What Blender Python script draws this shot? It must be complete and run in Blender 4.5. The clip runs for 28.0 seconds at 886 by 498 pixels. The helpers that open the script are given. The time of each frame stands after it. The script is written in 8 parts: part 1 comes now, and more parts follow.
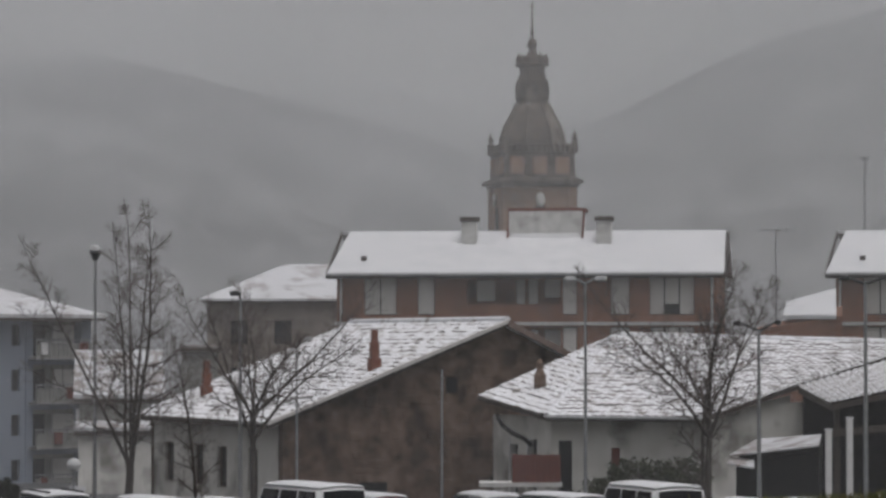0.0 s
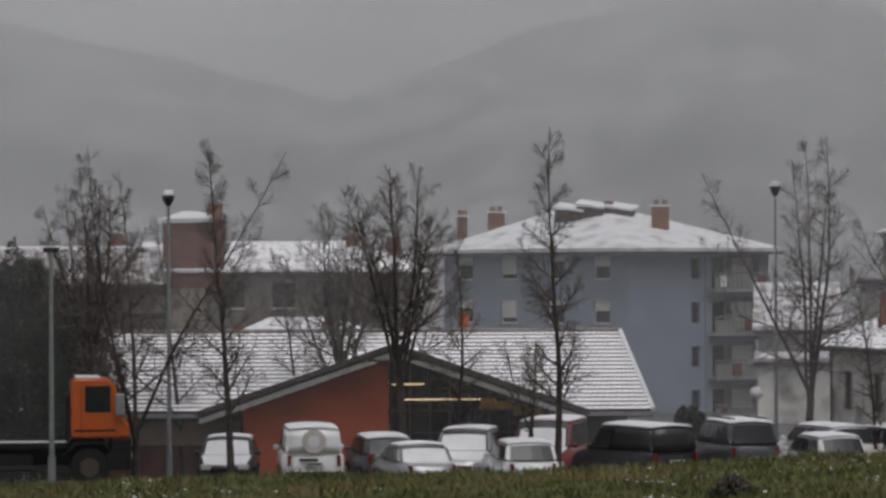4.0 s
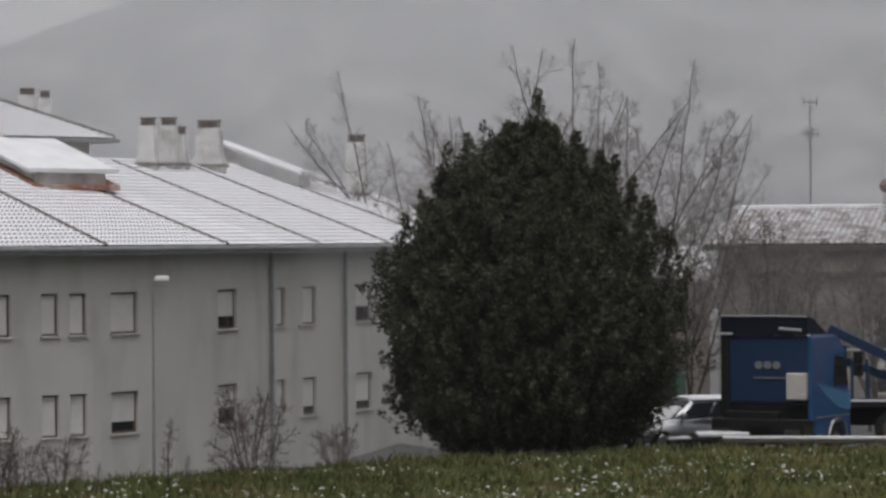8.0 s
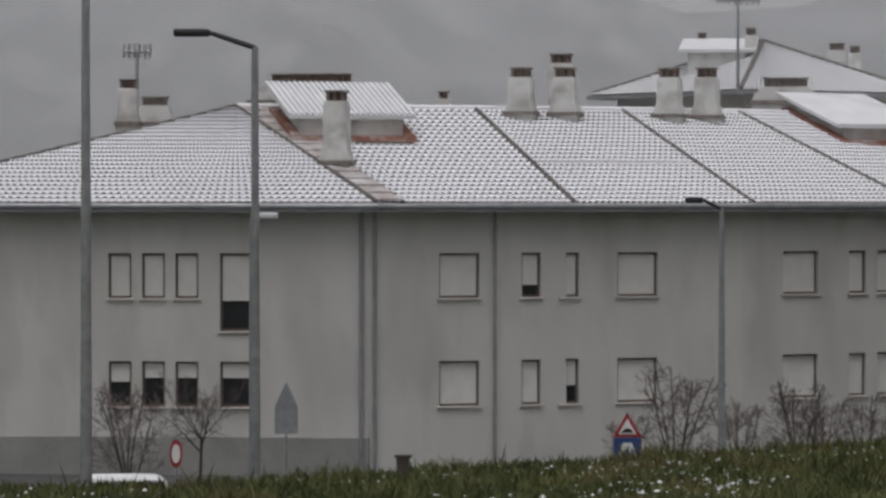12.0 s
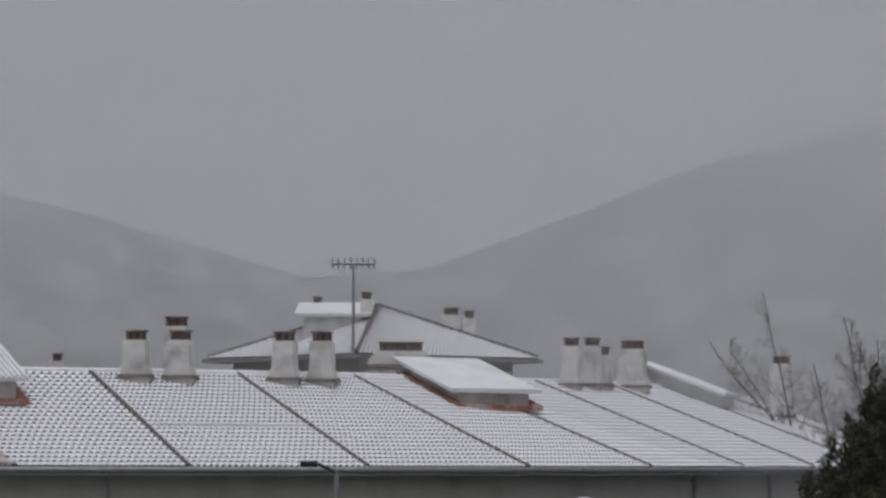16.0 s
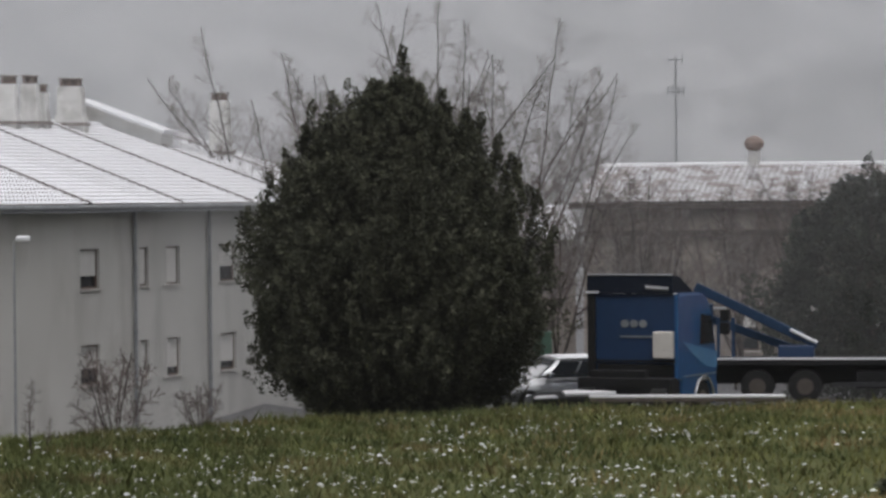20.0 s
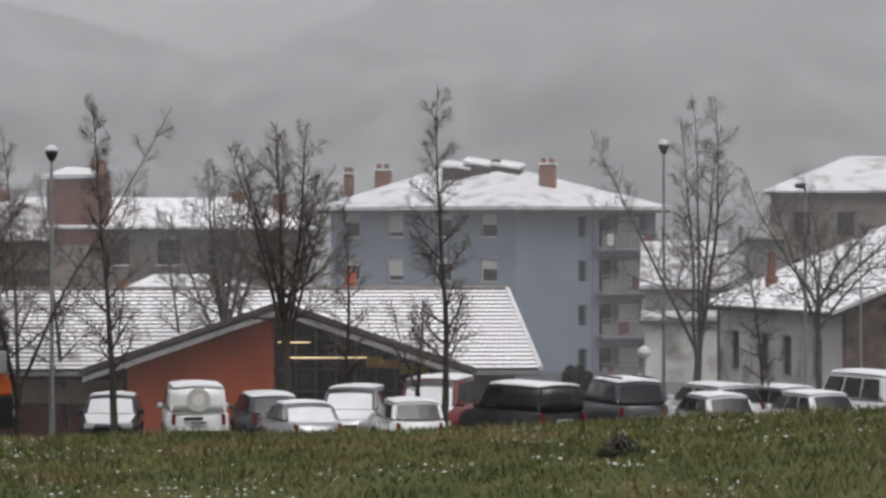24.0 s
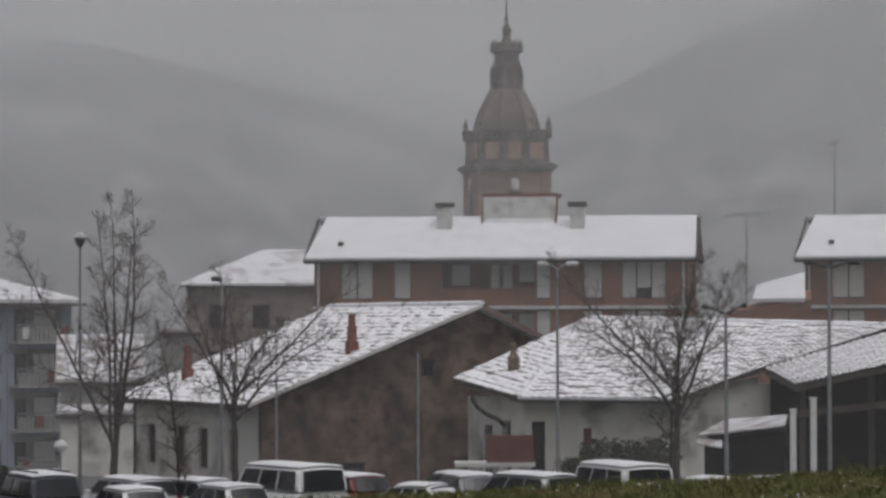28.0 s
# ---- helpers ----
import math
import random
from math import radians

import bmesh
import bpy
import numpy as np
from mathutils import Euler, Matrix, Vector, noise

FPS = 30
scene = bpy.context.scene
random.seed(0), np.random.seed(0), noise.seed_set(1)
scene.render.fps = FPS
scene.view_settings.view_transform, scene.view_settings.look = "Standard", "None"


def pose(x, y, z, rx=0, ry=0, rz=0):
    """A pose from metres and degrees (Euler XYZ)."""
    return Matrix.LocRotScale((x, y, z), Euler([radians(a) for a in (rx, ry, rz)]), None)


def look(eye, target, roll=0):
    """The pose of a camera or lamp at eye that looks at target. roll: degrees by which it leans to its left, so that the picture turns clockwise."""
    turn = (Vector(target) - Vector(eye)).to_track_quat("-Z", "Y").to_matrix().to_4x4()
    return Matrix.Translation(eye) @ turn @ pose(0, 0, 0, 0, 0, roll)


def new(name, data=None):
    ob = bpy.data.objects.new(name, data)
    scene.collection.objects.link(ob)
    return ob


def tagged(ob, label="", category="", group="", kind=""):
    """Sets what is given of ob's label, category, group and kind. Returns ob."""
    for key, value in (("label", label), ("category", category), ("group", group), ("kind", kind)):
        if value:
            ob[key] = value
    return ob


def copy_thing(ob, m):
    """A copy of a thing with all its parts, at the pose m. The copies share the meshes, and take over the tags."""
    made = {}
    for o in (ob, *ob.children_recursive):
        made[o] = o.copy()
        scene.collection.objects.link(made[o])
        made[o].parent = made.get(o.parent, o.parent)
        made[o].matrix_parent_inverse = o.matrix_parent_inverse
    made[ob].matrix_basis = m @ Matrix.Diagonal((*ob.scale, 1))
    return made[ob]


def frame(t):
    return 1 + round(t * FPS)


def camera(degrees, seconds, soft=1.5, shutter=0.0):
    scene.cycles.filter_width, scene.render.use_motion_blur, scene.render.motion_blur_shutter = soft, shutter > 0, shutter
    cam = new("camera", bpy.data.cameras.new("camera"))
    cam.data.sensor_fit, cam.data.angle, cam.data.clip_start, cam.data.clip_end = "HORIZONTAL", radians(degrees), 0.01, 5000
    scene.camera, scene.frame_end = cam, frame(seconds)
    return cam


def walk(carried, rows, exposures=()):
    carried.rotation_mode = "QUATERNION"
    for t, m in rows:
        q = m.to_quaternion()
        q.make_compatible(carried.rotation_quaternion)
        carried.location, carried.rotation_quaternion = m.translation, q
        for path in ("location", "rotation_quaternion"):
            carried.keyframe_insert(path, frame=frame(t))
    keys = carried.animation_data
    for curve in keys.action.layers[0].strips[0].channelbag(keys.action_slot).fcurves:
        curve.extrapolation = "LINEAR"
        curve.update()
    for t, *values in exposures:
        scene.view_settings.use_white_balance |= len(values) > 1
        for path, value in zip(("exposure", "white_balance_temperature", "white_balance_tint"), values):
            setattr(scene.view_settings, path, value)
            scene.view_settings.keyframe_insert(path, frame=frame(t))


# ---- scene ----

# ------------------------------------------------------------------ camera
EYE_Z = 6.1


def spot(bearing, distance, z=0.0):
    """A place at a bearing (degrees clockwise from +y) and distance from the window the view is taken from."""
    b = radians(bearing)
    return Vector((distance * math.sin(b), distance * math.cos(b), z))


def level(elevation, distance):
    """The height at an elevation in degrees above eye level."""
    return EYE_Z + distance * math.tan(radians(elevation))


cam = camera(14.89, 28.0, soft=2.9)
# seconds, bearing, tilt, lean, metres forward
PATH = [
    (0.0, -0.411, 1.578, -0.006, 2.90), (0.5, -0.803, 1.564, 0.002, 2.91), (1.0, -1.343, 1.493, 0.010, 0.95),
    (1.5, -2.205, 1.409, -0.088, -1.22), (2.0, -3.483, 1.303, -0.061, -1.44), (2.5, -5.085, 1.117, -0.066, -1.46),
    (3.0, -6.947, 0.906, -0.105, -1.36), (3.5, -9.226, 0.675, -0.190, -1.16), (4.0, -11.768, 0.468, -0.275, -0.95),
    (4.5, -14.417, 0.328, -0.314, -0.86), (5.0, -17.068, 0.236, -0.455, -0.84), (5.5, -19.722, 0.189, -0.447, -0.79),
    (6.0, -22.305, 0.172, -0.422, -1.01), (6.5, -24.428, 0.146, -0.449, -0.85), (7.0, -26.023, 0.107, -0.405, -0.59),
    (7.5, -27.265, 0.002, -0.424, -0.37), (8.0, -28.497, -0.162, -0.369, -0.48), (8.5, -29.882, -0.393, -0.291, -0.51),
    (9.0, -31.494, -0.642, -0.392, -0.41), (9.5, -33.315, -0.880, -0.188, -0.17), (10.0, -35.199, -1.122, -0.276, -0.15),
    (10.5, -37.090, -1.361, -0.173, -0.05), (11.0, -38.973, -1.423, -0.100, 0.08), (11.5, -40.844, -1.158, -0.008, 0.22),
    (12.0, -42.108, -0.863, 0.016, 0.23), (12.5, -42.265, -0.554, 0.067, 0.26), (13.0, -41.481, -0.297, 0.118, 0.29),
    (13.5, -39.921, -0.163, 0.141, 0.30), (14.0, -38.028, -0.113, -0.094, 0.31), (14.5, -36.190, 0.147, 0.030, 0.27),
    (15.0, -35.432, 0.977, -0.060, 0.36), (15.5, -35.529, 2.284, 0.033, 0.42), (16.0, -35.643, 3.597, 0.129, 0.42),
    (16.5, -35.655, 4.107, 0.095, 0.33), (17.0, -35.236, 3.553, 0.078, 0.43), (17.5, -34.374, 2.710, -0.064, 0.55),
    (18.0, -33.054, 1.764, -0.224, 0.33), (18.5, -31.379, 0.760, -0.261, 0.39), (19.0, -29.691, -0.149, -0.419, 0.20),
    (19.5, -28.007, -0.684, -0.492, 0.23), (20.0, -26.222, -0.877, -0.491, 0.18), (20.5, -24.316, -0.932, -0.545, 0.49),
    (21.0, -22.287, -0.893, -0.591, 0.56), (21.5, -20.221, -0.796, -0.570, 0.35), (22.0, -18.148, -0.698, -0.506, 0.34),
    (22.5, -16.068, -0.596, -0.366, 0.31), (23.0, -13.987, -0.488, -0.225, 0.28), (23.5, -11.916, -0.373, -0.161, 0.27),
    (24.0, -9.851, -0.253, -0.041, -0.11), (24.5, -7.924, -0.085, 0.012, 0.13), (25.0, -6.239, 0.111, 0.053, -0.09),
    (25.5, -4.714, 0.382, 0.066, -0.15), (26.0, -3.330, 0.666, 0.040, -0.19), (26.5, -2.110, 0.958, -0.013, -0.20),
    (27.0, -1.144, 1.206, -0.064, -0.17), (27.5, -0.437, 1.314, -0.093, -0.15), (28.0, 0.000, 1.302, -0.160, -0.13),]


def view_pose(bearing, tilt, lean, forward):
    eye = spot(bearing, forward, EYE_Z)
    return look(eye, eye + spot(bearing, 10, 10 * math.tan(radians(tilt))), lean)


# seconds, stops, white balance
EXPOSURES = [(0.0, -.45, 6450, 13), (2.5, -.45, 6450, 13), (5.0, -.35, 6450, 13), (7.0, -.08, 6450, 13), (8.0, -.03, 6450, 13), (9.5, .0, 6450, 13), (11.0, -.17, 6400, 13), (14.0, -.42, 6420, 13),
             (15.5, -.45, 6300, 14), (17.0, -.70, 6150, 15), (18.0, -.78, 6150, 14), (18.8, -.42, 6300, 13), (20.0, .18, 6400, 13), (21.0, .32, 6400, 13), (22.5, .26, 6450, 13), (24.0, .14, 6450, 13), (25.0, -.02, 6450, 13), (26.5, -.20, 6450, 13), (28.0, -.4, 6450, 13)]
walk(cam, [(t, view_pose(b, e, r, d)) for t, b, e, r, d in PATH], EXPOSURES)

# ------------------------------------------------------------------ sky and sun
world = bpy.data.worlds.new("overcast_sky")
scene.world = world
world.use_nodes = True
wn, wl = world.node_tree.nodes, world.node_tree.links
sky = wn.new("ShaderNodeTexSky")
sky.sky_type = "NISHITA"
sky.sun_disc = False
sky.sun_elevation, sky.sun_rotation = radians(74), radians(150)
sky.air_density, sky.dust_density, sky.ozone_density = 1.0, 8.0, 0.5
grey = wn.new("ShaderNodeHueSaturation")
grey.inputs["Saturation"].default_value = 0.12
wl.new(sky.outputs[0], grey.inputs["Color"])
wl.new(grey.outputs[0], wn["Background"].inputs[0])
wn["Background"].inputs[1].default_value = 0.112
sun_data = bpy.data.lights.new("sun", "SUN")
sun_data.energy, sun_data.angle, sun_data.color = 0.5, radians(60), (1.0, 0.985, 0.97)
sun = new("sun", sun_data)
sun.matrix_world = look((0, 0, 200), Vector((0, 0, 200)) - Vector((math.sin(radians(150)) * 0.276, math.cos(radians(150)) * 0.276, 0.961)))


# ------------------------------------------------------------------ materials
def nodes_of(name):
    m = bpy.data.materials.new(name)
    m.use_nodes = True
    return m, m.node_tree.nodes, m.node_tree.links


def surface(name, a, b, scale=3.0, rough=0.8, bump=0.15, fine=30.0, metal=0.0, stain=None, stretch=(1, 1, 1), stain_scale=0.6, per_piece=0.0):
    """A worn surface: two colours mixed by coarse noise, fine grain in the relief, and broad stains."""
    m, n, l = nodes_of(name)
    p = n["Principled BSDF"]
    p.inputs["Roughness"].default_value, p.inputs["Metallic"].default_value = rough, metal
    geo = n.new("ShaderNodeNewGeometry")
    mp = n.new("ShaderNodeMapping")
    mp.inputs["Scale"].default_value = stretch
    l.new(geo.outputs["Position"], mp.inputs["Vector"])
    t1 = n.new("ShaderNodeTexNoise")
    t1.inputs["Scale"].default_value, t1.inputs["Detail"].default_value = scale, 6.0
    t2 = n.new("ShaderNodeTexNoise")
    t2.inputs["Scale"].default_value, t2.inputs["Detail"].default_value = fine, 4.0
    l.new(mp.outputs[0], t1.inputs["Vector"])
    l.new(mp.outputs[0], t2.inputs["Vector"])
    add = n.new("ShaderNodeMath")
    add.operation = "MULTIPLY_ADD"
    l.new(t2.outputs[0], add.inputs[0])
    add.inputs[1].default_value = 0.35
    l.new(t1.outputs[0], add.inputs[2])
    ramp = n.new("ShaderNodeValToRGB")
    ramp.color_ramp.elements[0].position, ramp.color_ramp.elements[1].position = 0.45, 0.9
    ramp.color_ramp.elements[0].color, ramp.color_ramp.elements[1].color = (*a, 1), (*b, 1)
    l.new(add.outputs[0], ramp.inputs[0])
    out = ramp.outputs[0]
    if stain:
        t3 = n.new("ShaderNodeTexNoise")
        t3.inputs["Scale"].default_value, t3.inputs["Detail"].default_value = stain_scale, 5.0
        l.new(mp.outputs[0], t3.inputs["Vector"])
        r3 = n.new("ShaderNodeValToRGB")
        r3.color_ramp.elements[0].position, r3.color_ramp.elements[1].position = 0.5, 0.72
        l.new(t3.outputs[0], r3.inputs[0])
        mix = n.new("ShaderNodeMix")
        mix.data_type = "RGBA"
        l.new(r3.outputs[0], mix.inputs["Factor"])
        l.new(out, mix.inputs["A"])
        mix.inputs["B"].default_value = (*stain, 1)
        out = mix.outputs["Result"]
    if per_piece:
        info = n.new("ShaderNodeObjectInfo")
        hsv = n.new("ShaderNodeHueSaturation")
        rng = n.new("ShaderNodeMapRange")
        rng.inputs["To Min"].default_value, rng.inputs["To Max"].default_value = 1 - per_piece, 1 + per_piece
        l.new(info.outputs["Random"], rng.inputs["Value"])
        l.new(rng.outputs[0], hsv.inputs["Value"])
        l.new(out, hsv.inputs["Color"])
        out = hsv.outputs[0]
    l.new(out, p.inputs["Base Color"])
    bn = n.new("ShaderNodeBump")
    bn.inputs["Strength"].default_value, bn.inputs["Distance"].default_value = bump, 0.03
    l.new(add.outputs[0], bn.inputs["Height"])
    l.new(bn.outputs[0], p.inputs["Normal"])
    p.inputs["Specular IOR Level"].default_value = 0.08 if rough > .9 else 0.4
    return m


def plain(name, colour, rough=0.5, metal=0.0, coat=0.0, glow=None, power=0.0):
    m, n, l = nodes_of(name)
    p = n["Principled BSDF"]
    t = n.new("ShaderNodeTexNoise")
    t.inputs["Scale"].default_value = 4.0
    geo = n.new("ShaderNodeNewGeometry")
    l.new(geo.outputs["Position"], t.inputs["Vector"])
    r = n.new("ShaderNodeValToRGB")
    r.color_ramp.elements[0].color = (*[c * 0.8 for c in colour], 1)
    r.color_ramp.elements[1].color = (*[min(1, c * 1.15) for c in colour], 1)
    l.new(t.outputs[0], r.inputs[0])
    l.new(r.outputs[0], p.inputs["Base Color"])
    p.inputs["Roughness"].default_value, p.inputs["Metallic"].default_value, p.inputs["Coat Weight"].default_value = rough, metal, coat
    if rough >= .55:
        p.inputs["Specular IOR Level"].default_value = 0.2
    if rough < .2:
        p.inputs["Specular IOR Level"].default_value = 0.3
    if glow:
        p.inputs["Emission Color"].default_value, p.inputs["Emission Strength"].default_value = (*glow, 1), power
    return m


def patchy(name, snow, under, scale, cover, fine=14.0, rough=0.75, stretch=(1, 1, 1)):
    """Thin wet snow with what lies under it showing in patches."""
    m, n, l = nodes_of(name)
    p = n["Principled BSDF"]
    p.inputs["Roughness"].default_value = rough
    geo = n.new("ShaderNodeNewGeometry")
    mp = n.new("ShaderNodeMapping")
    mp.inputs["Scale"].default_value = stretch
    l.new(geo.outputs["Position"], mp.inputs["Vector"])
    t1, t2 = n.new("ShaderNodeTexNoise"), n.new("ShaderNodeTexNoise")
    t1.inputs["Scale"].default_value, t1.inputs["Detail"].default_value = scale, 8.0
    t2.inputs["Scale"].default_value, t2.inputs["Detail"].default_value = fine, 4.0
    l.new(mp.outputs[0], t1.inputs["Vector"])
    l.new(mp.outputs[0], t2.inputs["Vector"])
    r = n.new("ShaderNodeValToRGB")
    r.color_ramp.elements[0].position, r.color_ramp.elements[1].position = 1 - cover - 0.09, 1 - cover + 0.05
    r.color_ramp.elements[0].color, r.color_ramp.elements[1].color = (*under, 1), (*snow, 1)
    mul = n.new("ShaderNodeMath")
    mul.operation = "MULTIPLY_ADD"
    l.new(t2.outputs[0], mul.inputs[0])
    mul.inputs[1].default_value = 0.3
    sub = n.new("ShaderNodeMath")
    sub.operation = "SUBTRACT"
    l.new(t1.outputs[0], mul.inputs[2])
    l.new(mul.outputs[0], sub.inputs[0])
    sub.inputs[1].default_value = 0.15
    l.new(sub.outputs[0], r.inputs[0])
    l.new(r.outputs[0], p.inputs["Base Color"])
    bn = n.new("ShaderNodeBump")
    bn.inputs["Strength"].default_value, bn.inputs["Distance"].default_value = 0.35, 0.04
    l.new(sub.outputs[0], bn.inputs["Height"])
    l.new(bn.outputs[0], p.inputs["Normal"])
    return m


def veil_material(name, amount):
    """Falling snow seen in depth: mostly clear, the rest scatters the sky's light."""
    m, n, l = nodes_of(name)
    n.remove(n["Principled BSDF"])
    clear, d, tr = n.new("ShaderNodeBsdfTransparent"), n.new("ShaderNodeBsdfDiffuse"), n.new("ShaderNodeBsdfTranslucent")
    for s in (d, tr):
        s.inputs[0].default_value = (0.95, 0.96, 0.97, 1)
    half, mix = n.new("ShaderNodeMixShader"), n.new("ShaderNodeMixShader")
    half.inputs[0].default_value = 0.5
    l.new(d.outputs[0], half.inputs[1])
    l.new(tr.outputs[0], half.inputs[2])
    geo, t = n.new("ShaderNodeNewGeometry"), n.new("ShaderNodeTexNoise")
    t.inputs["Scale"].default_value, t.inputs["Detail"].default_value = 0.006, 4.0
    l.new(geo.outputs["Position"], t.inputs["Vector"])
    rng = n.new("ShaderNodeMapRange")
    rng.inputs["From Min"].default_value, rng.inputs["From Max"].default_value = 0.3, 0.7
    rng.inputs["To Min"].default_value, rng.inputs["To Max"].default_value = amount * 0.94, min(1, amount * 1.06)
    l.new(t.outputs[0], rng.inputs["Value"])
    l.new(rng.outputs[0], mix.inputs[0])
    l.new(clear.outputs[0], mix.inputs[1])
    l.new(half.outputs[0], mix.inputs[2])
    l.new(mix.outputs[0], n["Material Output"].inputs[0])
    return m


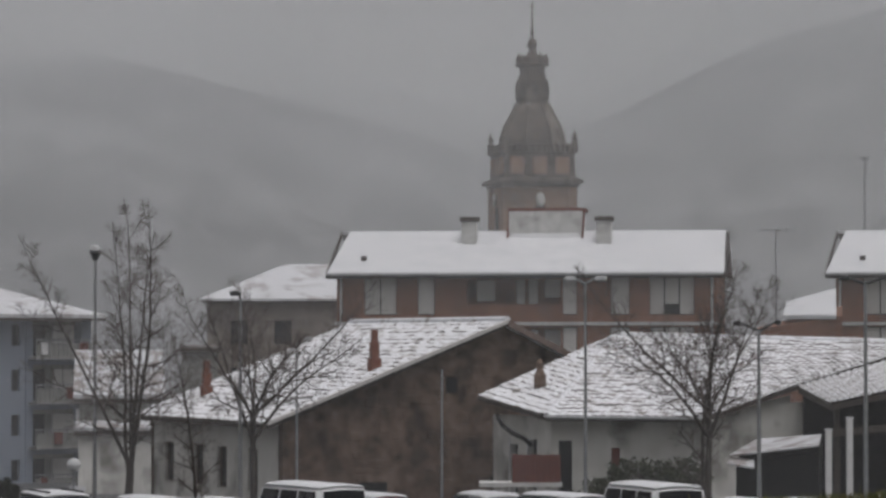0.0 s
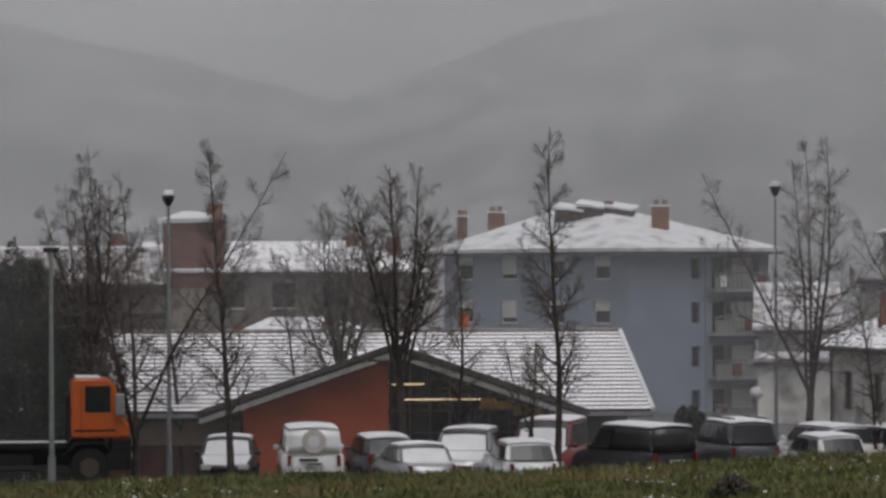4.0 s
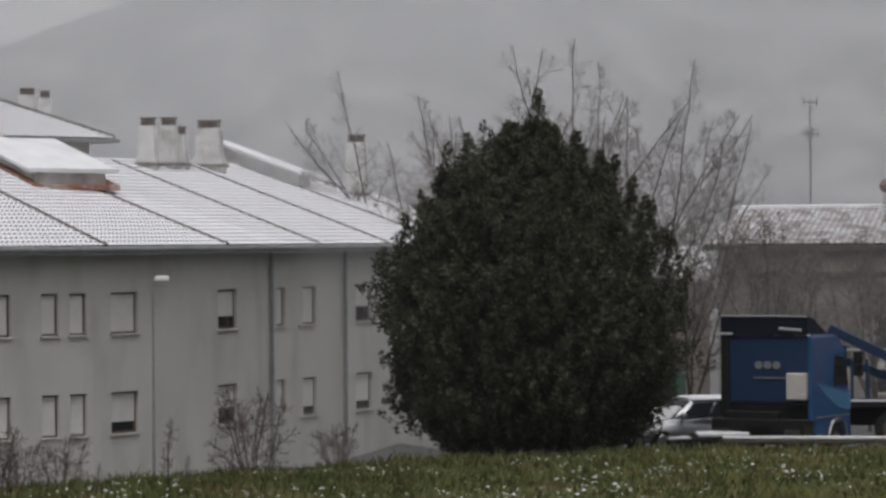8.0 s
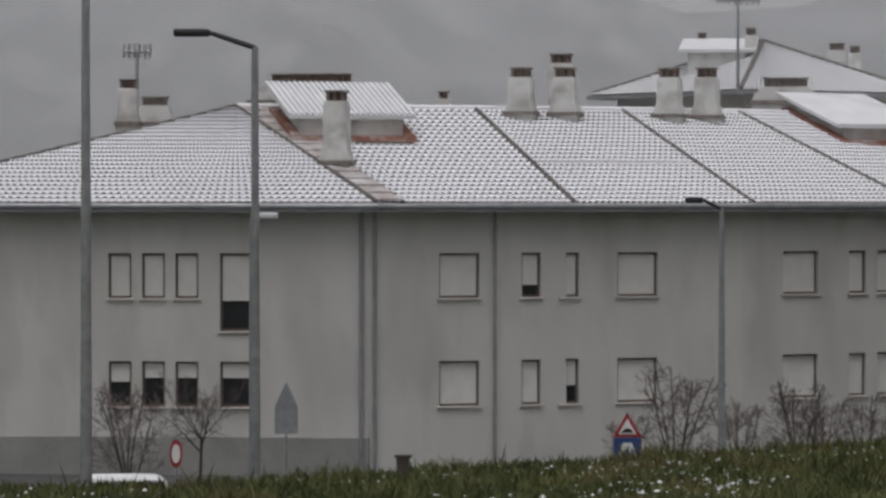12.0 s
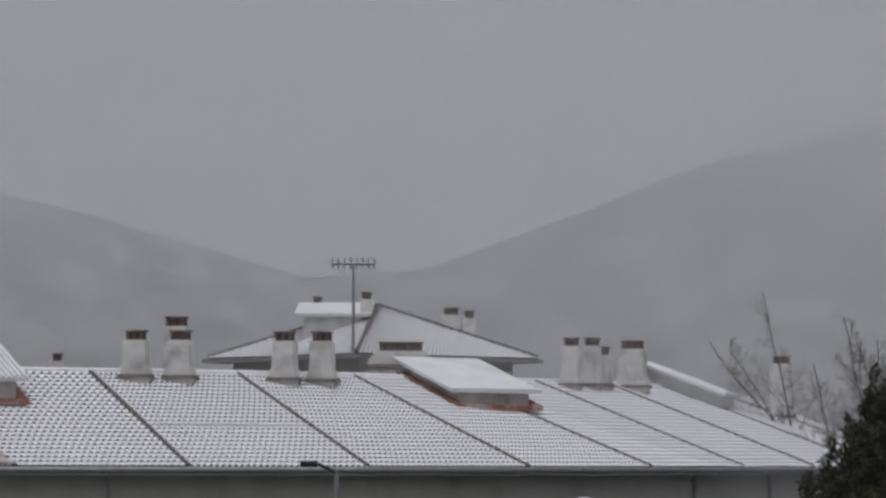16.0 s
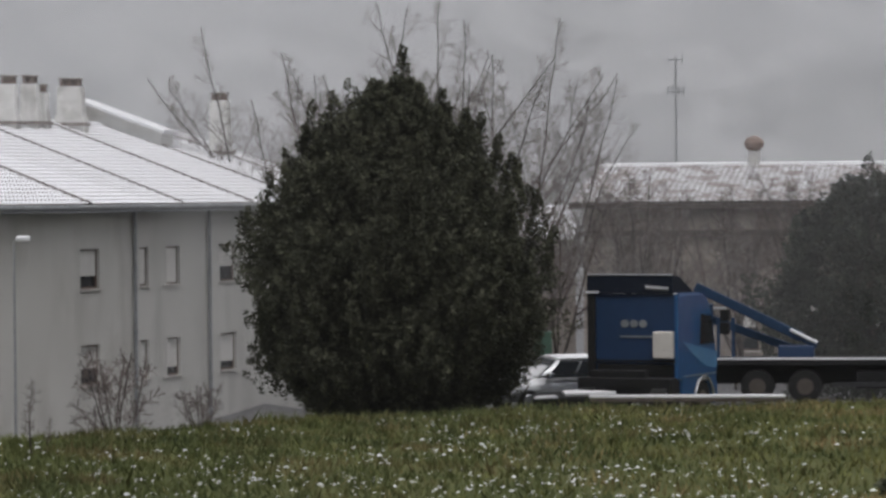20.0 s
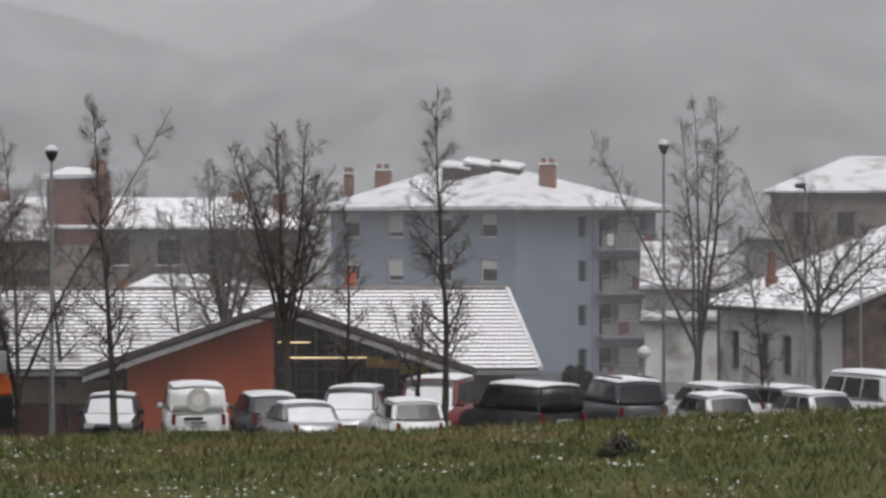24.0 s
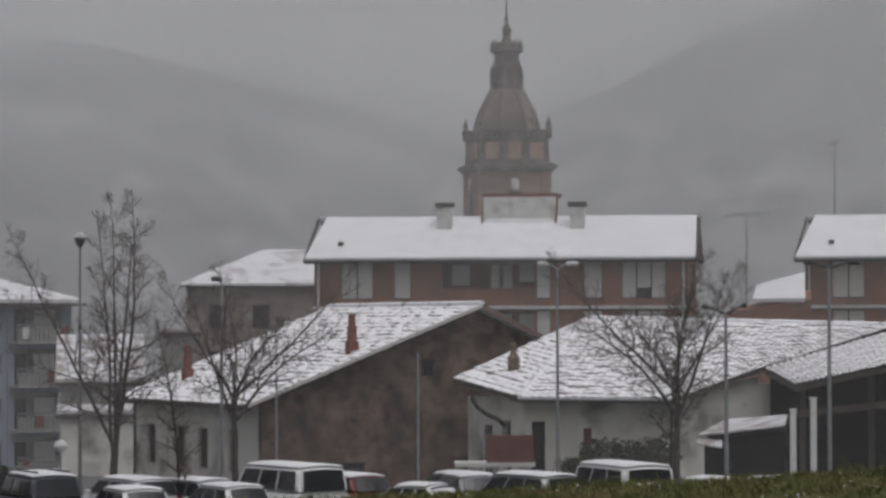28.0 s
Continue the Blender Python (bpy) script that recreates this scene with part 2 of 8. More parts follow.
SNOW_C = (0.73, 0.74, 0.76)
M = dict(
    snow=surface("wet_snow", (0.57, 0.58, 0.60), (0.69, 0.70, 0.71), 1.2, 0.7, 0.3, 12),
    tile_snow=patchy("snowy_tiles", (0.70, 0.71, 0.73), (0.46, 0.44, 0.43), 3.0, 0.68, 11),
    hall_snow=patchy("thick_snowy_tiles", (0.82, 0.83, 0.85), (0.62, 0.59, 0.57), 2.0, 0.66, 9),
    tile_edge=surface("tile_edge", (0.13, 0.11, 0.10), (0.27, 0.24, 0.22), 6, 0.8),
    # Open tile ends, coloured dark for the shade under each course.
    tile_lip=surface("shade_dark_tile_end", (0.09, 0.078, 0.072), (0.19, 0.17, 0.16), 7, 0.8),
    strip_tile=surface("brown_grey_tile", (0.27, 0.235, 0.22), (0.46, 0.43, 0.42), 3, 0.8, stain=(0.55, 0.55, 0.56), stain_scale=1.6),
    # Course lips on hall, shed, barn and farmhouse: gap shade put into colour.
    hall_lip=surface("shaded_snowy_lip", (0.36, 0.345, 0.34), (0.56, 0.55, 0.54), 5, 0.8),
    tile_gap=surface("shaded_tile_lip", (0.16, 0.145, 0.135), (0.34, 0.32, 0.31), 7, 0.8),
    fold_dark=surface("dark_joint_tiles", (0.07, 0.06, 0.055), (0.15, 0.13, 0.12), 6, 0.8),
    tile_bare=surface("bare_clay_tile", (0.20, 0.085, 0.06), (0.30, 0.14, 0.10), 5, 0.8, stain=(0.5, 0.44, 0.42), stain_scale=2.0),
    sleet=patchy("thin_sleet_on_tiles", (0.60, 0.61, 0.63), (0.40, 0.385, 0.38), 0.8, 0.56, 6),
    old_roof=patchy("old_snowy_roof", SNOW_C, (0.24, 0.21, 0.19), 2.2, 0.60, 9),
    thin_roof=patchy("thin_snow_roof", (0.54, 0.55, 0.57), (0.25, 0.225, 0.215), 1.5, 0.50, 9),
    stucco=surface("grey_white_render", (0.47, 0.464, 0.434), (0.555, 0.55, 0.52), 0.7, 0.9, 0.1, 25, stain=(0.42, 0.41, 0.38), stretch=(1, 1, 0.35), stain_scale=0.8),
    plaster=surface("white_plaster", (0.54, 0.53, 0.49), (0.74, 0.73, 0.69), 1.0, 0.9, 0.1, 12, stain=(0.16, 0.15, 0.13), stain_scale=0.6),
    concrete=surface("chimney_render", (0.52, 0.52, 0.50), (0.66, 0.66, 0.64), 2.0, 0.9, 0.1, 25, stain=(0.36, 0.35, 0.33), stain_scale=1.5),
    gutter=surface("galvanised_gutter", (0.26, 0.27, 0.28), (0.36, 0.37, 0.38), 3, 0.5, 0.05, 30, 0.5),
    pipe=surface("grey_pipe", (0.22, 0.23, 0.24), (0.32, 0.33, 0.34), 3, 0.5, 0.05, 30, 0.3),
    frame_dark=plain("brown_window_frame", (0.10, 0.065, 0.05), 0.5),
    blind=surface("roller_blind", (0.58, 0.57, 0.54), (0.66, 0.65, 0.62), 3, 0.7, 0.05),
    sill=surface("stone_sill", (0.45, 0.43, 0.40), (0.55, 0.53, 0.50), 4, 0.8),
    dark_glass=plain("dark_glass", (0.02, 0.022, 0.025), 0.12, 0.0, 0.0),
    clay=surface("clay_pot", (0.13, 0.10, 0.09), (0.21, 0.15, 0.125), 6, 0.85),
    brick=surface("red_brick", (0.19, 0.088, 0.055), (0.30, 0.145, 0.092), 1.2, 0.85, 0.2, 9, stain=(0.15, 0.088, 0.066)),
    dark_brick=surface("sooty_red_brick", (0.12, 0.046, 0.032), (0.20, 0.082, 0.055), 3, 0.85, 0.2, 9),
    band=surface("concrete_band", (0.52, 0.52, 0.51), (0.64, 0.64, 0.62), 2, 0.85),
    brown_stone=surface("brown_rubble_wall", (0.05, 0.037, 0.03), (0.225, 0.16, 0.125), 1.5, 0.95, 0.5, 7, stain=(0.055, 0.043, 0.037), stain_scale=0.9),
    tan_wall=surface("tan_render", (0.22, 0.19, 0.165), (0.30, 0.265, 0.235), 0.8, 0.9, 0.15, 12, stain=(0.17, 0.15, 0.14)),
    blue_wall=surface("blue_grey_render", (0.23, 0.265, 0.325), (0.285, 0.325, 0.39), 0.5, 0.9, 0.05, 12),
    grey_wall=surface("grey_render", (0.20, 0.20, 0.19), (0.30, 0.30, 0.28), 0.7, 0.9, 0.1, 12),
    brown_grey=surface("brown_grey_render", (0.13, 0.115, 0.105), (0.20, 0.18, 0.165), 0.8, 0.9, 0.1, 12, stain=(0.25, 0.24, 0.22), stain_scale=0.5),
    orange=surface("orange_red_wall", (0.40, 0.082, 0.035), (0.50, 0.115, 0.05), 0.8, 0.85, 0.05, 20, stain=(0.36, 0.08, 0.04)),
    trim=surface("dark_trim", (0.05, 0.04, 0.036), (0.085, 0.07, 0.06), 3, 0.7),
    fascia_grey=surface("grey_balcony_slab", (0.28, 0.28, 0.275), (0.36, 0.36, 0.35), 3, 0.8),
    fascia=surface("grey_fascia", (0.48, 0.46, 0.44), (0.60, 0.58, 0.56), 3, 0.7),
    sandstone=surface("weathered_sandstone", (0.26, 0.16, 0.11), (0.38, 0.25, 0.18), 0.6, 0.9, 0.3, 5, stain=(0.17, 0.14, 0.12), stain_scale=0.3),
    tower_roof=surface("dark_stone_dome", (0.065, 0.052, 0.044), (0.13, 0.108, 0.092), 0.6, 0.85, 0.3, 5, stain=(0.22, 0.19, 0.16), stain_scale=0.4),
    bark=surface("wet_bark", (0.03, 0.025, 0.022), (0.075, 0.062, 0.055), 5, 0.9, 0.5, 25),
    twig=surface("twig_bark", (0.06, 0.046, 0.041), (0.12, 0.095, 0.085), 4, 0.9, 0.1),
    shrub_twig=surface("brown_twigs", (0.10, 0.08, 0.072), (0.18, 0.15, 0.14), 4, 0.9, 0.1),
    # Twigs of the far trees, coloured paler for the haze before them.
    far_twig=surface("haze_pale_twigs", (0.11, 0.095, 0.088), (0.19, 0.17, 0.16), 4, 0.9, 0.1),
    leaf=surface("dark_evergreen_leaf", (0.042, 0.045, 0.031), (0.084, 0.086, 0.059), 1.4, 0.95, 0.1, 9),
    leaf2=surface("blue_green_conifer", (0.030, 0.035, 0.029), (0.064, 0.072, 0.057), 1.1, 0.95, 0.1, 9),
    hedge=surface("hedge_leaf", (0.03, 0.04, 0.022), (0.08, 0.085, 0.05), 2.0, 0.7, 0.1, 9),
    grass=surface("grass_blade", (0.044, 0.060, 0.016), (0.165, 0.166, 0.054), 0.7, 0.9, 0.0, 4, stain=(0.22, 0.155, 0.075), stain_scale=0.4),
    meadow=surface("rough_meadow_blade", (0.026, 0.040, 0.011), (0.105, 0.118, 0.036), 0.7, 0.9, 0.0, 4, stain=(0.13, 0.10, 0.045), stain_scale=0.5),
    soil=surface("lawn_soil", (0.045, 0.055, 0.02), (0.095, 0.10, 0.042), 0.5, 0.95, 0.3, 6),
    asphalt=surface("wet_asphalt", (0.045, 0.046, 0.048), (0.075, 0.076, 0.08), 0.6, 0.45, 0.1, 40),
    galv=surface("galvanised_steel", (0.27, 0.28, 0.29), (0.38, 0.39, 0.40), 5, 0.45, 0.05, 30, 0.6),
    dark_metal=plain("dark_metal", (0.03, 0.031, 0.034), 0.5, 0.3),
    lamp_white=plain("white_lamp_cover", (0.62, 0.63, 0.64), 0.4),
    tyre=plain("tyre_rubber", (0.018, 0.018, 0.018), 0.9),
    rim=plain("alloy_rim", (0.35, 0.36, 0.37), 0.35, 0.8),
    white_paint=plain("white_car_paint", (0.76, 0.77, 0.78), 0.3, 0.0, 0.4),
    silver_paint=plain("silver_car_paint", (0.36, 0.37, 0.38), 0.3, 0.5, 0.4),
    grey_paint=plain("grey_car_paint", (0.075, 0.08, 0.09), 0.35, 0.2, 0.15),
    black_paint=plain("black_car_paint", (0.014, 0.015, 0.018), 0.4, 0.0, 0.1),
    red_paint=plain("dark_red_car_paint", (0.16, 0.018, 0.018), 0.3, 0.0, 0.4),
    truck_blue=plain("truck_blue_paint", (0.010, 0.072, 0.19), 0.35, 0.0, 0.3),
    crane_blue=plain("crane_blue_paint", (0.012, 0.034, 0.075), 0.6),
    truck_dark=plain("truck_dark_blue", (0.007, 0.030, 0.085), 0.5),
    truck_orange=plain("truck_orange_paint", (0.52, 0.10, 0.013), 0.35, 0.0, 0.3),
    wheel_grey=plain("dull_brown_wheel", (0.07, 0.06, 0.052), 0.6),
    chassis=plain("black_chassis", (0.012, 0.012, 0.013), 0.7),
    red_light=plain("red_tail_light", (0.17, 0.016, 0.016), 0.25),
    clear_light=plain("clear_head_light", (0.5, 0.5, 0.5), 0.15),
    plate=plain("plate_plastic", (0.6, 0.6, 0.58), 0.5),
    sign_red=plain("sign_red", (0.30, 0.018, 0.025), 0.5),
    sign_blue=plain("sign_blue", (0.018, 0.05, 0.19), 0.5),
    sign_white=plain("sign_white", (0.7, 0.7, 0.7), 0.5),
    wood=surface("red_brown_wood", (0.11, 0.035, 0.028), (0.17, 0.06, 0.045), 3, 0.7),
    warm_lamp=plain("warm_shop_light", (0.8, 0.7, 0.5), 0.5, glow=(1.0, 0.74, 0.42), power=1.7),
    yellow=plain("yellow_plastic", (0.62, 0.34, 0.03), 0.5),
    green_box=plain("green_cabinet", (0.05, 0.10, 0.07), 0.5),
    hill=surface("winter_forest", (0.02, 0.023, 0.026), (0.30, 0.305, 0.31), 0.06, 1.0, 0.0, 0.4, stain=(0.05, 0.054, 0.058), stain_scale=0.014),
    # Mid and far slopes carry the haze of distance in their colour.
    mid_hill=surface("mist_pale_mid_forest", (0.10, 0.105, 0.11), (0.36, 0.365, 0.37), 0.05, 1.0, 0.0, 0.25, stain=(0.12, 0.125, 0.13), stain_scale=0.012),
    far_hill=surface("mist_white_mountains", (0.72, 0.73, 0.75), (0.90, 0.90, 0.91), 0.01, 1.0, 0.0, 0.1),
    sand_board=surface("sandy_boards", (0.36, 0.275, 0.20), (0.48, 0.38, 0.285), 2.0, 0.85),
)


def ridge_mist(m, low, high, snow):
    """Whitens the wood with height: painted mist that softens the ridges."""
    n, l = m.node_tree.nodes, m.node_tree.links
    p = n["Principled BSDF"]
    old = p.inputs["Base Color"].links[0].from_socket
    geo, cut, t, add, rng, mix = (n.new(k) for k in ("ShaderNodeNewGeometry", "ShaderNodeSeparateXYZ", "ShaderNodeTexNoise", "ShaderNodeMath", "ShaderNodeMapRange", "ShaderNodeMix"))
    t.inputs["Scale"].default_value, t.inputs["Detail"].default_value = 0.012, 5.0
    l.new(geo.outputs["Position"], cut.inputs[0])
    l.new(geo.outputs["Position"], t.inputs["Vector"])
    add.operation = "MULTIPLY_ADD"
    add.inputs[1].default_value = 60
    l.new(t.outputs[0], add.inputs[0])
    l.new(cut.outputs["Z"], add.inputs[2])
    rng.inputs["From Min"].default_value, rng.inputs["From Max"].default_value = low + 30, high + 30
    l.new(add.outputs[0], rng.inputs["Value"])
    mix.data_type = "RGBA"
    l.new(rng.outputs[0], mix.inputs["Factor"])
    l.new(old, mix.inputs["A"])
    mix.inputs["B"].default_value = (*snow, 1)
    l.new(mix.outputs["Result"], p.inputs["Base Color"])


ridge_mist(M["hill"], 32, 115, (0.36, 0.37, 0.39))
ridge_mist(M["mid_hill"], 40, 160, (0.62, 0.63, 0.65))


# ------------------------------------------------------------------ mesh helpers
def part(name, bm, material, parent=None, label="", kind="", smooth=False):
    """Links a bmesh as one mesh object under a thing or a part."""
    me = bpy.data.meshes.new(name)
    bm.to_mesh(me)
    bm.free()
    for m in material if isinstance(material, (list, tuple)) else [material]:
        me.materials.append(m)
    if smooth:
        for p in me.polygons:
            p.use_smooth = True
    ob = new(name, me)
    if parent:
        ob.parent = parent
    return tagged(ob, label=label, kind=kind)


def raw(name, verts, faces, material, parent=None, label="", kind="", mats=None, smooth=False):
    me = bpy.data.meshes.new(name)
    me.from_pydata([tuple(v) for v in verts], [], faces)
    for m in material if isinstance(material, (list, tuple)) else [material]:
        me.materials.append(m)
    if mats:
        me.polygons.foreach_set("material_index", mats)
    if smooth:
        me.polygons.foreach_set("use_smooth", [True] * len(me.polygons))
    me.update()
    ob = new(name, me)
    if parent:
        ob.parent = parent
    return tagged(ob, label=label, kind=kind)


def thing(name, m, label, category, group="", kind=""):
    ob = new(name)
    ob.matrix_world = m
    return tagged(ob, label=label, category=category, group=group, kind=kind)


def at(bearing, distance, z=0.0, turn=0.0):
    """A pose whose y axis points away from the viewer along the bearing, turned by some degrees counterclockwise."""
    p = spot(bearing, distance, z)
    return pose(p.x, p.y, p.z, 0, 0, -bearing + turn)


def box(bm, x0, x1, y0, y1, z0, z1, bevel=0.0):
    r = bmesh.ops.create_cube(bm, size=1.0, matrix=Matrix.Translation(((x0 + x1) / 2, (y0 + y1) / 2, (z0 + z1) / 2)) @ Matrix.Diagonal((x1 - x0, y1 - y0, z1 - z0, 1)))
    if bevel:
        edges = {e for v in r["verts"] for e in v.link_edges}
        bmesh.ops.bevel(bm, geom=list(edges), offset=bevel, segments=2, affect="EDGES", profile=0.5)
    return bm


def boxed(x0, x1, y0, y1, z0, z1, bevel=0.0):
    return box(bmesh.new(), x0, x1, y0, y1, z0, z1, bevel)


def rod(bm, a, b, r0, r1=None, sides=8):
    a, b = Vector(a), Vector(b)
    d = b - a
    m = Matrix.Translation((a + b) / 2) @ d.to_track_quat("Z", "Y").to_matrix().to_4x4()
    bmesh.ops.create_cone(bm, cap_ends=True, segments=sides, radius1=r0, radius2=r0 if r1 is None else r1, depth=d.length, matrix=m)
    return bm


def slab(quad, thick):
    """A solid sheet from four or more corners, thickened downwards."""
    bm = bmesh.new()
    top = [bm.verts.new(v) for v in quad]
    low = [bm.verts.new(Vector(v) - Vector((0, 0, thick))) for v in quad]
    n = len(top)
    bm.faces.new(top)
    bm.faces.new(low[::-1])
    for i in range(n):
        bm.faces.new((top[i], low[i], low[(i + 1) % n], top[(i + 1) % n]))
    bmesh.ops.recalc_face_normals(bm, faces=bm.faces)
    return bm


def prism(poly, depth, axis="y", start=0.0):
    """A polygon of (x, z) pushed along y, or of (y, z) pushed along x."""
    bm = bmesh.new()
    put = (lambda p, d: (p[0], d, p[1])) if axis == "y" else (lambda p, d: (d, p[0], p[1]))
    a = [bm.verts.new(put(p, start)) for p in poly]
    b = [bm.verts.new(put(p, start + depth)) for p in poly]
    n = len(a)
    bm.faces.new(a)
    bm.faces.new(b[::-1])
    for i in range(n):
        bm.faces.new((a[i], b[i], b[(i + 1) % n], a[(i + 1) % n]))
    bmesh.ops.recalc_face_normals(bm, faces=bm.faces)
    return bm


def spun(profile, sides=24, square=False):
    """A body of revolution from (radius, z) pairs."""
    bm = bmesh.new()
    rings = []
    for r, z in profile:
        rings.append([bm.verts.new((r * math.cos(2 * math.pi * (i + 0.5) / sides), r * math.sin(2 * math.pi * (i + 0.5) / sides), z)) for i in range(sides)])
    for a, b in zip(rings, rings[1:]):
        for i in range(sides):
            bm.faces.new((a[i], a[(i + 1) % sides], b[(i + 1) % sides], b[i]))
    bm.faces.new(rings[0][::-1])
    bm.faces.new(rings[-1])
    return bm


def holed_wall(name, x0, x1, z0, z1, thick, holes, material, parent, y=0.0, label="", top=None):
    """A wall along x with real openings (u0, u1, w0, w1). Its outer face lies at y, its inner face at y + thick."""
    xs = sorted({x0, x1, *[h[0] for h in holes], *[h[1] for h in holes]})
    zs = sorted({z0, z1, *[h[2] for h in holes], *[h[3] for h in holes]})
    bm = bmesh.new()
    vs = {}

    def v(x, d, z):
        k = (round(x, 4), d, round(z, 4))
        if k not in vs:
            vs[k] = bm.verts.new((x, y + d, z))
        return vs[k]

    def full(i, j):
        if not (0 <= i < len(xs) - 1 and 0 <= j < len(zs) - 1):
            return False
        cx, cz = (xs[i] + xs[i + 1]) / 2, (zs[j] + zs[j + 1]) / 2
        return not any(h[0] < cx < h[1] and h[2] < cz < h[3] for h in holes)
    for i in range(len(xs) - 1):
        for j in range(len(zs) - 1):
            if not full(i, j):
                continue
            a, b, c, d = xs[i], xs[i + 1], zs[j], zs[j + 1]
            bm.faces.new((v(a, 0, c), v(b, 0, c), v(b, 0, d), v(a, 0, d)))
            bm.faces.new((v(a, thick, d), v(b, thick, d), v(b, thick, c), v(a, thick, c)))
            if not full(i - 1, j):
                bm.faces.new((v(a, 0, d), v(a, thick, d), v(a, thick, c), v(a, 0, c)))
            if not full(i + 1, j):
                bm.faces.new((v(b, 0, c), v(b, thick, c), v(b, thick, d), v(b, 0, d)))
            if not full(i, j - 1):
                bm.faces.new((v(a, 0, c), v(a, thick, c), v(b, thick, c), v(b, 0, c)))
            if not full(i, j + 1):
                bm.faces.new((v(b, 0, d), v(b, thick, d), v(a, thick, d), v(a, 0, d)))
    return part(name, bm, material, parent, label)


def window_unit(parent, x0, x1, z0, z1, y=0.0, shut=1.0, mat_frame="frame_dark", blind=True, sill=True):
    """A window in an opening: frame, glass, a roller blind lowered by some share, and a sill."""
    w = raw("window", [(x0 + .03, y + .16, z0 + .03), (x1 - .03, y + .16, z0 + .03), (x1 - .03, y + .16, z1 - .03), (x0 + .03, y + .16, z1 - .03),
                       (x0 + .03, y + .18, z0 + .03), (x1 - .03, y + .18, z0 + .03), (x1 - .03, y + .18, z1 - .03), (x0 + .03, y + .18, z1 - .03)],
            [(0, 1, 2, 3), (7, 6, 5, 4), (0, 4, 5, 1), (1, 5, 6, 2), (2, 6, 7, 3), (3, 7, 4, 0)], M["dark_glass"], parent, "dark window pane")
    bm = bmesh.new()
    for a, b, c, d in ((x0, x0 + .06, z0, z1), (x1 - .06, x1, z0, z1), (x0 + .06, x1 - .06, z0, z0 + .06), (x0 + .06, x1 - .06, z1 - .06, z1)):
        box(bm, a, b, y + .10, y + .20, c, d)
    part("window_frame", bm, M[mat_frame], w)
    if blind and shut > 0.02:
        bm = boxed(x0 + .06, x1 - .06, y + .115, y + .15, z1 - .06 - (z1 - z0 - .12) * shut, z1 - .06)
        part("roller_blind", bm, M["blind"], w, "pale lowered roller blind")
    if sill:
        part("window_sill", boxed(x0 - .06, x1 + .06, y - .07, y + .10, z0 - .06, z0, .01), M["sill"], w)
    return w


# ------------------------------------------------------------------ ground, hills and snowfall
def between(x, table):
    """Straight interpolation in a short table of (x, value)."""
    return float(np.interp(x, [a for a, _ in table], [b for _, b in table]))


CREST_AT = [(-60, 60), (-45, 65), (-38, 73), (-32, 81), (-27, 89), (-20, 90), (14, 90)]
CREST_Z = [(-60, .62), (-45, .67), (-32, .50), (-27, .40), (-22, .48), (-17, .65), (-10, .87), (0, 1.64), (7, 2.2), (14, 2.5)]
YARD_Z = [(-60, -1.3), (-31, -1.3), (-26.5, 0.0), (14, 0.0)]


def ground_z(bearing, d):
    c, top, yard = between(bearing, CREST_AT), between(bearing, CREST_Z), between(bearing, YARD_Z)
    far = between(d, [(99, 0.0), (108, -0.45 * between(bearing, [(-9, 1), (-7, 0)])), (128, -1.0), (170, -1.6), (230, -3.0), (400, -6.0), (5000, -6.0)])
    if bearing < -29:
        far = between(d, [(130, 0), (230, -1.7), (400, -4.7), (5000, -4.7)])
    wob = 0.10 * noise.noise(Vector((bearing * 0.35, d * 0.11, 0))) + 0.05 * noise.noise(Vector((bearing * 1.3, d * 0.3, 4)))
    if d <= c:
        return top + wob - 0.0006 * (c - d) ** 2 * (1 if d > 40 else 0.6)
    s = min(1.0, (d - c) / 5.0)
    s = s * s * (3 - 2 * s)
    return (top + wob * (1 - s)) * (1 - s) + yard * s + far


def make_ground():
    bearings = [-180 + 12 * i for i in range(10)] + [-60 + 0.75 * i for i in range(99)] + [15 + 12 * i for i in range(14)]
    rings = [0.01, 10, 25, 40, 48, 54] + [58 + 1.5 * i for i in range(26)] + [100, 106, 112, 118, 124, 130, 150, 175, 200, 240, 300, 420, 700, 1500, 4500]
    verts, faces, mats = [], [], []
    for b in bearings:
        for d in rings:
            bb = max(-60, min(14, b))
            verts.append(spot(b, d, ground_z(bb, d)))
    nr = len(rings)
    for i in range(len(bearings)):
        k = (i + 1) % len(bearings)
        for j in range(nr - 1):
            faces.append((i * nr + j, i * nr + j + 1, k * nr + j + 1, k * nr + j))
            mats.append(0 if rings[j] < between(max(-60, min(14, bearings[i])), CREST_AT) + 4.5 or bearings[i] < -60 or bearings[i] > 14 else 1)
    g = raw("ground", verts, faces, [M["soil"], M["asphalt"]], kind="structure", mats=mats, smooth=True)
    tagged(g, "sloping lawn and wet asphalt yard", "ground")
    return g


make_ground()


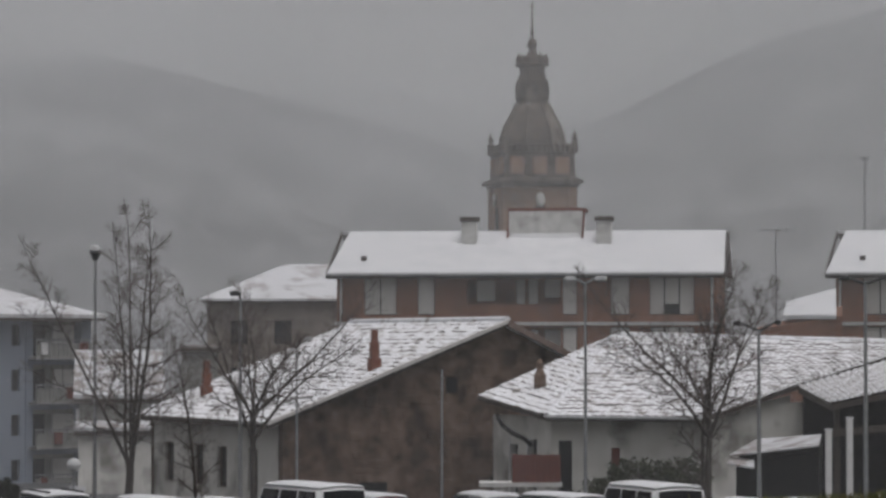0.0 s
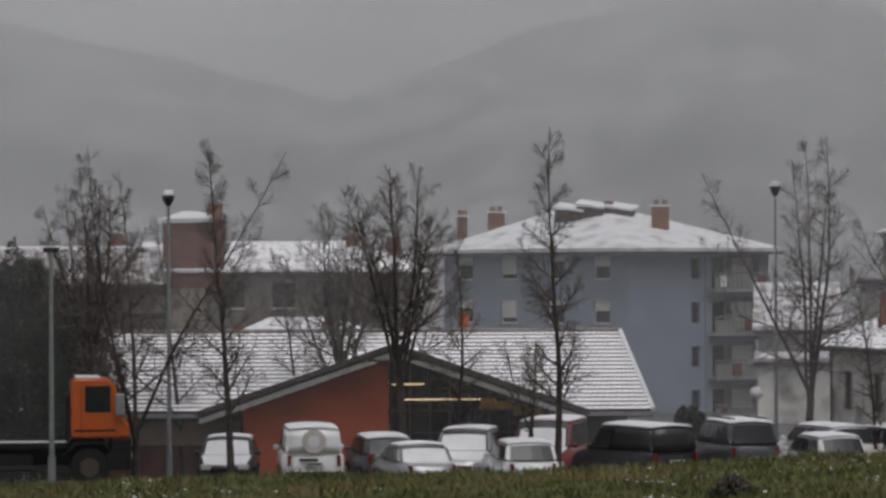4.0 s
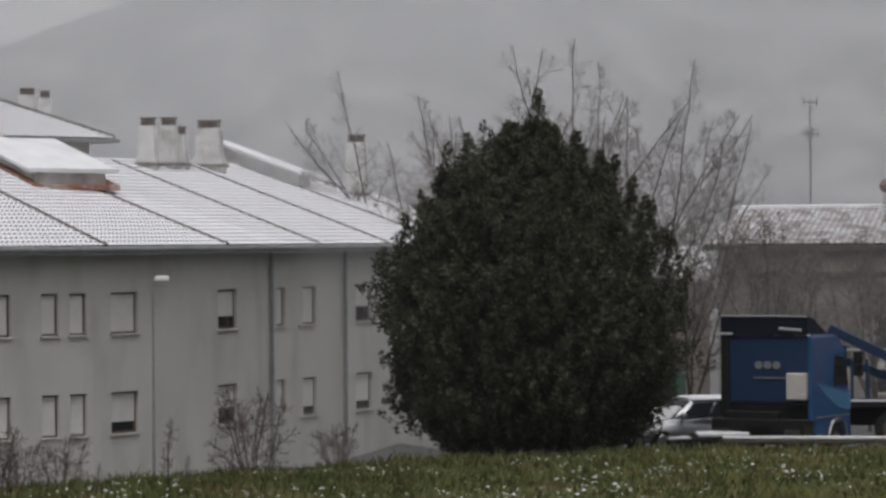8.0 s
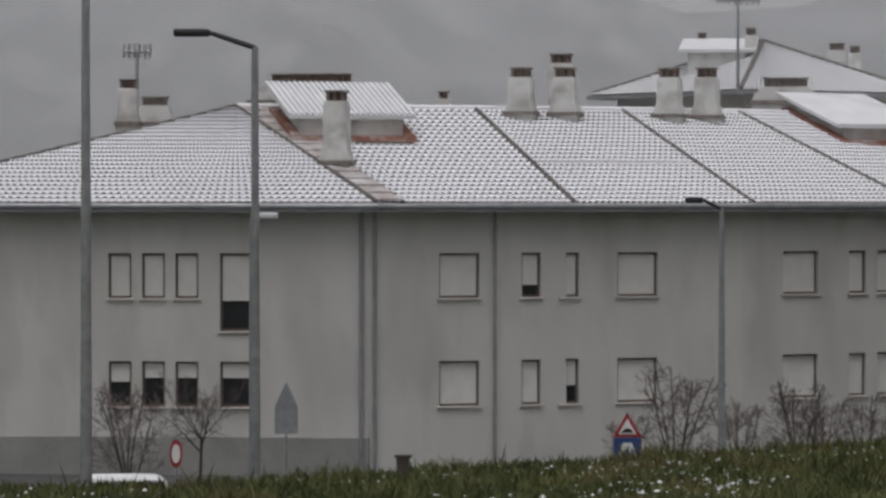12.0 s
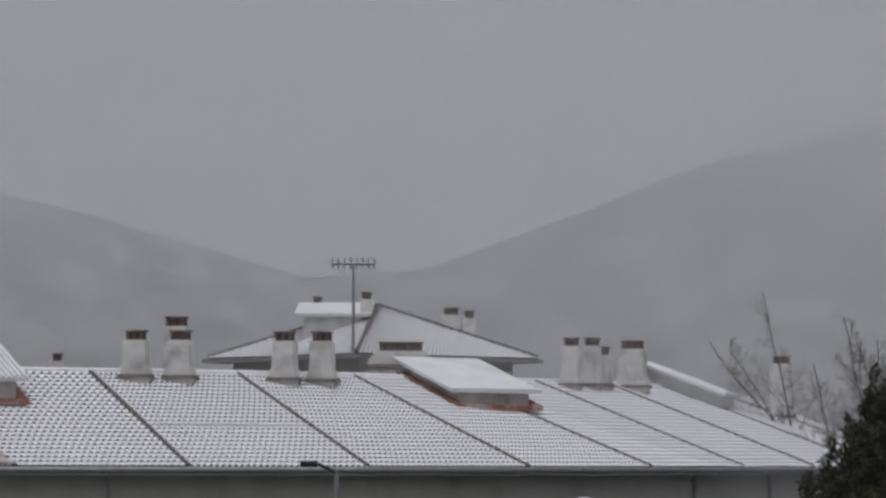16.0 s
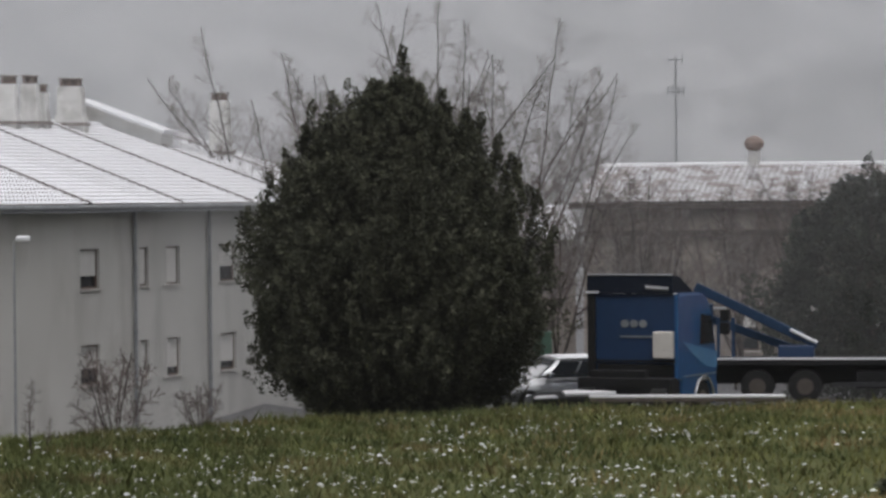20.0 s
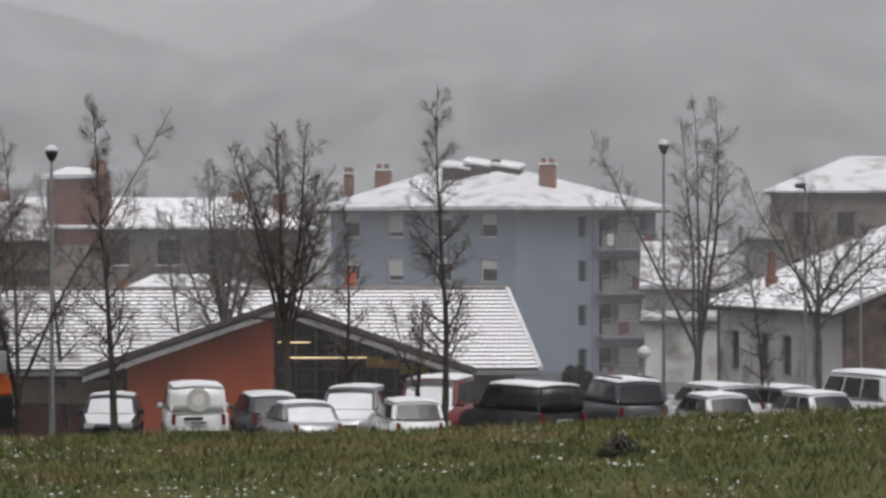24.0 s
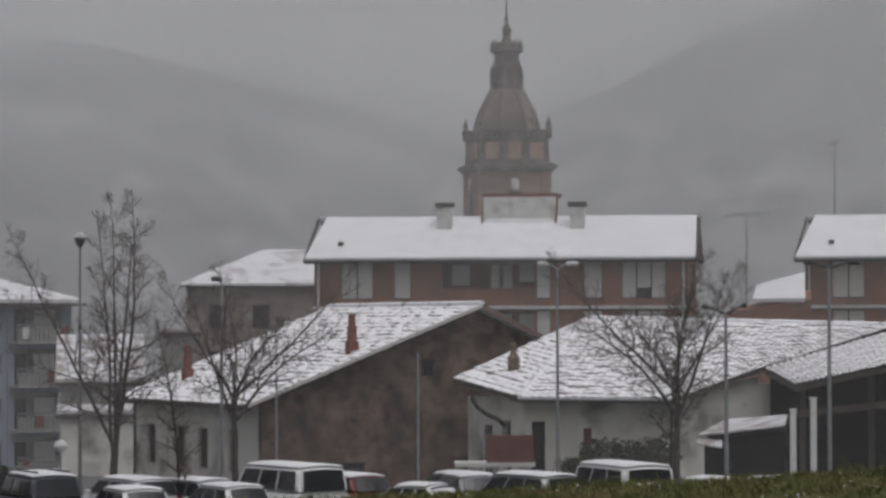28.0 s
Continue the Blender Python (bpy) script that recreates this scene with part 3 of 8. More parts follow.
def make_grass():
    """Lawn blades along the visible slope, and the wet snow caught in them."""
    rng = np.random.default_rng(5)
    verts, faces, mv, mf = [], [], [], []
    sv, sf = [], []
    for i in range(150000):
        b = rng.uniform(-50, 10)
        c = between(b, CREST_AT)
        d = c + 3.0 - abs(rng.normal(0, 1)) * 16 if i % 3 else rng.uniform(c - 36, c + 2.5)
        if d < 46:
            continue
        z = ground_z(b, d)
        p = spot(b, d, z)
        h = rng.uniform(.05, .16) * (1 + 1.6 * max(0, noise.noise(p * 0.5)) + .8 * max(0, noise.noise(p * 1.7)))
        if rng.random() < 0.012:
            h *= 2.0
        a = rng.uniform(0, 6.28)
        w = rng.uniform(.014, .04)
        lean = Vector((rng.normal(0, .5) * h, rng.normal(0, .5) * h, h))
        s = Vector((math.cos(a) * w, math.sin(a) * w, -0.02))
        rough = rng.random() < 1 / (1 + math.exp((b + 23) * .45))
        vs, fs = (mv, mf) if rough else (verts, faces)
        if rough:
            lean *= 1.25
        k = len(vs)
        vs += [p - s - Vector((0, 0, .04)), p + s, p + lean]
        fs.append((k, k + 1, k + 2))
    for i in range(13000):
        b = rng.uniform(-50, 10)
        c = between(b, CREST_AT)
        d = rng.uniform(c - 34, c - 1)
        if d < 46:
            continue
        patch = noise.noise(spot(b, d) * 0.22) * 1.5 + noise.noise(spot(b, d) * 0.9) * .7
        if patch < rng.uniform(-0.25, 0.35) - (0.16 if b < -24 else (0.0 if b < -19 else -0.30)):
            continue
        p = spot(b, d, ground_z(b, d) + rng.uniform(.03, .11))
        r = rng.uniform(.010, .032) * (1.7 if rng.random() < .15 else 1)
        k = len(sv)
        n = 6
        for q in range(n):
            t = 6.283 * q / n
            rr = r * rng.uniform(.6, 1.3)
            sv.append(p + Vector((rr * math.cos(t) * 1.5, rr * math.sin(t) * 1.5, -r * .3)))
        sv.append(p + Vector((0, 0, r * .5)))
        sf += [(k + q, k + (q + 1) % n, k + n) for q in range(n)]
    tagged(raw("grass", verts, faces, M["grass"], kind="stuff"), "rough wet green lawn grass", "grass")
    tagged(raw("meadow_grass", mv, mf, M["meadow"], kind="stuff"), "dark rough meadow grass on the slope", "grass")
    tagged(raw("snow_specks", sv, sf, M["snow"], kind="stuff"), "specks of wet snow caught in the grass", "snow")


make_grass()

NEAR_RIDGE = [(-180, 5), (-70, 7.4), (-52, 6.4), (-42.7, 4.7), (-38, 3.4), (-36, 3.5), (-31.2, 5.3), (-28.5, 6.0), (-26.2, 5.3), (-24, 4.3), (-22.4, 4.5), (-20.5, 4.9), (-18, 4.35), (-16.2, 4.0), (-13.5, 3.3), (-10, 4.6), (-6.4, 5.2), (-2.5, 4.3), (0.4, 3.5), (2.2, 4.1), (4.8, 5.4), (12, 7.5), (30, 7), (180, 5)]
MID_RIDGE = [(-180, 7), (-70, 8), (-48, 6), (-44, 5.2), (-40, 3.2), (-36, 2.8), (-33, 4.2), (-29, 5.2), (-24, 3.6), (-21, 4.4), (-19.5, 4.6), (-16.8, 4.2), (-14.6, 4.3), (-12.5, 5.6), (-10, 6.6), (-6, 6.4), (-3, 5.2), (-.6, 4.35), (1, 3.9), (3, 5.0), (6, 7.0), (12, 8.5), (30, 8), (180, 7)]
FAR_RIDGE = [(-180, 10), (-70, 12), (-45, 10.5), (-37, 10), (-30, 10.6), (-20, 11), (-8, 10.5), (0, 10), (6, 11), (20, 12), (180, 10)]


def make_hills(name, ridge, base_d, top_d, label, seed, material="hill"):
    verts, faces = [], []
    bs = [-180 + 10 * i for i in range(12)] + [-60 + 0.5 * i for i in range(160)] + [20 + 10 * i for i in range(16)]
    rows = 14
    for b in bs:
        for j in range(rows):
            s = j / (rows - 1)
            d = base_d + (top_d - base_d) * s
            p = spot(b, d)
            full = math.tan(radians(between(b, ridge))) * top_d
            n1 = noise.noise(p * 0.004 + Vector((seed, 0, 0))) * 0.03 + noise.noise(p * 0.05) * 0.012
            p.z = -8 + (full + 8) * s * (1 + n1)
            verts.append(p)
    for i in range(len(bs)):
        k = (i + 1) % len(bs)
        for j in range(rows - 1):
            faces.append((i * rows + j, i * rows + j + 1, k * rows + j + 1, k * rows + j))
    return tagged(raw(name, verts, faces, M[material], kind="structure", smooth=True), label, "hills")


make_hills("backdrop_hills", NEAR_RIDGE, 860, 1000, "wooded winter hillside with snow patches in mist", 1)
make_hills("backdrop_slopes", MID_RIDGE, 1120, 1400, "middle wooded slopes, colour whitened as by mist", 4, "mid_hill")
# These mountains fill in for bright sky; their white is painted mist.
make_hills("backdrop_mountains", FAR_RIDGE, 1750, 2300, "added far mountains painted near-white for bright mist", 7, "far_hill")


def make_veil(name, radius, height, amount, first=-180, last=180):
    m = veil_material(name, amount)
    verts, faces = [], []
    n = 72
    for i in range(n):
        b = first + (last - first) * i / (n if last - first == 360 else n - 1)
        verts += [spot(b, radius, -9), spot(b, radius, height)]
    for i in range(n if last - first == 360 else n - 1):
        k = (i + 1) % n
        faces.append((2 * i, 2 * i + 1, 2 * k + 1, 2 * k))
    tagged(raw(name, verts, faces, m, kind="stuff", smooth=True), "thin veil of falling snow in the air", "snowfall")


make_veil("falling_snow", 87.5, 40, 0.013)
make_veil("falling_snow", 105.7, 45, 0.085)
make_veil("falling_snow", 157, 60, 0.09)
make_veil("falling_snow", 262, 90, 0.20)
make_veil("falling_snow", 410, 160, 0.52)
make_veil("falling_snow", 1060, 420, 0.55)
make_veil("falling_snow", 1480, 520, 0.62)


# ------------------------------------------------------------------ tiled roofs
def tiled(name, a, b, c, d, cols, rows, mats, parent, label="", wave=0.035, step=0.045, dots=False, uneven=0.0):
    """Clay tiles in courses over the field a, b (eaves), c, d (ridge): each course laps the one below it."""
    a, b, c, d = (Vector(v) for v in (a, b, c, d))
    up = (b - a).cross(d - a).normalized()
    if up.z < 0:
        up = -up
    prof = [(0.0, 0.0), (0.18, 0.75), (0.38, 1.0), (0.58, 0.75), (0.78, 0.0)]
    us = [(i + u) / cols for i in range(cols) for u, _ in prof] + [1.0]
    hs = [h for _ in range(cols) for _, h in prof] + [0.0]
    verts, faces, mi = [], [], []
    n = len(us)
    for j in range(rows):
        for v, lift in ((j / rows, step), ((j + 1) / rows, 0.0)):
            for u, h in zip(us, hs):
                p = (a * (1 - u) + b * u) * (1 - v) + (d * (1 - u) + c * u) * v
                verts.append(p + up * (h * wave + lift + (uneven * noise.noise(Vector((u * cols * .55, j * .8, cols))) if uneven else 0)))
        for i in range(n - 1):
            k = 2 * j * n
            faces.append((k + i, k + i + 1, k + n + i + 1, k + n + i))
            mi.append(0)
            if j:
                q = k - n
                faces.append((q + i, q + i + 1, k + i + 1, k + i))
                # Lip faces take the darker colour that stands for shade between courses.
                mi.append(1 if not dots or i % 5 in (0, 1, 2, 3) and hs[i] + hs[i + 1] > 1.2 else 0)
    return raw(name, verts, faces, mats, parent, label, "stuff", mi)


def ridge_line(points, r, material, parent, name="ridge_tiles", label=""):
    bm = bmesh.new()
    for p, q in zip(points, points[1:]):
        p, q = Vector(p), Vector(q)
        n = max(1, int((q - p).length / 0.42))
        for i in range(n):
            rod(bm, p.lerp(q, i / n), p.lerp(q, (i + 1.08) / n), r, r * 0.86, 6)
    return part(name, bm, material, parent, label)


def chimney(name_label, m, w, d, h, cap=0.28, group="roof chimneys", pots=2, wall="concrete", top="clay"):
    """A rendered chimney with a slotted clay head under a slab; its foot is sunk into the roof."""
    c = thing("chimney", m, name_label, "chimney", group)
    bm = boxed(-w / 2, w / 2, -d / 2, d / 2, -0.8, h, .02)
    for v in bm.verts:
        f = 1.04 - .10 * max(0, v.co.z) / h
        v.co.x *= f
        v.co.y *= f
    part("shaft", bm, M[wall], c)
    part("collar", boxed(-w * .6 - .05, w * .6 + .05, -d * .6 - .05, d * .6 + .05, -.06, .05), M["tile_edge"], c)
    part("foot", prism([(-w * .58, -.7), (w * .58, -.7), (w * .58, .1), (w * .53, .3), (-w * .53, .3), (-w * .58, .1)], d * 1.12, "y", -d * .56), M[wall], c)
    part("shoulder", boxed(-w * .44, w * .44, -d * .44, d * .44, h, h + .05, .01), M[wall], c)
    w, d = w * .76, d * .76
    bm = bmesh.new()
    n = max(2, round(w / .2))
    for i in range(n):
        for s in (-1, 1):
            x = -w / 2 + .06 + (w - .12) * i / (n - 1)
            box(bm, x - .045, x + .045, s * (d / 2 - .06) - .045, s * (d / 2 - .06) + .045, h, h + cap)
    box(bm, -w / 2 + .09, w / 2 - .09, -d / 2 + .11, d / 2 - .11, h, h + cap)
    part("vent_head", bm, M[top], c, "dark clay slotted head")
    part("cap", boxed(-w / 2 - .04, w / 2 + .04, -d / 2 - .04, d / 2 + .04, h + cap, h + cap + .06, .01), M["tile_edge" if wall == "concrete" else wall], c)
    return c


# ------------------------------------------------------------------ the long curved apartment house
apartments = thing("apartment_house", pose(-62, 66, -1.3), "long curved grey-white rendered apartment house, snowy tiled roof", "apartment house")
A0 = Vector((-62, 66, -1.3))
FRONT = [Vector(p) for p in ((-73.3, 56.9), (-61.9, 65.8), (-59.3, 70.6), (-56.9, 75.3), (-55.2, 80.5), (-54.7, 86.1), (-55.2, 92.3), (-55.5, 97.3), (-56.4, 103.0), (-57.8, 109.0), (-59.6, 114.6))]
EAVE_Z, RIDGE_Z = 5.82, 8.66
TOP_Z = [RIDGE_Z + r for r in (0, 0, 0, 0, 0, 0, .04, .06, .04, -.04, -.16)]


def inward(i):
    """The direction into the house at a fold of its front."""
    f = FRONT
    t = (f[min(i + 1, len(f) - 1)] - f[max(i - 1, 1)]).normalized()
    return Vector((-t.y, t.x))


RIDGE = [None, Vector((-69.0, 67.6))] + [FRONT[i] + inward(i) * 7.0 for i in range(2, len(FRONT))]


def wall_pose(p, q, z=-1.3):
    """Local frame of a wall: x from p to q along its outer face, y into the house."""
    d = q - p
    return Matrix.Translation((p.x, p.y, z)) @ Matrix.Rotation(math.atan2(d.y, d.x), 4, "Z")


# per front stretch: windows as (bearing, width, upper blind, lower blind, kind)
WINDOWS = {
    0: [(-47.54, .62, 1, .45, 0), (-46.98, .62, 1, .35, 0), (-46.42, .62, 1, .35, 0), (-45.55, 1.0, .62, .35, 1)],
    1: [(-41.83, 1.15, 1, 1, 0), (-40.62, .55, .75, 1, 0)],
    2: [(-39.97, .55, 1, .6, 0), (-38.83, 1.2, 1, 1, 0)],
    3: [(-36.10, 1.2, 1, 1, 0), (-35.15, .6, 1, 1, 0), (-34.68, .6, 1, 1, 0)],
    4: [(-33.90, 1.25, 1, .75, 0)],
    5: [(-32.16, 1.25, .7, .6, 0), (-31.25, .6, 1, 1, 0)],
    6: [(-30.80, 1.2, 1, .8, 0), (-29.85, 1.2, .6, .8, 0)],
    7: [], 8: [], 9: [],
}
GROUND_A = -1.3


def along(p, q, bearing):
    """Distance along the wall p-q at which a bearing meets it."""
    v, d = spot(bearing, 1.0), q - p
    k = d.x * v.y - d.y * v.x
    return (v.x * p.y - v.y * p.x) / k * d.length


for i in range(len(FRONT) - 1):
    p, q = FRONT[i], FRONT[i + 1]
    run = (q - p).length
    wm = wall_pose(p, q)
    holes, fits = [], []
    for b, wd, su, sl, tall in WINDOWS[i]:
        x = along(p, q, b)
        up = (x - wd / 2, x + wd / 2, (2.55 if tall else 3.42) + 1.3, 4.62 + 1.3)
        lo = (x - wd / 2, x + wd / 2, 0.52 + 1.3, 1.73 + 1.3)
        holes += [up, lo]
        fits += [(up, su), (lo, sl)]
    wall = holed_wall("front_wall", 0, run, -0.6, EAVE_Z + 1.3, .3, holes, M["stucco"], apartments, label="pale grey rendered wall")
    wall.matrix_local = apartments.matrix_world.inverted() @ wm
    if i == 0:
        part("plinth", boxed(.1, run - .15, -.07, -.003, -.5, 1.02, .02), M["grey_wall"], wall, "low grey stone plinth")
    for (x0, x1, z0, z1), s in fits:
        window_unit(wall, x0, x1, z0, z1, 0, s)

ins = [inward(i) if i > 1 else None for i in range(len(FRONT))]
c_in = ((FRONT[1] - FRONT[0]).normalized(), (FRONT[2] - FRONT[1]).normalized())
n0 = Vector((-c_in[0].y, c_in[0].x))
n1 = Vector((-c_in[1].y, c_in[1].x))
mit = (n0 + n1).normalized() / max(.3, (n0 + n1).normalized().dot(n0))
OUT = [FRONT[0] - n0 * .6, FRONT[1] - mit * .6] + [FRONT[i] - ins[i] * .6 for i in range(2, len(FRONT))]


def rel(v, z):
    return Vector((v.x, v.y, z)) - A0


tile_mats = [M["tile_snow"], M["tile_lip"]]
for i in range(1, len(FRONT) - 1):
    length = (OUT[i + 1] - OUT[i]).length
    e0, e1, r1_, r0_ = rel(OUT[i], EAVE_Z + .12), rel(OUT[i + 1], EAVE_Z + .12), rel(RIDGE[i + 1], TOP_Z[i + 1]), rel(RIDGE[i], TOP_Z[i])
    if i == 2:   # the lower part of this field is laid tile by tile, further down
        single_field = (e0, e1, e1.lerp(r1_, 10 / 24), e0.lerp(r0_, 10 / 24), round(length / .185), 10)
        e0, e1 = e0.lerp(r0_, 10 / 24), e1.lerp(r1_, 10 / 24)
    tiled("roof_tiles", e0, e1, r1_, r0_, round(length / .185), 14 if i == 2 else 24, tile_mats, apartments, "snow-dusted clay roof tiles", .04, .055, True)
    part("roof_deck", slab([rel(OUT[i], EAVE_Z + .1), rel(OUT[i + 1], EAVE_Z + .1), rel(RIDGE[i + 1], TOP_Z[i + 1] - .02), rel(RIDGE[i], TOP_Z[i] - .02)], .12), M["tile_edge"], apartments)
    ridge_line([rel(RIDGE[i], TOP_Z[i] + .03), rel(RIDGE[i + 1], TOP_Z[i + 1] + .03)], .11, M["tile_snow"], apartments)
    if i > 1:
        ridge_line([rel(OUT[i], EAVE_Z + .17), rel(RIDGE[i], TOP_Z[i] + .05)], .07, M["fold_dark"], apartments, "fold_tiles", "dark line of joint tiles")
tiled("roof_tiles", rel(OUT[0], EAVE_Z + .12), rel(OUT[1], EAVE_Z + .12), rel(RIDGE[1], RIDGE_Z), rel(RIDGE[1] - Vector((.02, .02)), RIDGE_Z), 66, 24, tile_mats, apartments, "snow-dusted clay roof tiles", .04, .055, True)
part("roof_deck", slab([rel(OUT[0], EAVE_Z + .1), rel(OUT[1], EAVE_Z + .1), rel(RIDGE[1], RIDGE_Z - .02)], .12), M["tile_edge"], apartments)
ridge_line([rel(OUT[1], EAVE_Z + .17), rel(RIDGE[1], RIDGE_Z + .05)], .07, M["fold_dark"], apartments, "hip_tiles", "hip line of clay tiles")
hip2 = OUT[1].lerp(OUT[2], .13)
strip_a, strip_b = rel(OUT[1], EAVE_Z + .2), rel(hip2, EAVE_Z + .2)
strip_c, strip_d = rel(RIDGE[1].lerp(RIDGE[2], .12), RIDGE_Z + .07), rel(RIDGE[1], RIDGE_Z + .07)
for i in range(14):
    f0, f1 = i / 14, (i + 1.15) / 14
    lift = Vector((0, 0, .06))
    part("hip_strip", slab([strip_a.lerp(strip_d, f0) + lift, strip_b.lerp(strip_c, f0) + lift, strip_b.lerp(strip_c, min(1, f1)), strip_a.lerp(strip_d, min(1, f1))], .05), M["strip_tile"], apartments, "stepped brown-grey tiles with little snow")
ridge_line([rel(hip2, EAVE_Z + .17), rel(RIDGE[1].lerp(RIDGE[2], .12), RIDGE_Z + .02)], .06, M["fold_dark"], apartments, "hip_tiles", "hip line of clay tiles")
ridge_line([rel(OUT[0], EAVE_Z + .17), rel(RIDGE[1], RIDGE_Z + .05)], .07, M["fold_dark"], apartments, "hip_tiles", "hip line of clay tiles")
for i in range(len(FRONT) - 1):
    a, b = OUT[i], OUT[i + 1]
    fa, fb = FRONT[i], FRONT[i + 1]
    part("soffit", slab([rel(a, EAVE_Z), rel(b, EAVE_Z), rel(fb, EAVE_Z), rel(fa, EAVE_Z)], .10), M["gutter"], apartments, "grey boarded eaves")
    bm = bmesh.new()
    rod(bm, rel(a, EAVE_Z + .06), rel(b, EAVE_Z + .06), .085, None, 10)
    part("gutter", bm, M["gutter"], apartments, "grey metal gutter")
back = [RIDGE[i] + ins[i] * 7 for i in range(2, len(FRONT))]
poly = [rel(v, EAVE_Z) for v in back[::-1]] + [rel(Vector((-77, 68)), EAVE_Z), rel(FRONT[0], EAVE_Z)]
for p, q in zip(poly, poly[1:]):
    part("back_wall", slab([p, q, q + Vector((.2, .2, 0)), p + Vector((.2, .2, 0))], 7.6), M["stucco"], apartments)
part("back_wall", slab([rel(FRONT[-1], EAVE_Z), rel(back[-1], EAVE_Z), rel(back[-1] + Vector((0, -.2)), EAVE_Z), rel(FRONT[-1] + Vector((0, -.2)), EAVE_Z)], 7.6), M["stucco"], apartments)
for i in range(2, len(FRONT) - 1):
    part("roof_back", slab([rel(RIDGE[i], TOP_Z[i] - .03), rel(RIDGE[i + 1], TOP_Z[i + 1] - .03), rel(back[i - 1], EAVE_Z), rel(back[i - 2], EAVE_Z)], .15), M["tile_edge"], apartments)
part("roof_back", slab([rel(RIDGE[1], RIDGE_Z - .03), rel(RIDGE[2], RIDGE_Z - .03), rel(back[0], EAVE_Z), rel(Vector((-77, 68)), EAVE_Z), rel(FRONT[0], EAVE_Z)], .15), M["tile_edge"], apartments)

# rainwater pipes at the folds
for b, i, r in ((-43.48, 0, .055), (-43.28, 1, .055), (-41.25, 1, .045), (-31.45, 5, .06), (-30.2, 6, .06)):
    p, q = FRONT[i], FRONT[i + 1]
    s = along(p, q, b) / (q - p).length
    n = (q - p).normalized()
    v = p.lerp(q, s) + Vector((n.y, -n.x)) * .1
    bm = bmesh.new()
    rod(bm, rel(v, -1.2), rel(v, EAVE_Z - .05), r, None, 10)
    for z in (0.3, 2.0, 3.7, 5.2):
        rod(bm, rel(v, z), rel(v, z + .06), r * 1.35, None, 10)
    part("downpipe", bm, M["pipe"], apartments, "grey rainwater pipe")


def roof_z(point):
    """Height of the front roof slope above a place in plan."""
    best = (1e9, 0)
    for i in range(1, len(FRONT) - 1):
        a, b = OUT[i], OUT[i + 1]
        d = (b - a).normalized()
        n = Vector((-d.y, d.x))
        s, h = (point - a).dot(d), (point - a).dot(n)
        off = max(0, -s, s - (b - a).length)
        if off < best[0]:
            f = max(0, min(1, s / (b - a).length))
            top = TOP_Z[i] * (1 - f) + TOP_Z[i + 1] * f
            best = (off, EAVE_Z + .12 + (top - EAVE_Z) * min(h, 14.6 - h) / 7.5)
    return best[1]


def on_roof(bearing, distance):
    p = spot(bearing, distance)
    v = Vector((p.x, p.y))
    return Vector((p.x, p.y, roof_z(v)))


# chimneys: bearing, distance, top elevation, width
for b, d, e, w in ((-43.90, 92.5, 1.74, .54), (-40.79, 98.0, 2.13, .55), (-40.12, 99.3, 2.36, .58), (-40.05, 98.0, 2.13, .55), (-38.30, 99.5, 2.12, .55),
                   (-37.67, 99.7, 2.12, .55), (-33.48, 107.6, 2.03, .44), (-33.13, 107.9, 2.03, .44), (-32.96, 109, 1.88, .4), (-32.45, 109.3, 1.98, .72), (-29.96, 114.6, 1.72, .55)):
    d = d if b == -43.90 else max((d + .25 * i for i in range(-8, 40)), key=lambda r: on_roof(b, r).z) + (1.2 if b == -40.12 else -.5)
    p = on_roof(b, d)
    top = level(e + .07, d)
    w *= 1.25
    chimney("white-rendered roof chimney with dark clay head", pose(p.x, p.y, p.z, 0, 0, -b - 14), w, .6, max(.35, top - p.z - .34))


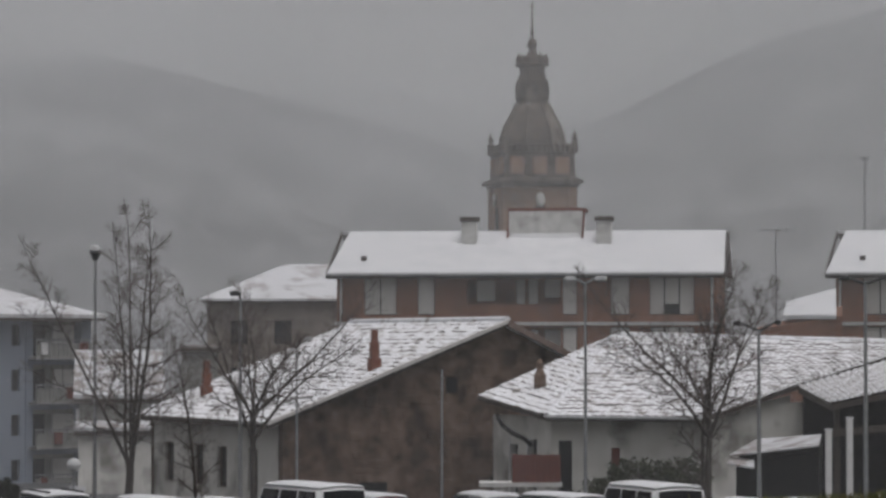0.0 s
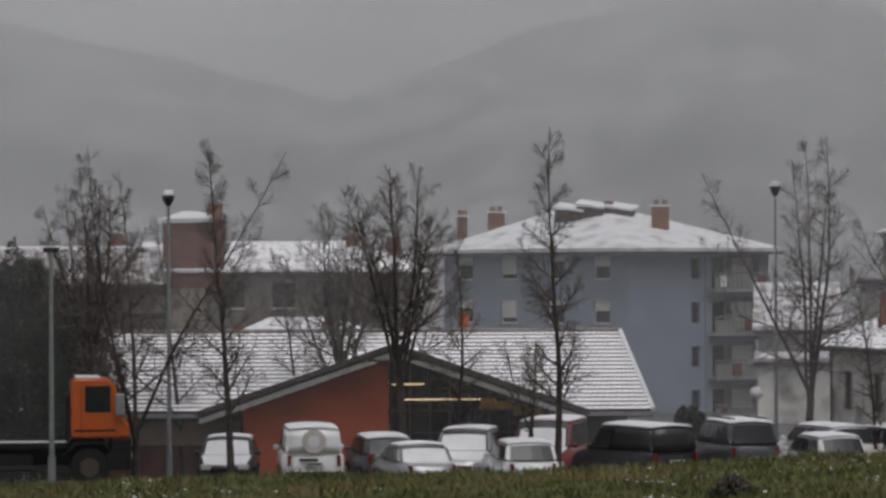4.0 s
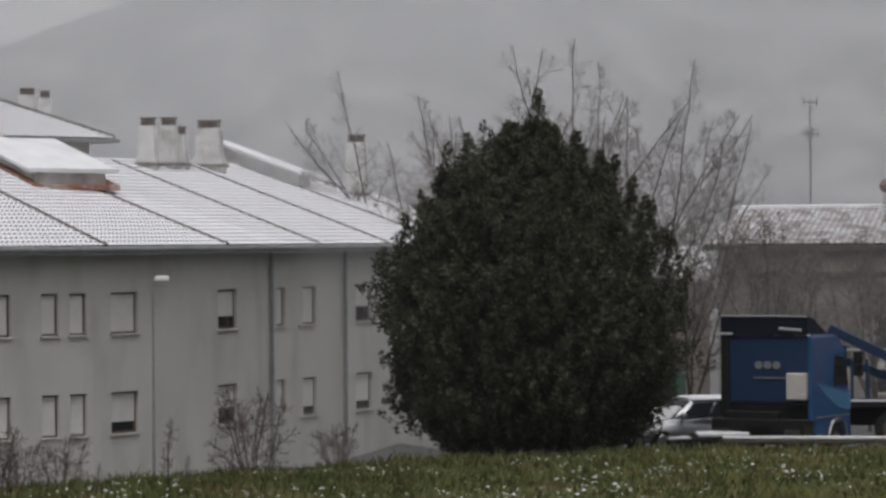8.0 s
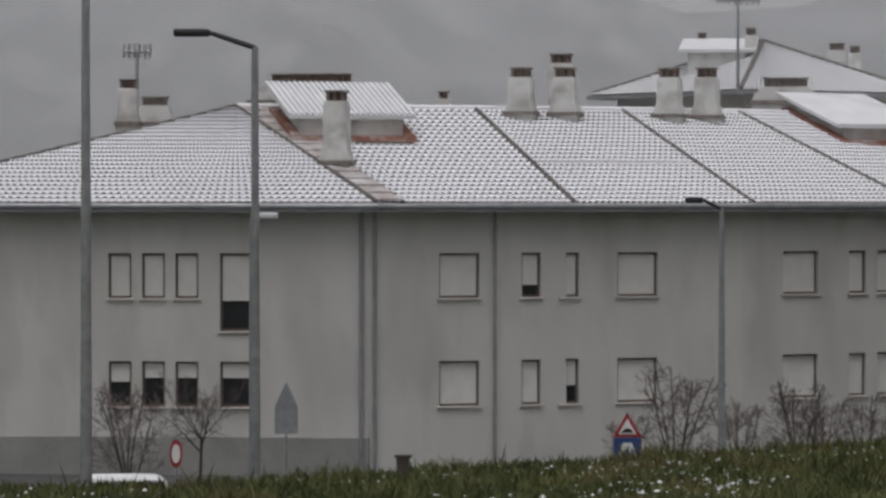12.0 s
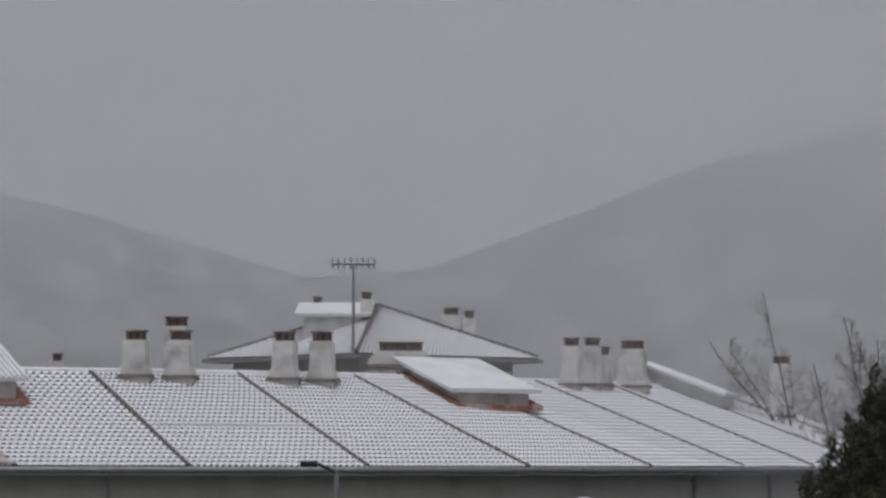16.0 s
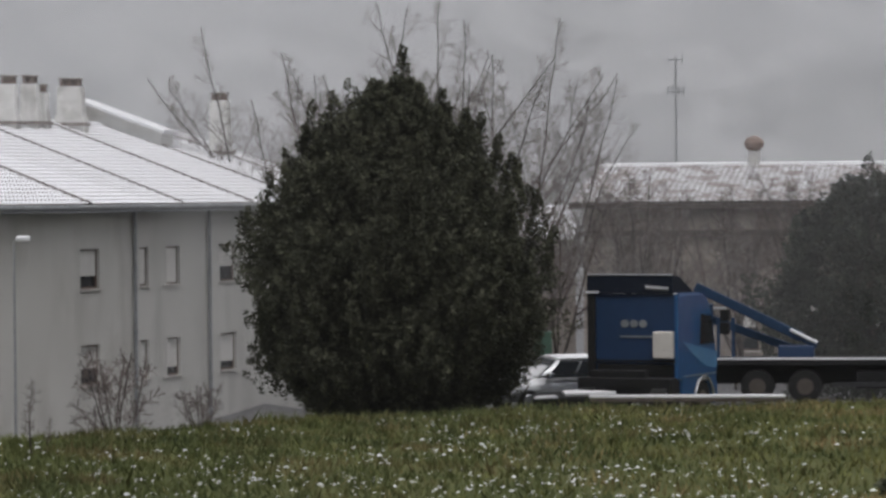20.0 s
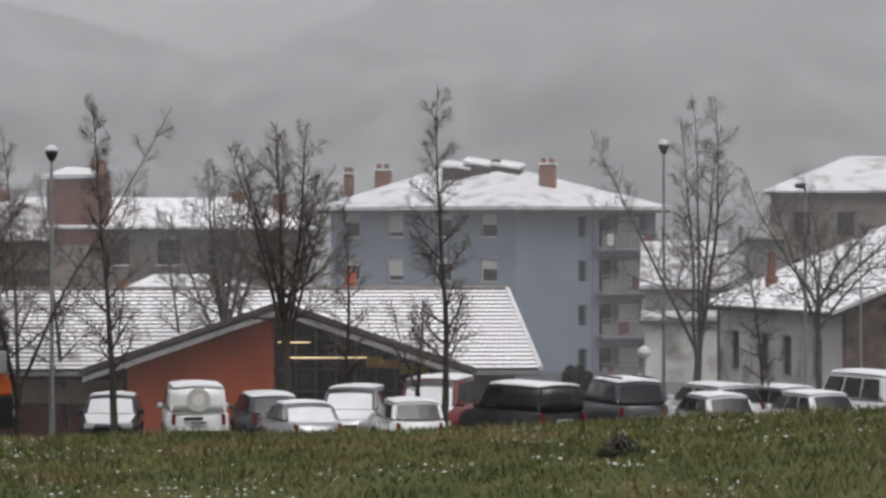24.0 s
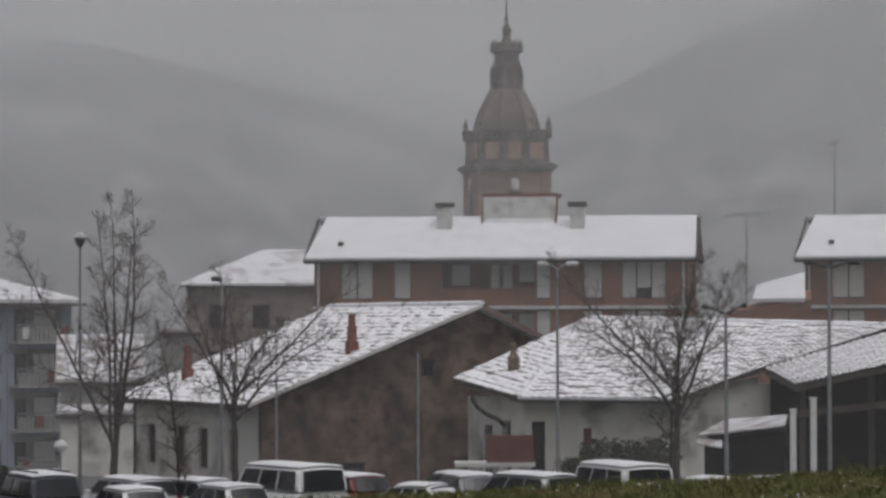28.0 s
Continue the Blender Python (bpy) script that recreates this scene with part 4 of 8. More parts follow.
def dormer(name_label, m, w, d, h, slope, corrugated=True, skirt=True):
    """A low white box dormer with a flat sloping lid of snow-covered sheet, set into bare clay tiles."""
    o = thing("roof_dormer", m, name_label, "dormer", "roof dormers")
    part("cheek", prism([(0, -.6), (d, -.6 if skirt else slope - .55), (d, h + slope), (0, h)], w, "x", -w / 2), M["concrete"], o, "white rendered sides")
    bm = bmesh.new()
    n = round(w / .13) if corrugated else 0
    for i in range(n):
        x0, x1 = -w / 2 - .35 + (w + .7) * i / n, -w / 2 - .35 + (w + .7) * (i + .62) / n
        vs = [(x0, -.18, h - .05), (x1, -.18, h - .05), (x1, d + .2, h + slope + .06), (x0, d + .2, h + slope + .06)]
        q = [bm.verts.new(Vector(v) + Vector((0, 0, .09))) for v in vs]
        r = [bm.verts.new(Vector(v)) for v in vs]
        bm.faces.new(q)
        for k in range(4):
            bm.faces.new((q[k], r[k], r[(k + 1) % 4], q[(k + 1) % 4]))
    bmesh.ops.recalc_face_normals(bm, faces=bm.faces)
    if not corrugated:
        box(bm, -w / 2 - .36, w / 2 + .36, -.2, -.14, h - .1, h + .02)
    part("lid_ribs", bm, M["snow"], o, "snow on ribbed sheet")
    part("lid", slab([(-w / 2 - .35, -.18, h - .02), (w / 2 + .35, -.18, h - .02), (w / 2 + .35, d + .2, h + slope + .09), (-w / 2 - .35, d + .2, h + slope + .09)], .1), M["snow"], o, "snowy lid")
    if not skirt:
        return o
    part("flashing", boxed(-w / 2 - .3, w / 2 + .3, -.32, -.02, -.14, .04), M["tile_bare"], o, "bare red clay tiles round the foot")
    for s in (-1, 1):
        part("flashing", slab([(s * w / 2, -.2, .06), (s * (w / 2 + .28), -.2, .06), (s * (w / 2 + .28), d, .06 + d * .38), (s * w / 2, d, .06 + d * .38)], .14), M["tile_bare"], o)
    return o


p = on_roof(-43.65, 94.6)
dormer("white dormer under a snowy ribbed lid", pose(p.x, p.y, p.z + .02, 0, 0, 60), 3.0, 2.2, .62, .85)
p = on_roof(-34.78, 103.6)
dormer("wide white dormer under a smooth snowy lid", pose(p.x, p.y, p.z + .02, 0, 0, 74), 2.75, 2.7, .5, .95, False)
far_d = next(110 + .25 * i for i in range(80) if on_roof(-30.85, 110 + .25 * i).z - EYE_Z > (110 + .25 * i) * .0162)
p = on_roof(-30.85, far_d)
dormer("narrow white dormer with snowy lid", pose(p.x, p.y, p.z, 0, 0, 108), 1.9, 2.9, .46, 1.1, False, False)


# ------------------------------------------------------------------ simple houses, in a local frame: x along the front, y away, z up
def hip_roof(parent, x0, x1, y0, y1, ze, zr, inset, mats, over=.5, tiles=None, thick=.14, label=""):
    """A hipped roof over a rectangle."""
    x0, x1, y0, y1 = x0 - over, x1 + over, y0 - over, y1 + over
    ym = (y0 + y1) / 2
    r0, r1 = (x0 + inset, ym, zr), (x1 - inset, ym, zr)
    fields = [[(x0, y0, ze), (x1, y0, ze), r1, r0], [(x1, y0, ze), (x1, y1, ze), r1], [(x1, y1, ze), (x0, y1, ze), r0, r1], [(x0, y1, ze), (x0, y0, ze), r0]]
    for f in fields:
        part("roof_slope", slab(f, thick), mats, parent, label)
    return r0, r1


def field(name, pts, thick, material, parent, label=""):
    """A roof field from world corners, under a thing whose origin is unturned."""
    o = parent.matrix_world.translation
    return part(name, slab([Vector(p) - o for p in pts], thick), material, parent, label)


def wall_between(parent, a, b, z0, z1, holes, material, thick=.3, label="", name="wall"):
    """A wall from a to b in plan with openings; a lies at its left as seen from outside."""
    a, b = Vector(a[:2]), Vector(b[:2])
    w = holed_wall(name, 0, (b - a).length, 0, z1 - z0, thick, [(h[0], h[1], h[2] - z0, h[3] - z0) for h in holes], material, None, label=label)
    w.parent = parent
    w.matrix_local = parent.matrix_world.inverted() @ wall_pose(a, b, z0)
    return w


# ------------------------------------------------------------------ the red-brick block with a snowy roof
def brick_block():
    o = thing("brick_apartment_block", at(.96, 190, -2.4, -6), "red-brick apartment block with pale bands, smooth snow roof", "apartment block", "brick blocks")
    half, ze, zr, dep = 10.53, 12.36, 14.82, 9.6
    cells = []   # x0, x1 of tall pale windows on each floor
    for x0, x1 in ((-9.0, -7.2), (-6.0, -5.05), (2.05, 2.85), (4.7, 5.75), (6.85, 9.3)):
        cells.append((x0, x1))
    recess = (-3.25, 1.95)
    holes, wins = [], []
    for f in range(4):
        zf = ze - 2.72 - 2.78 * f
        for x0, x1 in cells:
            holes.append((x0, x1, zf + .38, zf + 2.5))
            wins.append((x0, x1, zf + .38, zf + 2.5))
        holes.append((recess[0], recess[1], zf + .12, zf + 2.5))
    wall = holed_wall("front_wall", -half, half, 0, ze - .05, .35, holes, M["brick"], o, label="red brick front")
    for x0, x1, z0, z1 in wins:
        w = part("window", boxed(x0, x1, .2, .24, z0, z1), M["dark_glass"], wall)
        n = max(1, round((x1 - x0) / .9))
        for i in range(n):
            a, b = x0 + (x1 - x0) * i / n, x0 + (x1 - x0) * (i + 1) / n
            part("shutter", boxed(a + .04, b - .04, .12, .17, z0 + .05 + (.55 if x0 > 6 and i % 2 else 0), z1 - .05), M["blind"], w, "pale closed shutter")
        part("window_frame", boxed(x0 - .02, x1 + .02, .10, .2, z0 - .05, z0), M["band"], w)
    for f in range(4):
        zf = ze - 2.72 - 2.78 * f
        b = part("balcony", boxed(recess[0], recess[1], 1.5, 1.7, zf, zf + 2.6), M["brick"], o, "deep shaded balcony recess")
        part("parapet", boxed(recess[0], recess[1], -.02, .12, zf + .12, zf + .95), M["brick"], b)
        part("balcony_floor", boxed(recess[0], recess[1], .35, 1.5, zf - .1, zf + .1), M["band"], b)
        for x, w, h0 in ((-2.3, 1.0, 1.15), (-.35, .45, 1.0), (.35, .5, 1.0), (1.45, .9, 1.35)):
            part("balcony_screen", boxed(x - w / 2, x + w / 2, .9, .95, zf + h0, zf + 2.3), M["blind"], b, "pale screen")
        part("floor_band", boxed(-half - .1, half + .1, -.16, .0, zf - .2, zf - .02), M["band"], o, "pale concrete floor band")
    for s in (-1, 1):
        x = s * half if s < 0 else half - .35
        part("end_wall", prism([(.36, 0), (dep, 0), (dep, ze - .05), (dep / 2, zr - .25), (.36, ze - .05)], .35, "x", x), M["brick"], o, "brick gable end")
        part("corner_pipe", rod(bmesh.new(), (s * (half - .25), -.12, 0), (s * (half - .25), -.12, ze), .07), M["band"], o)
    part("back_wall", boxed(-half, half, dep, dep + .3, 0, ze - .05), M["brick"], o)
    over = .45
    part("roof_slope", slab([(-half - over, -over - .25, ze), (half + over, -over - .25, ze), (half + over - .15, dep / 2, zr), (-half - over + .45, dep / 2, zr)], .2), M["snow"], o, "smooth unbroken roof snow")
    part("roof_slope", slab([(-half - over, dep / 2, zr), (half + over, dep / 2, zr), (half + over, dep + over, ze), (-half - over, dep + over, ze)], .2), M["snow"], o)
    part("eaves_board", boxed(-half - over, half + over, -over - .2, .0, ze - .34, ze - .2), M["trim"], o, "dark eaves board")
    part("gutter", rod(bmesh.new(), (-half - over, -over - .3, ze - .12), (half + over, -over - .3, ze - .12), .08), M["gutter"], o)
    for s in (-1, 1):
        part("barge_board", slab([(s * (half + over), -over - .25, ze - .02), (s * (half + over + .07), -over - .25, ze - .02), (s * (half + over + .07), dep / 2, zr - .02), (s * (half + over), dep / 2, zr - .02)], .3), M["trim"], o)
    # roof house with a red frame
    for x0, x1, y, z0, z1 in ((-1.35, 2.75, 4.0, 14.0, 16.1),):
        d = part("roof_house", boxed(x0, x1, y, y + 2.6, z0 - 1, z1 - .2), M["concrete"], o, "white roof house")
        part("snow_panel", slab([(x0 + .1, y - .25, z0 + .25), (x1 - .1, y - .25, z0 + .25), (x1 - .25, y + .75, z1 - .25), (x0 + .25, y + .75, z1 - .25)], .25), M["snow"], d, "snow-covered glazed slope")
        part("roof_edge", boxed(x0 - .15, x1 + .15, y + .55, y + 2.8, z1 - .2, z1), M["wood"], d, "red-brown roof edge")
        for x in (x0 - .12, x1 + .02):
            part("side_edge", slab([(x, y - .3, z0 + .3), (x + .1, y - .3, z0 + .3), (x + .1, y + .8, z1 - .1), (x, y + .8, z1 - .1)], .45), M["wood"], d)
    for x in (-3.5, 4.1):
        c = part("chimney", boxed(x - .42, x + .42, 3.0, 3.8, 13.3, 15.25, .03), M["concrete"], o, "white roof chimney")
        part("cap", boxed(x - .52, x + .52, 2.9, 3.9, 15.3, 15.55), M["trim"], c, "dark chimney cap")
    part("vent", boxed(-9.3, -9.0, .8, 1.1, 12.8, 13.3), M["trim"], o)
    return o


block = brick_block()
copy_thing(block, at(9.25, 190, -2.4, -4))

# the low snowy wing between the two blocks
wing = thing("brick_wing", pose(*spot(5.5, 184, -2.4)), "low brick wing with a sloping snowy roof", "house")
a, b, c, d = (spot(5.22, 184, level(.45, 184)), spot(6.1, 182, level(.45, 182)), spot(6.1, 188, level(.90, 188)), spot(5.28, 188, level(.68, 188)))
field("roof_slope", [a, b, c, d], .2, M["snow"], wing, "snowy lean-to roof")
p0, p1 = spot(4.75, 183.5), spot(6.3, 181.5)
o3 = wing.matrix_world.translation
part("wall", slab([spot(4.8, 184.2, level(.22, 184)) - o3, spot(6.2, 182.2, level(.44, 182)) - o3, spot(6.2, 187, level(.6, 187)) - o3, spot(4.8, 187, level(.25, 187)) - o3], 8), M["brick"], wing)

# ------------------------------------------------------------------ church tower
tower = thing("church_tower", at(1.085, 300, -6, 12), "tall weathered sandstone church tower with a dark dome", "church tower")


def square_ring(bm, r, z0, z1):
    return box(bm, -r, r, -r, r, z0, z1, .05)


part("shaft", square_ring(bmesh.new(), 3.15, 0, 25.6), M["sandstone"], tower, "pale brown sandstone shaft")
for s, t in ((1, 1), (1, -1), (-1, 1), (-1, -1)):
    part("corner_pilaster", boxed(s * 2.85 - .45, s * 2.85 + .45, t * 2.85 - .45, t * 2.85 + .45, 0, 25.6, .05), M["sandstone"], tower)
for k in range(4):
    bm = boxed(-.75, .75, -3.2, -3.1, 20.6, 23.3)
    rod(bm, (0, -3.2, 23.3), (0, -3.1, 23.3), .75, None, 16)
    w = part("belfry_opening", bm, M["trim"], tower, "dark arched belfry opening")
    w.matrix_local = Matrix.Rotation(math.pi / 2 * k, 4, "Z")
    w2 = part("shield", spun([(.5, 0), (.6, .1), (.45, .22)], 14), M["plaster"], tower, "pale carved medallion")
    w2.matrix_local = Matrix.Rotation(math.pi / 2 * k, 4, "Z") @ Matrix.Translation((0, -3.28, 24.5)) @ Matrix.Rotation(math.pi / 2, 4, "X") @ Matrix.Diagonal((.7, 1, 1, 1))
for z, r, h in ((25.6, 3.45, .3), (25.9, 3.75, .35), (26.25, 3.5, .15)):
    part("cornice", square_ring(bmesh.new(), r, z, z + h), M["tower_roof"], tower)
part("terrace", prism([(-3.2, 26.4), (3.2, 26.4), (3.05, 28.5), (-3.05, 28.5)], 6.2, "y", -3.1), M["tower_roof"], tower, "square stone terrace")
part("terrace_edge", square_ring(bmesh.new(), 3.2, 28.5, 28.7), M["tower_roof"], tower)
part("drum", spun([(2.95, 28.6), (2.95, 29.2), (3.1, 29.3)], 8), M["tower_roof"], tower, "octagonal stone drum")
for k in range(4):
    turn = Matrix.Rotation(math.pi / 2 * k, 4, "Z")
    for x in (-2.0, 0, 2.0):
        q = part("terrace_panel", boxed(x - .6, x + .6, -3.24, -3.1, 26.75, 28.2, .03), M["sandstone"], tower, "weathered stone panel")
        q.matrix_local = turn
    q = part("handrail", boxed(-3.2, 3.2, -3.28, -3.04, 29.2, 29.36, .02), M["tower_roof"], tower)
    q.matrix_local = turn
    for j in range(11):
        bb = part("baluster", spun([(.09, 28.7), (.15, 28.9), (.08, 29.2)], 6), M["tower_roof"], tower)
        bb.matrix_local = turn @ Matrix.Translation((-2.6 + .52 * j, -3.16, 0))
    q = part("pinnacle", spun([(.3, 28.6), (.3, 29.45), (.4, 29.5), (.14, 29.65), (.27, 29.95), (.1, 30.2), (.04, 30.6)], 8), M["tower_roof"], tower, "stone pinnacle with ball")
    q.matrix_local = turn @ Matrix.Translation((3.1, -3.1, 0))
part("dome", spun([(2.88, 29.2), (2.84, 29.8), (2.62, 30.7), (2.3, 31.4), (1.95, 32.0), (1.62, 32.55), (1.42, 33.0), (1.48, 33.2)], 8), M["tower_roof"], tower, "dark stone dome")
for k in range(8):
    pts = [(2.9, 29.2), (2.85, 29.9), (2.5, 31.0), (1.9, 32.1), (1.45, 33.0)]
    bm = bmesh.new()
    for (r0, z0), (r1, z1) in zip(pts, pts[1:]):
        rod(bm, (0, -r0, z0), (0, -r1, z1), .13, .12, 6)
    q = part("dome_rib", bm, M["tower_roof"], tower)
    q.matrix_local = Matrix.Rotation(math.pi / 4 * k + math.pi / 8, 4, "Z")
part("lantern", spun([(1.35, 33.1), (1.5, 33.5), (1.52, 34.2), (1.42, 35.0), (1.22, 35.25), (1.12, 35.6), (1.12, 36.2), (1.5, 36.35), (1.56, 36.5), (1.15, 36.62), (1.05, 37.1), (.5, 37.3), (.32, 37.8)], 8), M["tower_roof"], tower, "small stone lantern")
for k in range(8):
    q = part("lantern_opening", boxed(-.28, .28, -1.47, -1.36, 33.7, 34.8), M["trim"], tower)
    q.matrix_local = Matrix.Rotation(math.pi / 4 * k, 4, "Z")
    q = part("lantern_pinnacle", spun([(.16, 36.5), (.24, 36.9), (.12, 37.1), (.05, 37.45)], 6), M["tower_roof"], tower)
    q.matrix_local = Matrix.Rotation(math.pi / 4 * k + .4, 4, "Z") @ Matrix.Translation((0, -1.25, 0))
part("ball", spun([(.12, 37.7), (.34, 37.95), (.44, 38.3), (.34, 38.6), (.1, 38.85)], 12), M["tower_roof"], tower)
part("spire", spun([(.12, 38.7), (.1, 39.1), (.24, 39.3), (.1, 39.5), (.07, 41.0)], 8), M["tower_roof"], tower)
bm = boxed(-.05, .05, -.05, .05, 40.9, 42.0)
box(bm, -.3, .3, -.05, .05, 41.5, 41.62)
part("cross", bm, M["tower_roof"], tower, "iron cross")

# ------------------------------------------------------------------ tan house behind the barn
tan = thing("tan_house", at(-2.35, 205, -2.6, 0), "tan rendered house with a hipped snowy roof", "house")
part("wall", boxed(-7.1, 7, 0, 12, 0, 11.2), M["tan_wall"], tan)
hip_roof(tan, -7.1, 7, 0, 12, 11.3, 13.5, 5.0, M["sleet"], .45, label="snowy hipped roof")
part("eaves_board", boxed(-7.5, 7.4, -.42, -.02, 11.08, 11.22), M["trim"], tan)
for x in (-5.2, -2.6):
    for z in (5.8, 8.6):
        part("window", boxed(x - .5, x + .5, -.03, .05, z, z + 1.4), M["dark_glass"], tan)

# ------------------------------------------------------------------ barn with a white front and a brown stone gable
UB, VB = Vector((.921, .389)), Vector((-.389, .921))
C = Vector((-6.81, 127.8))
barn = thing("barn", pose(C.x, C.y, -1.4, 0, 0, math.degrees(math.atan2(UB.y, UB.x))), "old barn, brown rubble gable, white side, snowy tile roof", "barn")
# local: x along the gable, y along the ridge
L, XA, XR, ZE, ZA, ZR = 16.0, 8.85, 11.4, 4.72, 8.3, 7.05
gable = part("gable_wall", prism([(0, -.5), (XR, -.5), (XR, ZR - .15), (XA, ZA - .18), (0, ZE - .15)], .5, "y", 0), M["brown_stone"], barn, "brown rubble stone gable")
side = holed_wall("side_wall", 0, L - .5, -.5, ZE - .2, .4, [(x, x + 1.1, 1.9, 3.5) for x in (1.9, 5.6, 8.5, 12.1)], M["plaster"], barn, label="dirty white plaster wall")
side.matrix_local = Matrix.Translation((0, L, 0)) @ Matrix.Rotation(-math.pi / 2, 4, "Z")
for x in (1.9, 5.6, 8.5, 12.1):
    window_unit(side, x, x + 1.1, 1.9, 3.5, 0, .0, blind=False)
part("base_band", boxed(-.04, 0, .5, L, -.4, .9), M["concrete"], barn)
part("side_wall", boxed(XR - .4, XR, .5, L, -.5, ZR - .2), M["brown_stone"], barn)
part("end_wall", prism([(0, -.5), (XR, -.5), (XR, ZR - .2), (XA, ZA - .2), (0, ZE - .2)], .4, "y", L - .4), M["brown_stone"], barn)
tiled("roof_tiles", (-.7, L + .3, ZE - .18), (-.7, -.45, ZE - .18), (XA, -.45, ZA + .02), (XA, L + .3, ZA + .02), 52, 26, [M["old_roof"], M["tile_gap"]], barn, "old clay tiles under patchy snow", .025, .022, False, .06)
part("roof_deck", slab([(-.7, L + .3, ZE - .24), (-.7, -.4, ZE - .24), (XA, -.4, ZA - .04), (XA, L + .3, ZA - .04)], .16), M["trim"], barn)
part("roof_slope", slab([(XA, L + .3, ZA), (XA, -.45, ZA), (XR + .6, -.45, ZR - .25), (XR + .6, L + .3, ZR - .25)], .18), [M["old_roof"]], barn)
part("verge_board", slab([(-.75, -.5, ZE - .12), (-.75, -.4, ZE - .12), (XA, -.4, ZA + .06), (XA, -.5, ZA + .06)], .14), M["fascia"], barn, "snowy roof verge")
part("verge_board", slab([(XA, -.5, ZA + .06), (XA, -.4, ZA + .06), (XR + .7, -.4, ZR - .22), (XR + .7, -.5, ZR - .22)], .26), M["clay"], barn, "dark red-brown verge tiles")
ridge_line([(XA, -.4, ZA + .06), (XA, L + .3, ZA + .06)], .13, M["old_roof"], barn)
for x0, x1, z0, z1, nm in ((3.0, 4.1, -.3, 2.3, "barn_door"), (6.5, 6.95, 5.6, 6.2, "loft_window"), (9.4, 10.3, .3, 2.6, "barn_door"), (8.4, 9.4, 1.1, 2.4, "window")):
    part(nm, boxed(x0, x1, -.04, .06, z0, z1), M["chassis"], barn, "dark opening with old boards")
    part("lintel", boxed(x0 - .08, x1 + .08, -.05, .04, z1, z1 + .1), M["brown_stone"], barn)
# loose stones that stand a little proud of the gable
rng = random.Random(3)
for i in range(110):
    x, z = rng.uniform(.3, XR - .4), rng.uniform(-.3, 7.6)
    if z > (ZE + (ZA - ZE) * x / XA if x < XA else ZA - (ZA - ZR) * (x - XA) / (XR - XA)) - .6:
        continue
    w, h = rng.uniform(.14, .34), rng.uniform(.1, .22)
    part("stone", boxed(x - w, x + w, -.008 - rng.uniform(0, .015), .1, z - h, z + h, .03), M["brown_stone"], gable)
for x, y, zt, h in ((4.2, 1.5, level(.21, 131) + 1.4, 1.75), (1.36, 12.9, level(-.30, 140.5) + 1.4, 1.35)):
    zb = ZE + (ZA - ZE) * x / XA
    c = part("chimney", boxed(x - .15, x + .15, y - .15, y + .15, zb - .4, zt - .45, .01), M["dark_brick"], barn, "slim dark red-brick chimney")
    part("chimney_foot", boxed(x - .21, x + .21, y - .21, y + .21, zb - .4, zb + .5, .01), M["dark_brick"], c)
    part("chimney_pot", boxed(x - .11, x + .11, y - .11, y + .11, zt - .45, zt, .01), M["dark_brick"], c)

# ------------------------------------------------------------------ white house with an old hipped roof and open shed
house = thing("white_house", pose(*spot(2.0, 124, -1.0)), "old white farmhouse with a hipped roof in patchy snow", "house")
H0 = house.matrix_world.translation
EZ = 3.55
w0, w1, w2 = spot(1.37, 124), spot(3.95, 124.2), spot(.42, 128.4)
rz0, rz1 = spot(2.45, 132, level(.12, 132)), spot(7.6, 134, level(-.01, 134))
z2 = lambda v, z: Vector((v.x, v.y, z))
oL, oW, oE = spot(.16, 127.6, 4.14), spot(1.30, 123.2, EZ - .05), spot(3.9, 123.3, EZ - .1)
oF = spot(5.43, 126.5, level(-.70, 126.5))


def house_tiles(a, b, c, d, n, m):
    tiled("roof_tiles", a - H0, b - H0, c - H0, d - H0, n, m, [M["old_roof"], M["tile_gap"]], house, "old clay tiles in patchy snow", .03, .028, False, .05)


house_tiles(oW, oE, rz1.lerp(rz0, .62), rz0, 18, 24)
house_tiles(oE, oF, rz1, rz1.lerp(rz0, .62), 22, 24)
house_tiles(oL, oW, rz0, rz0 + Vector((-.1, .1, 0)), 20, 20)
for f in ([oW, oE, rz1.lerp(rz0, .62), rz0], [oE, oF, rz1, rz1.lerp(rz0, .62)], [oL, oW, rz0]):
    field("roof_deck", [p - Vector((0, 0, .03)) for p in f], .15, M["trim"], house)
ridge_line([oW - H0, rz0 - H0], .12, M["old_roof"], house, "hip_tiles")
ridge_line([rz0 - H0, rz1 - H0], .14, M["old_roof"], house, "ridge_tiles", "ragged ridge of old tiles")
fr = wall_between(house, w0, w1, -1.4, EZ - .12, [(.25, .75, .2, 2.6), (2.15, 2.45, .55, 2.35)], M["plaster"], label="dirty white front wall")
part("gutter", rod(bmesh.new(), oW - H0 - Vector((0, .1, .05)), oE - H0 - Vector((0, .1, .05)), .07), M["gutter"], house)
part("window", boxed(.25, .75, .2, .26, 1.6, 4.0), M["dark_glass"], fr)
part("shutter", boxed(2.15, 2.45, .02, .1, 1.95, 3.75), M["wood"], fr, "narrow brown shutter")
sd = wall_between(house, w2, w0, -1.4, EZ - .12, [(1.5, 2.1, .6, 2.4), (3.0, 3.7, .2, 2.6)], M["plaster"], label="white side wall")
for x0, x1 in ((1.5, 2.1), (3.0, 3.7)):
    part("window", boxed(x0 - .05, x1 + .05, .22, .28, 1.55, 4.05), M["dark_glass"], sd)
    part("door_frame", boxed(x0 - .08, x0, -.04, .2, 1.5, 4.05), M["sign_white"], sd, "pale upright frame")
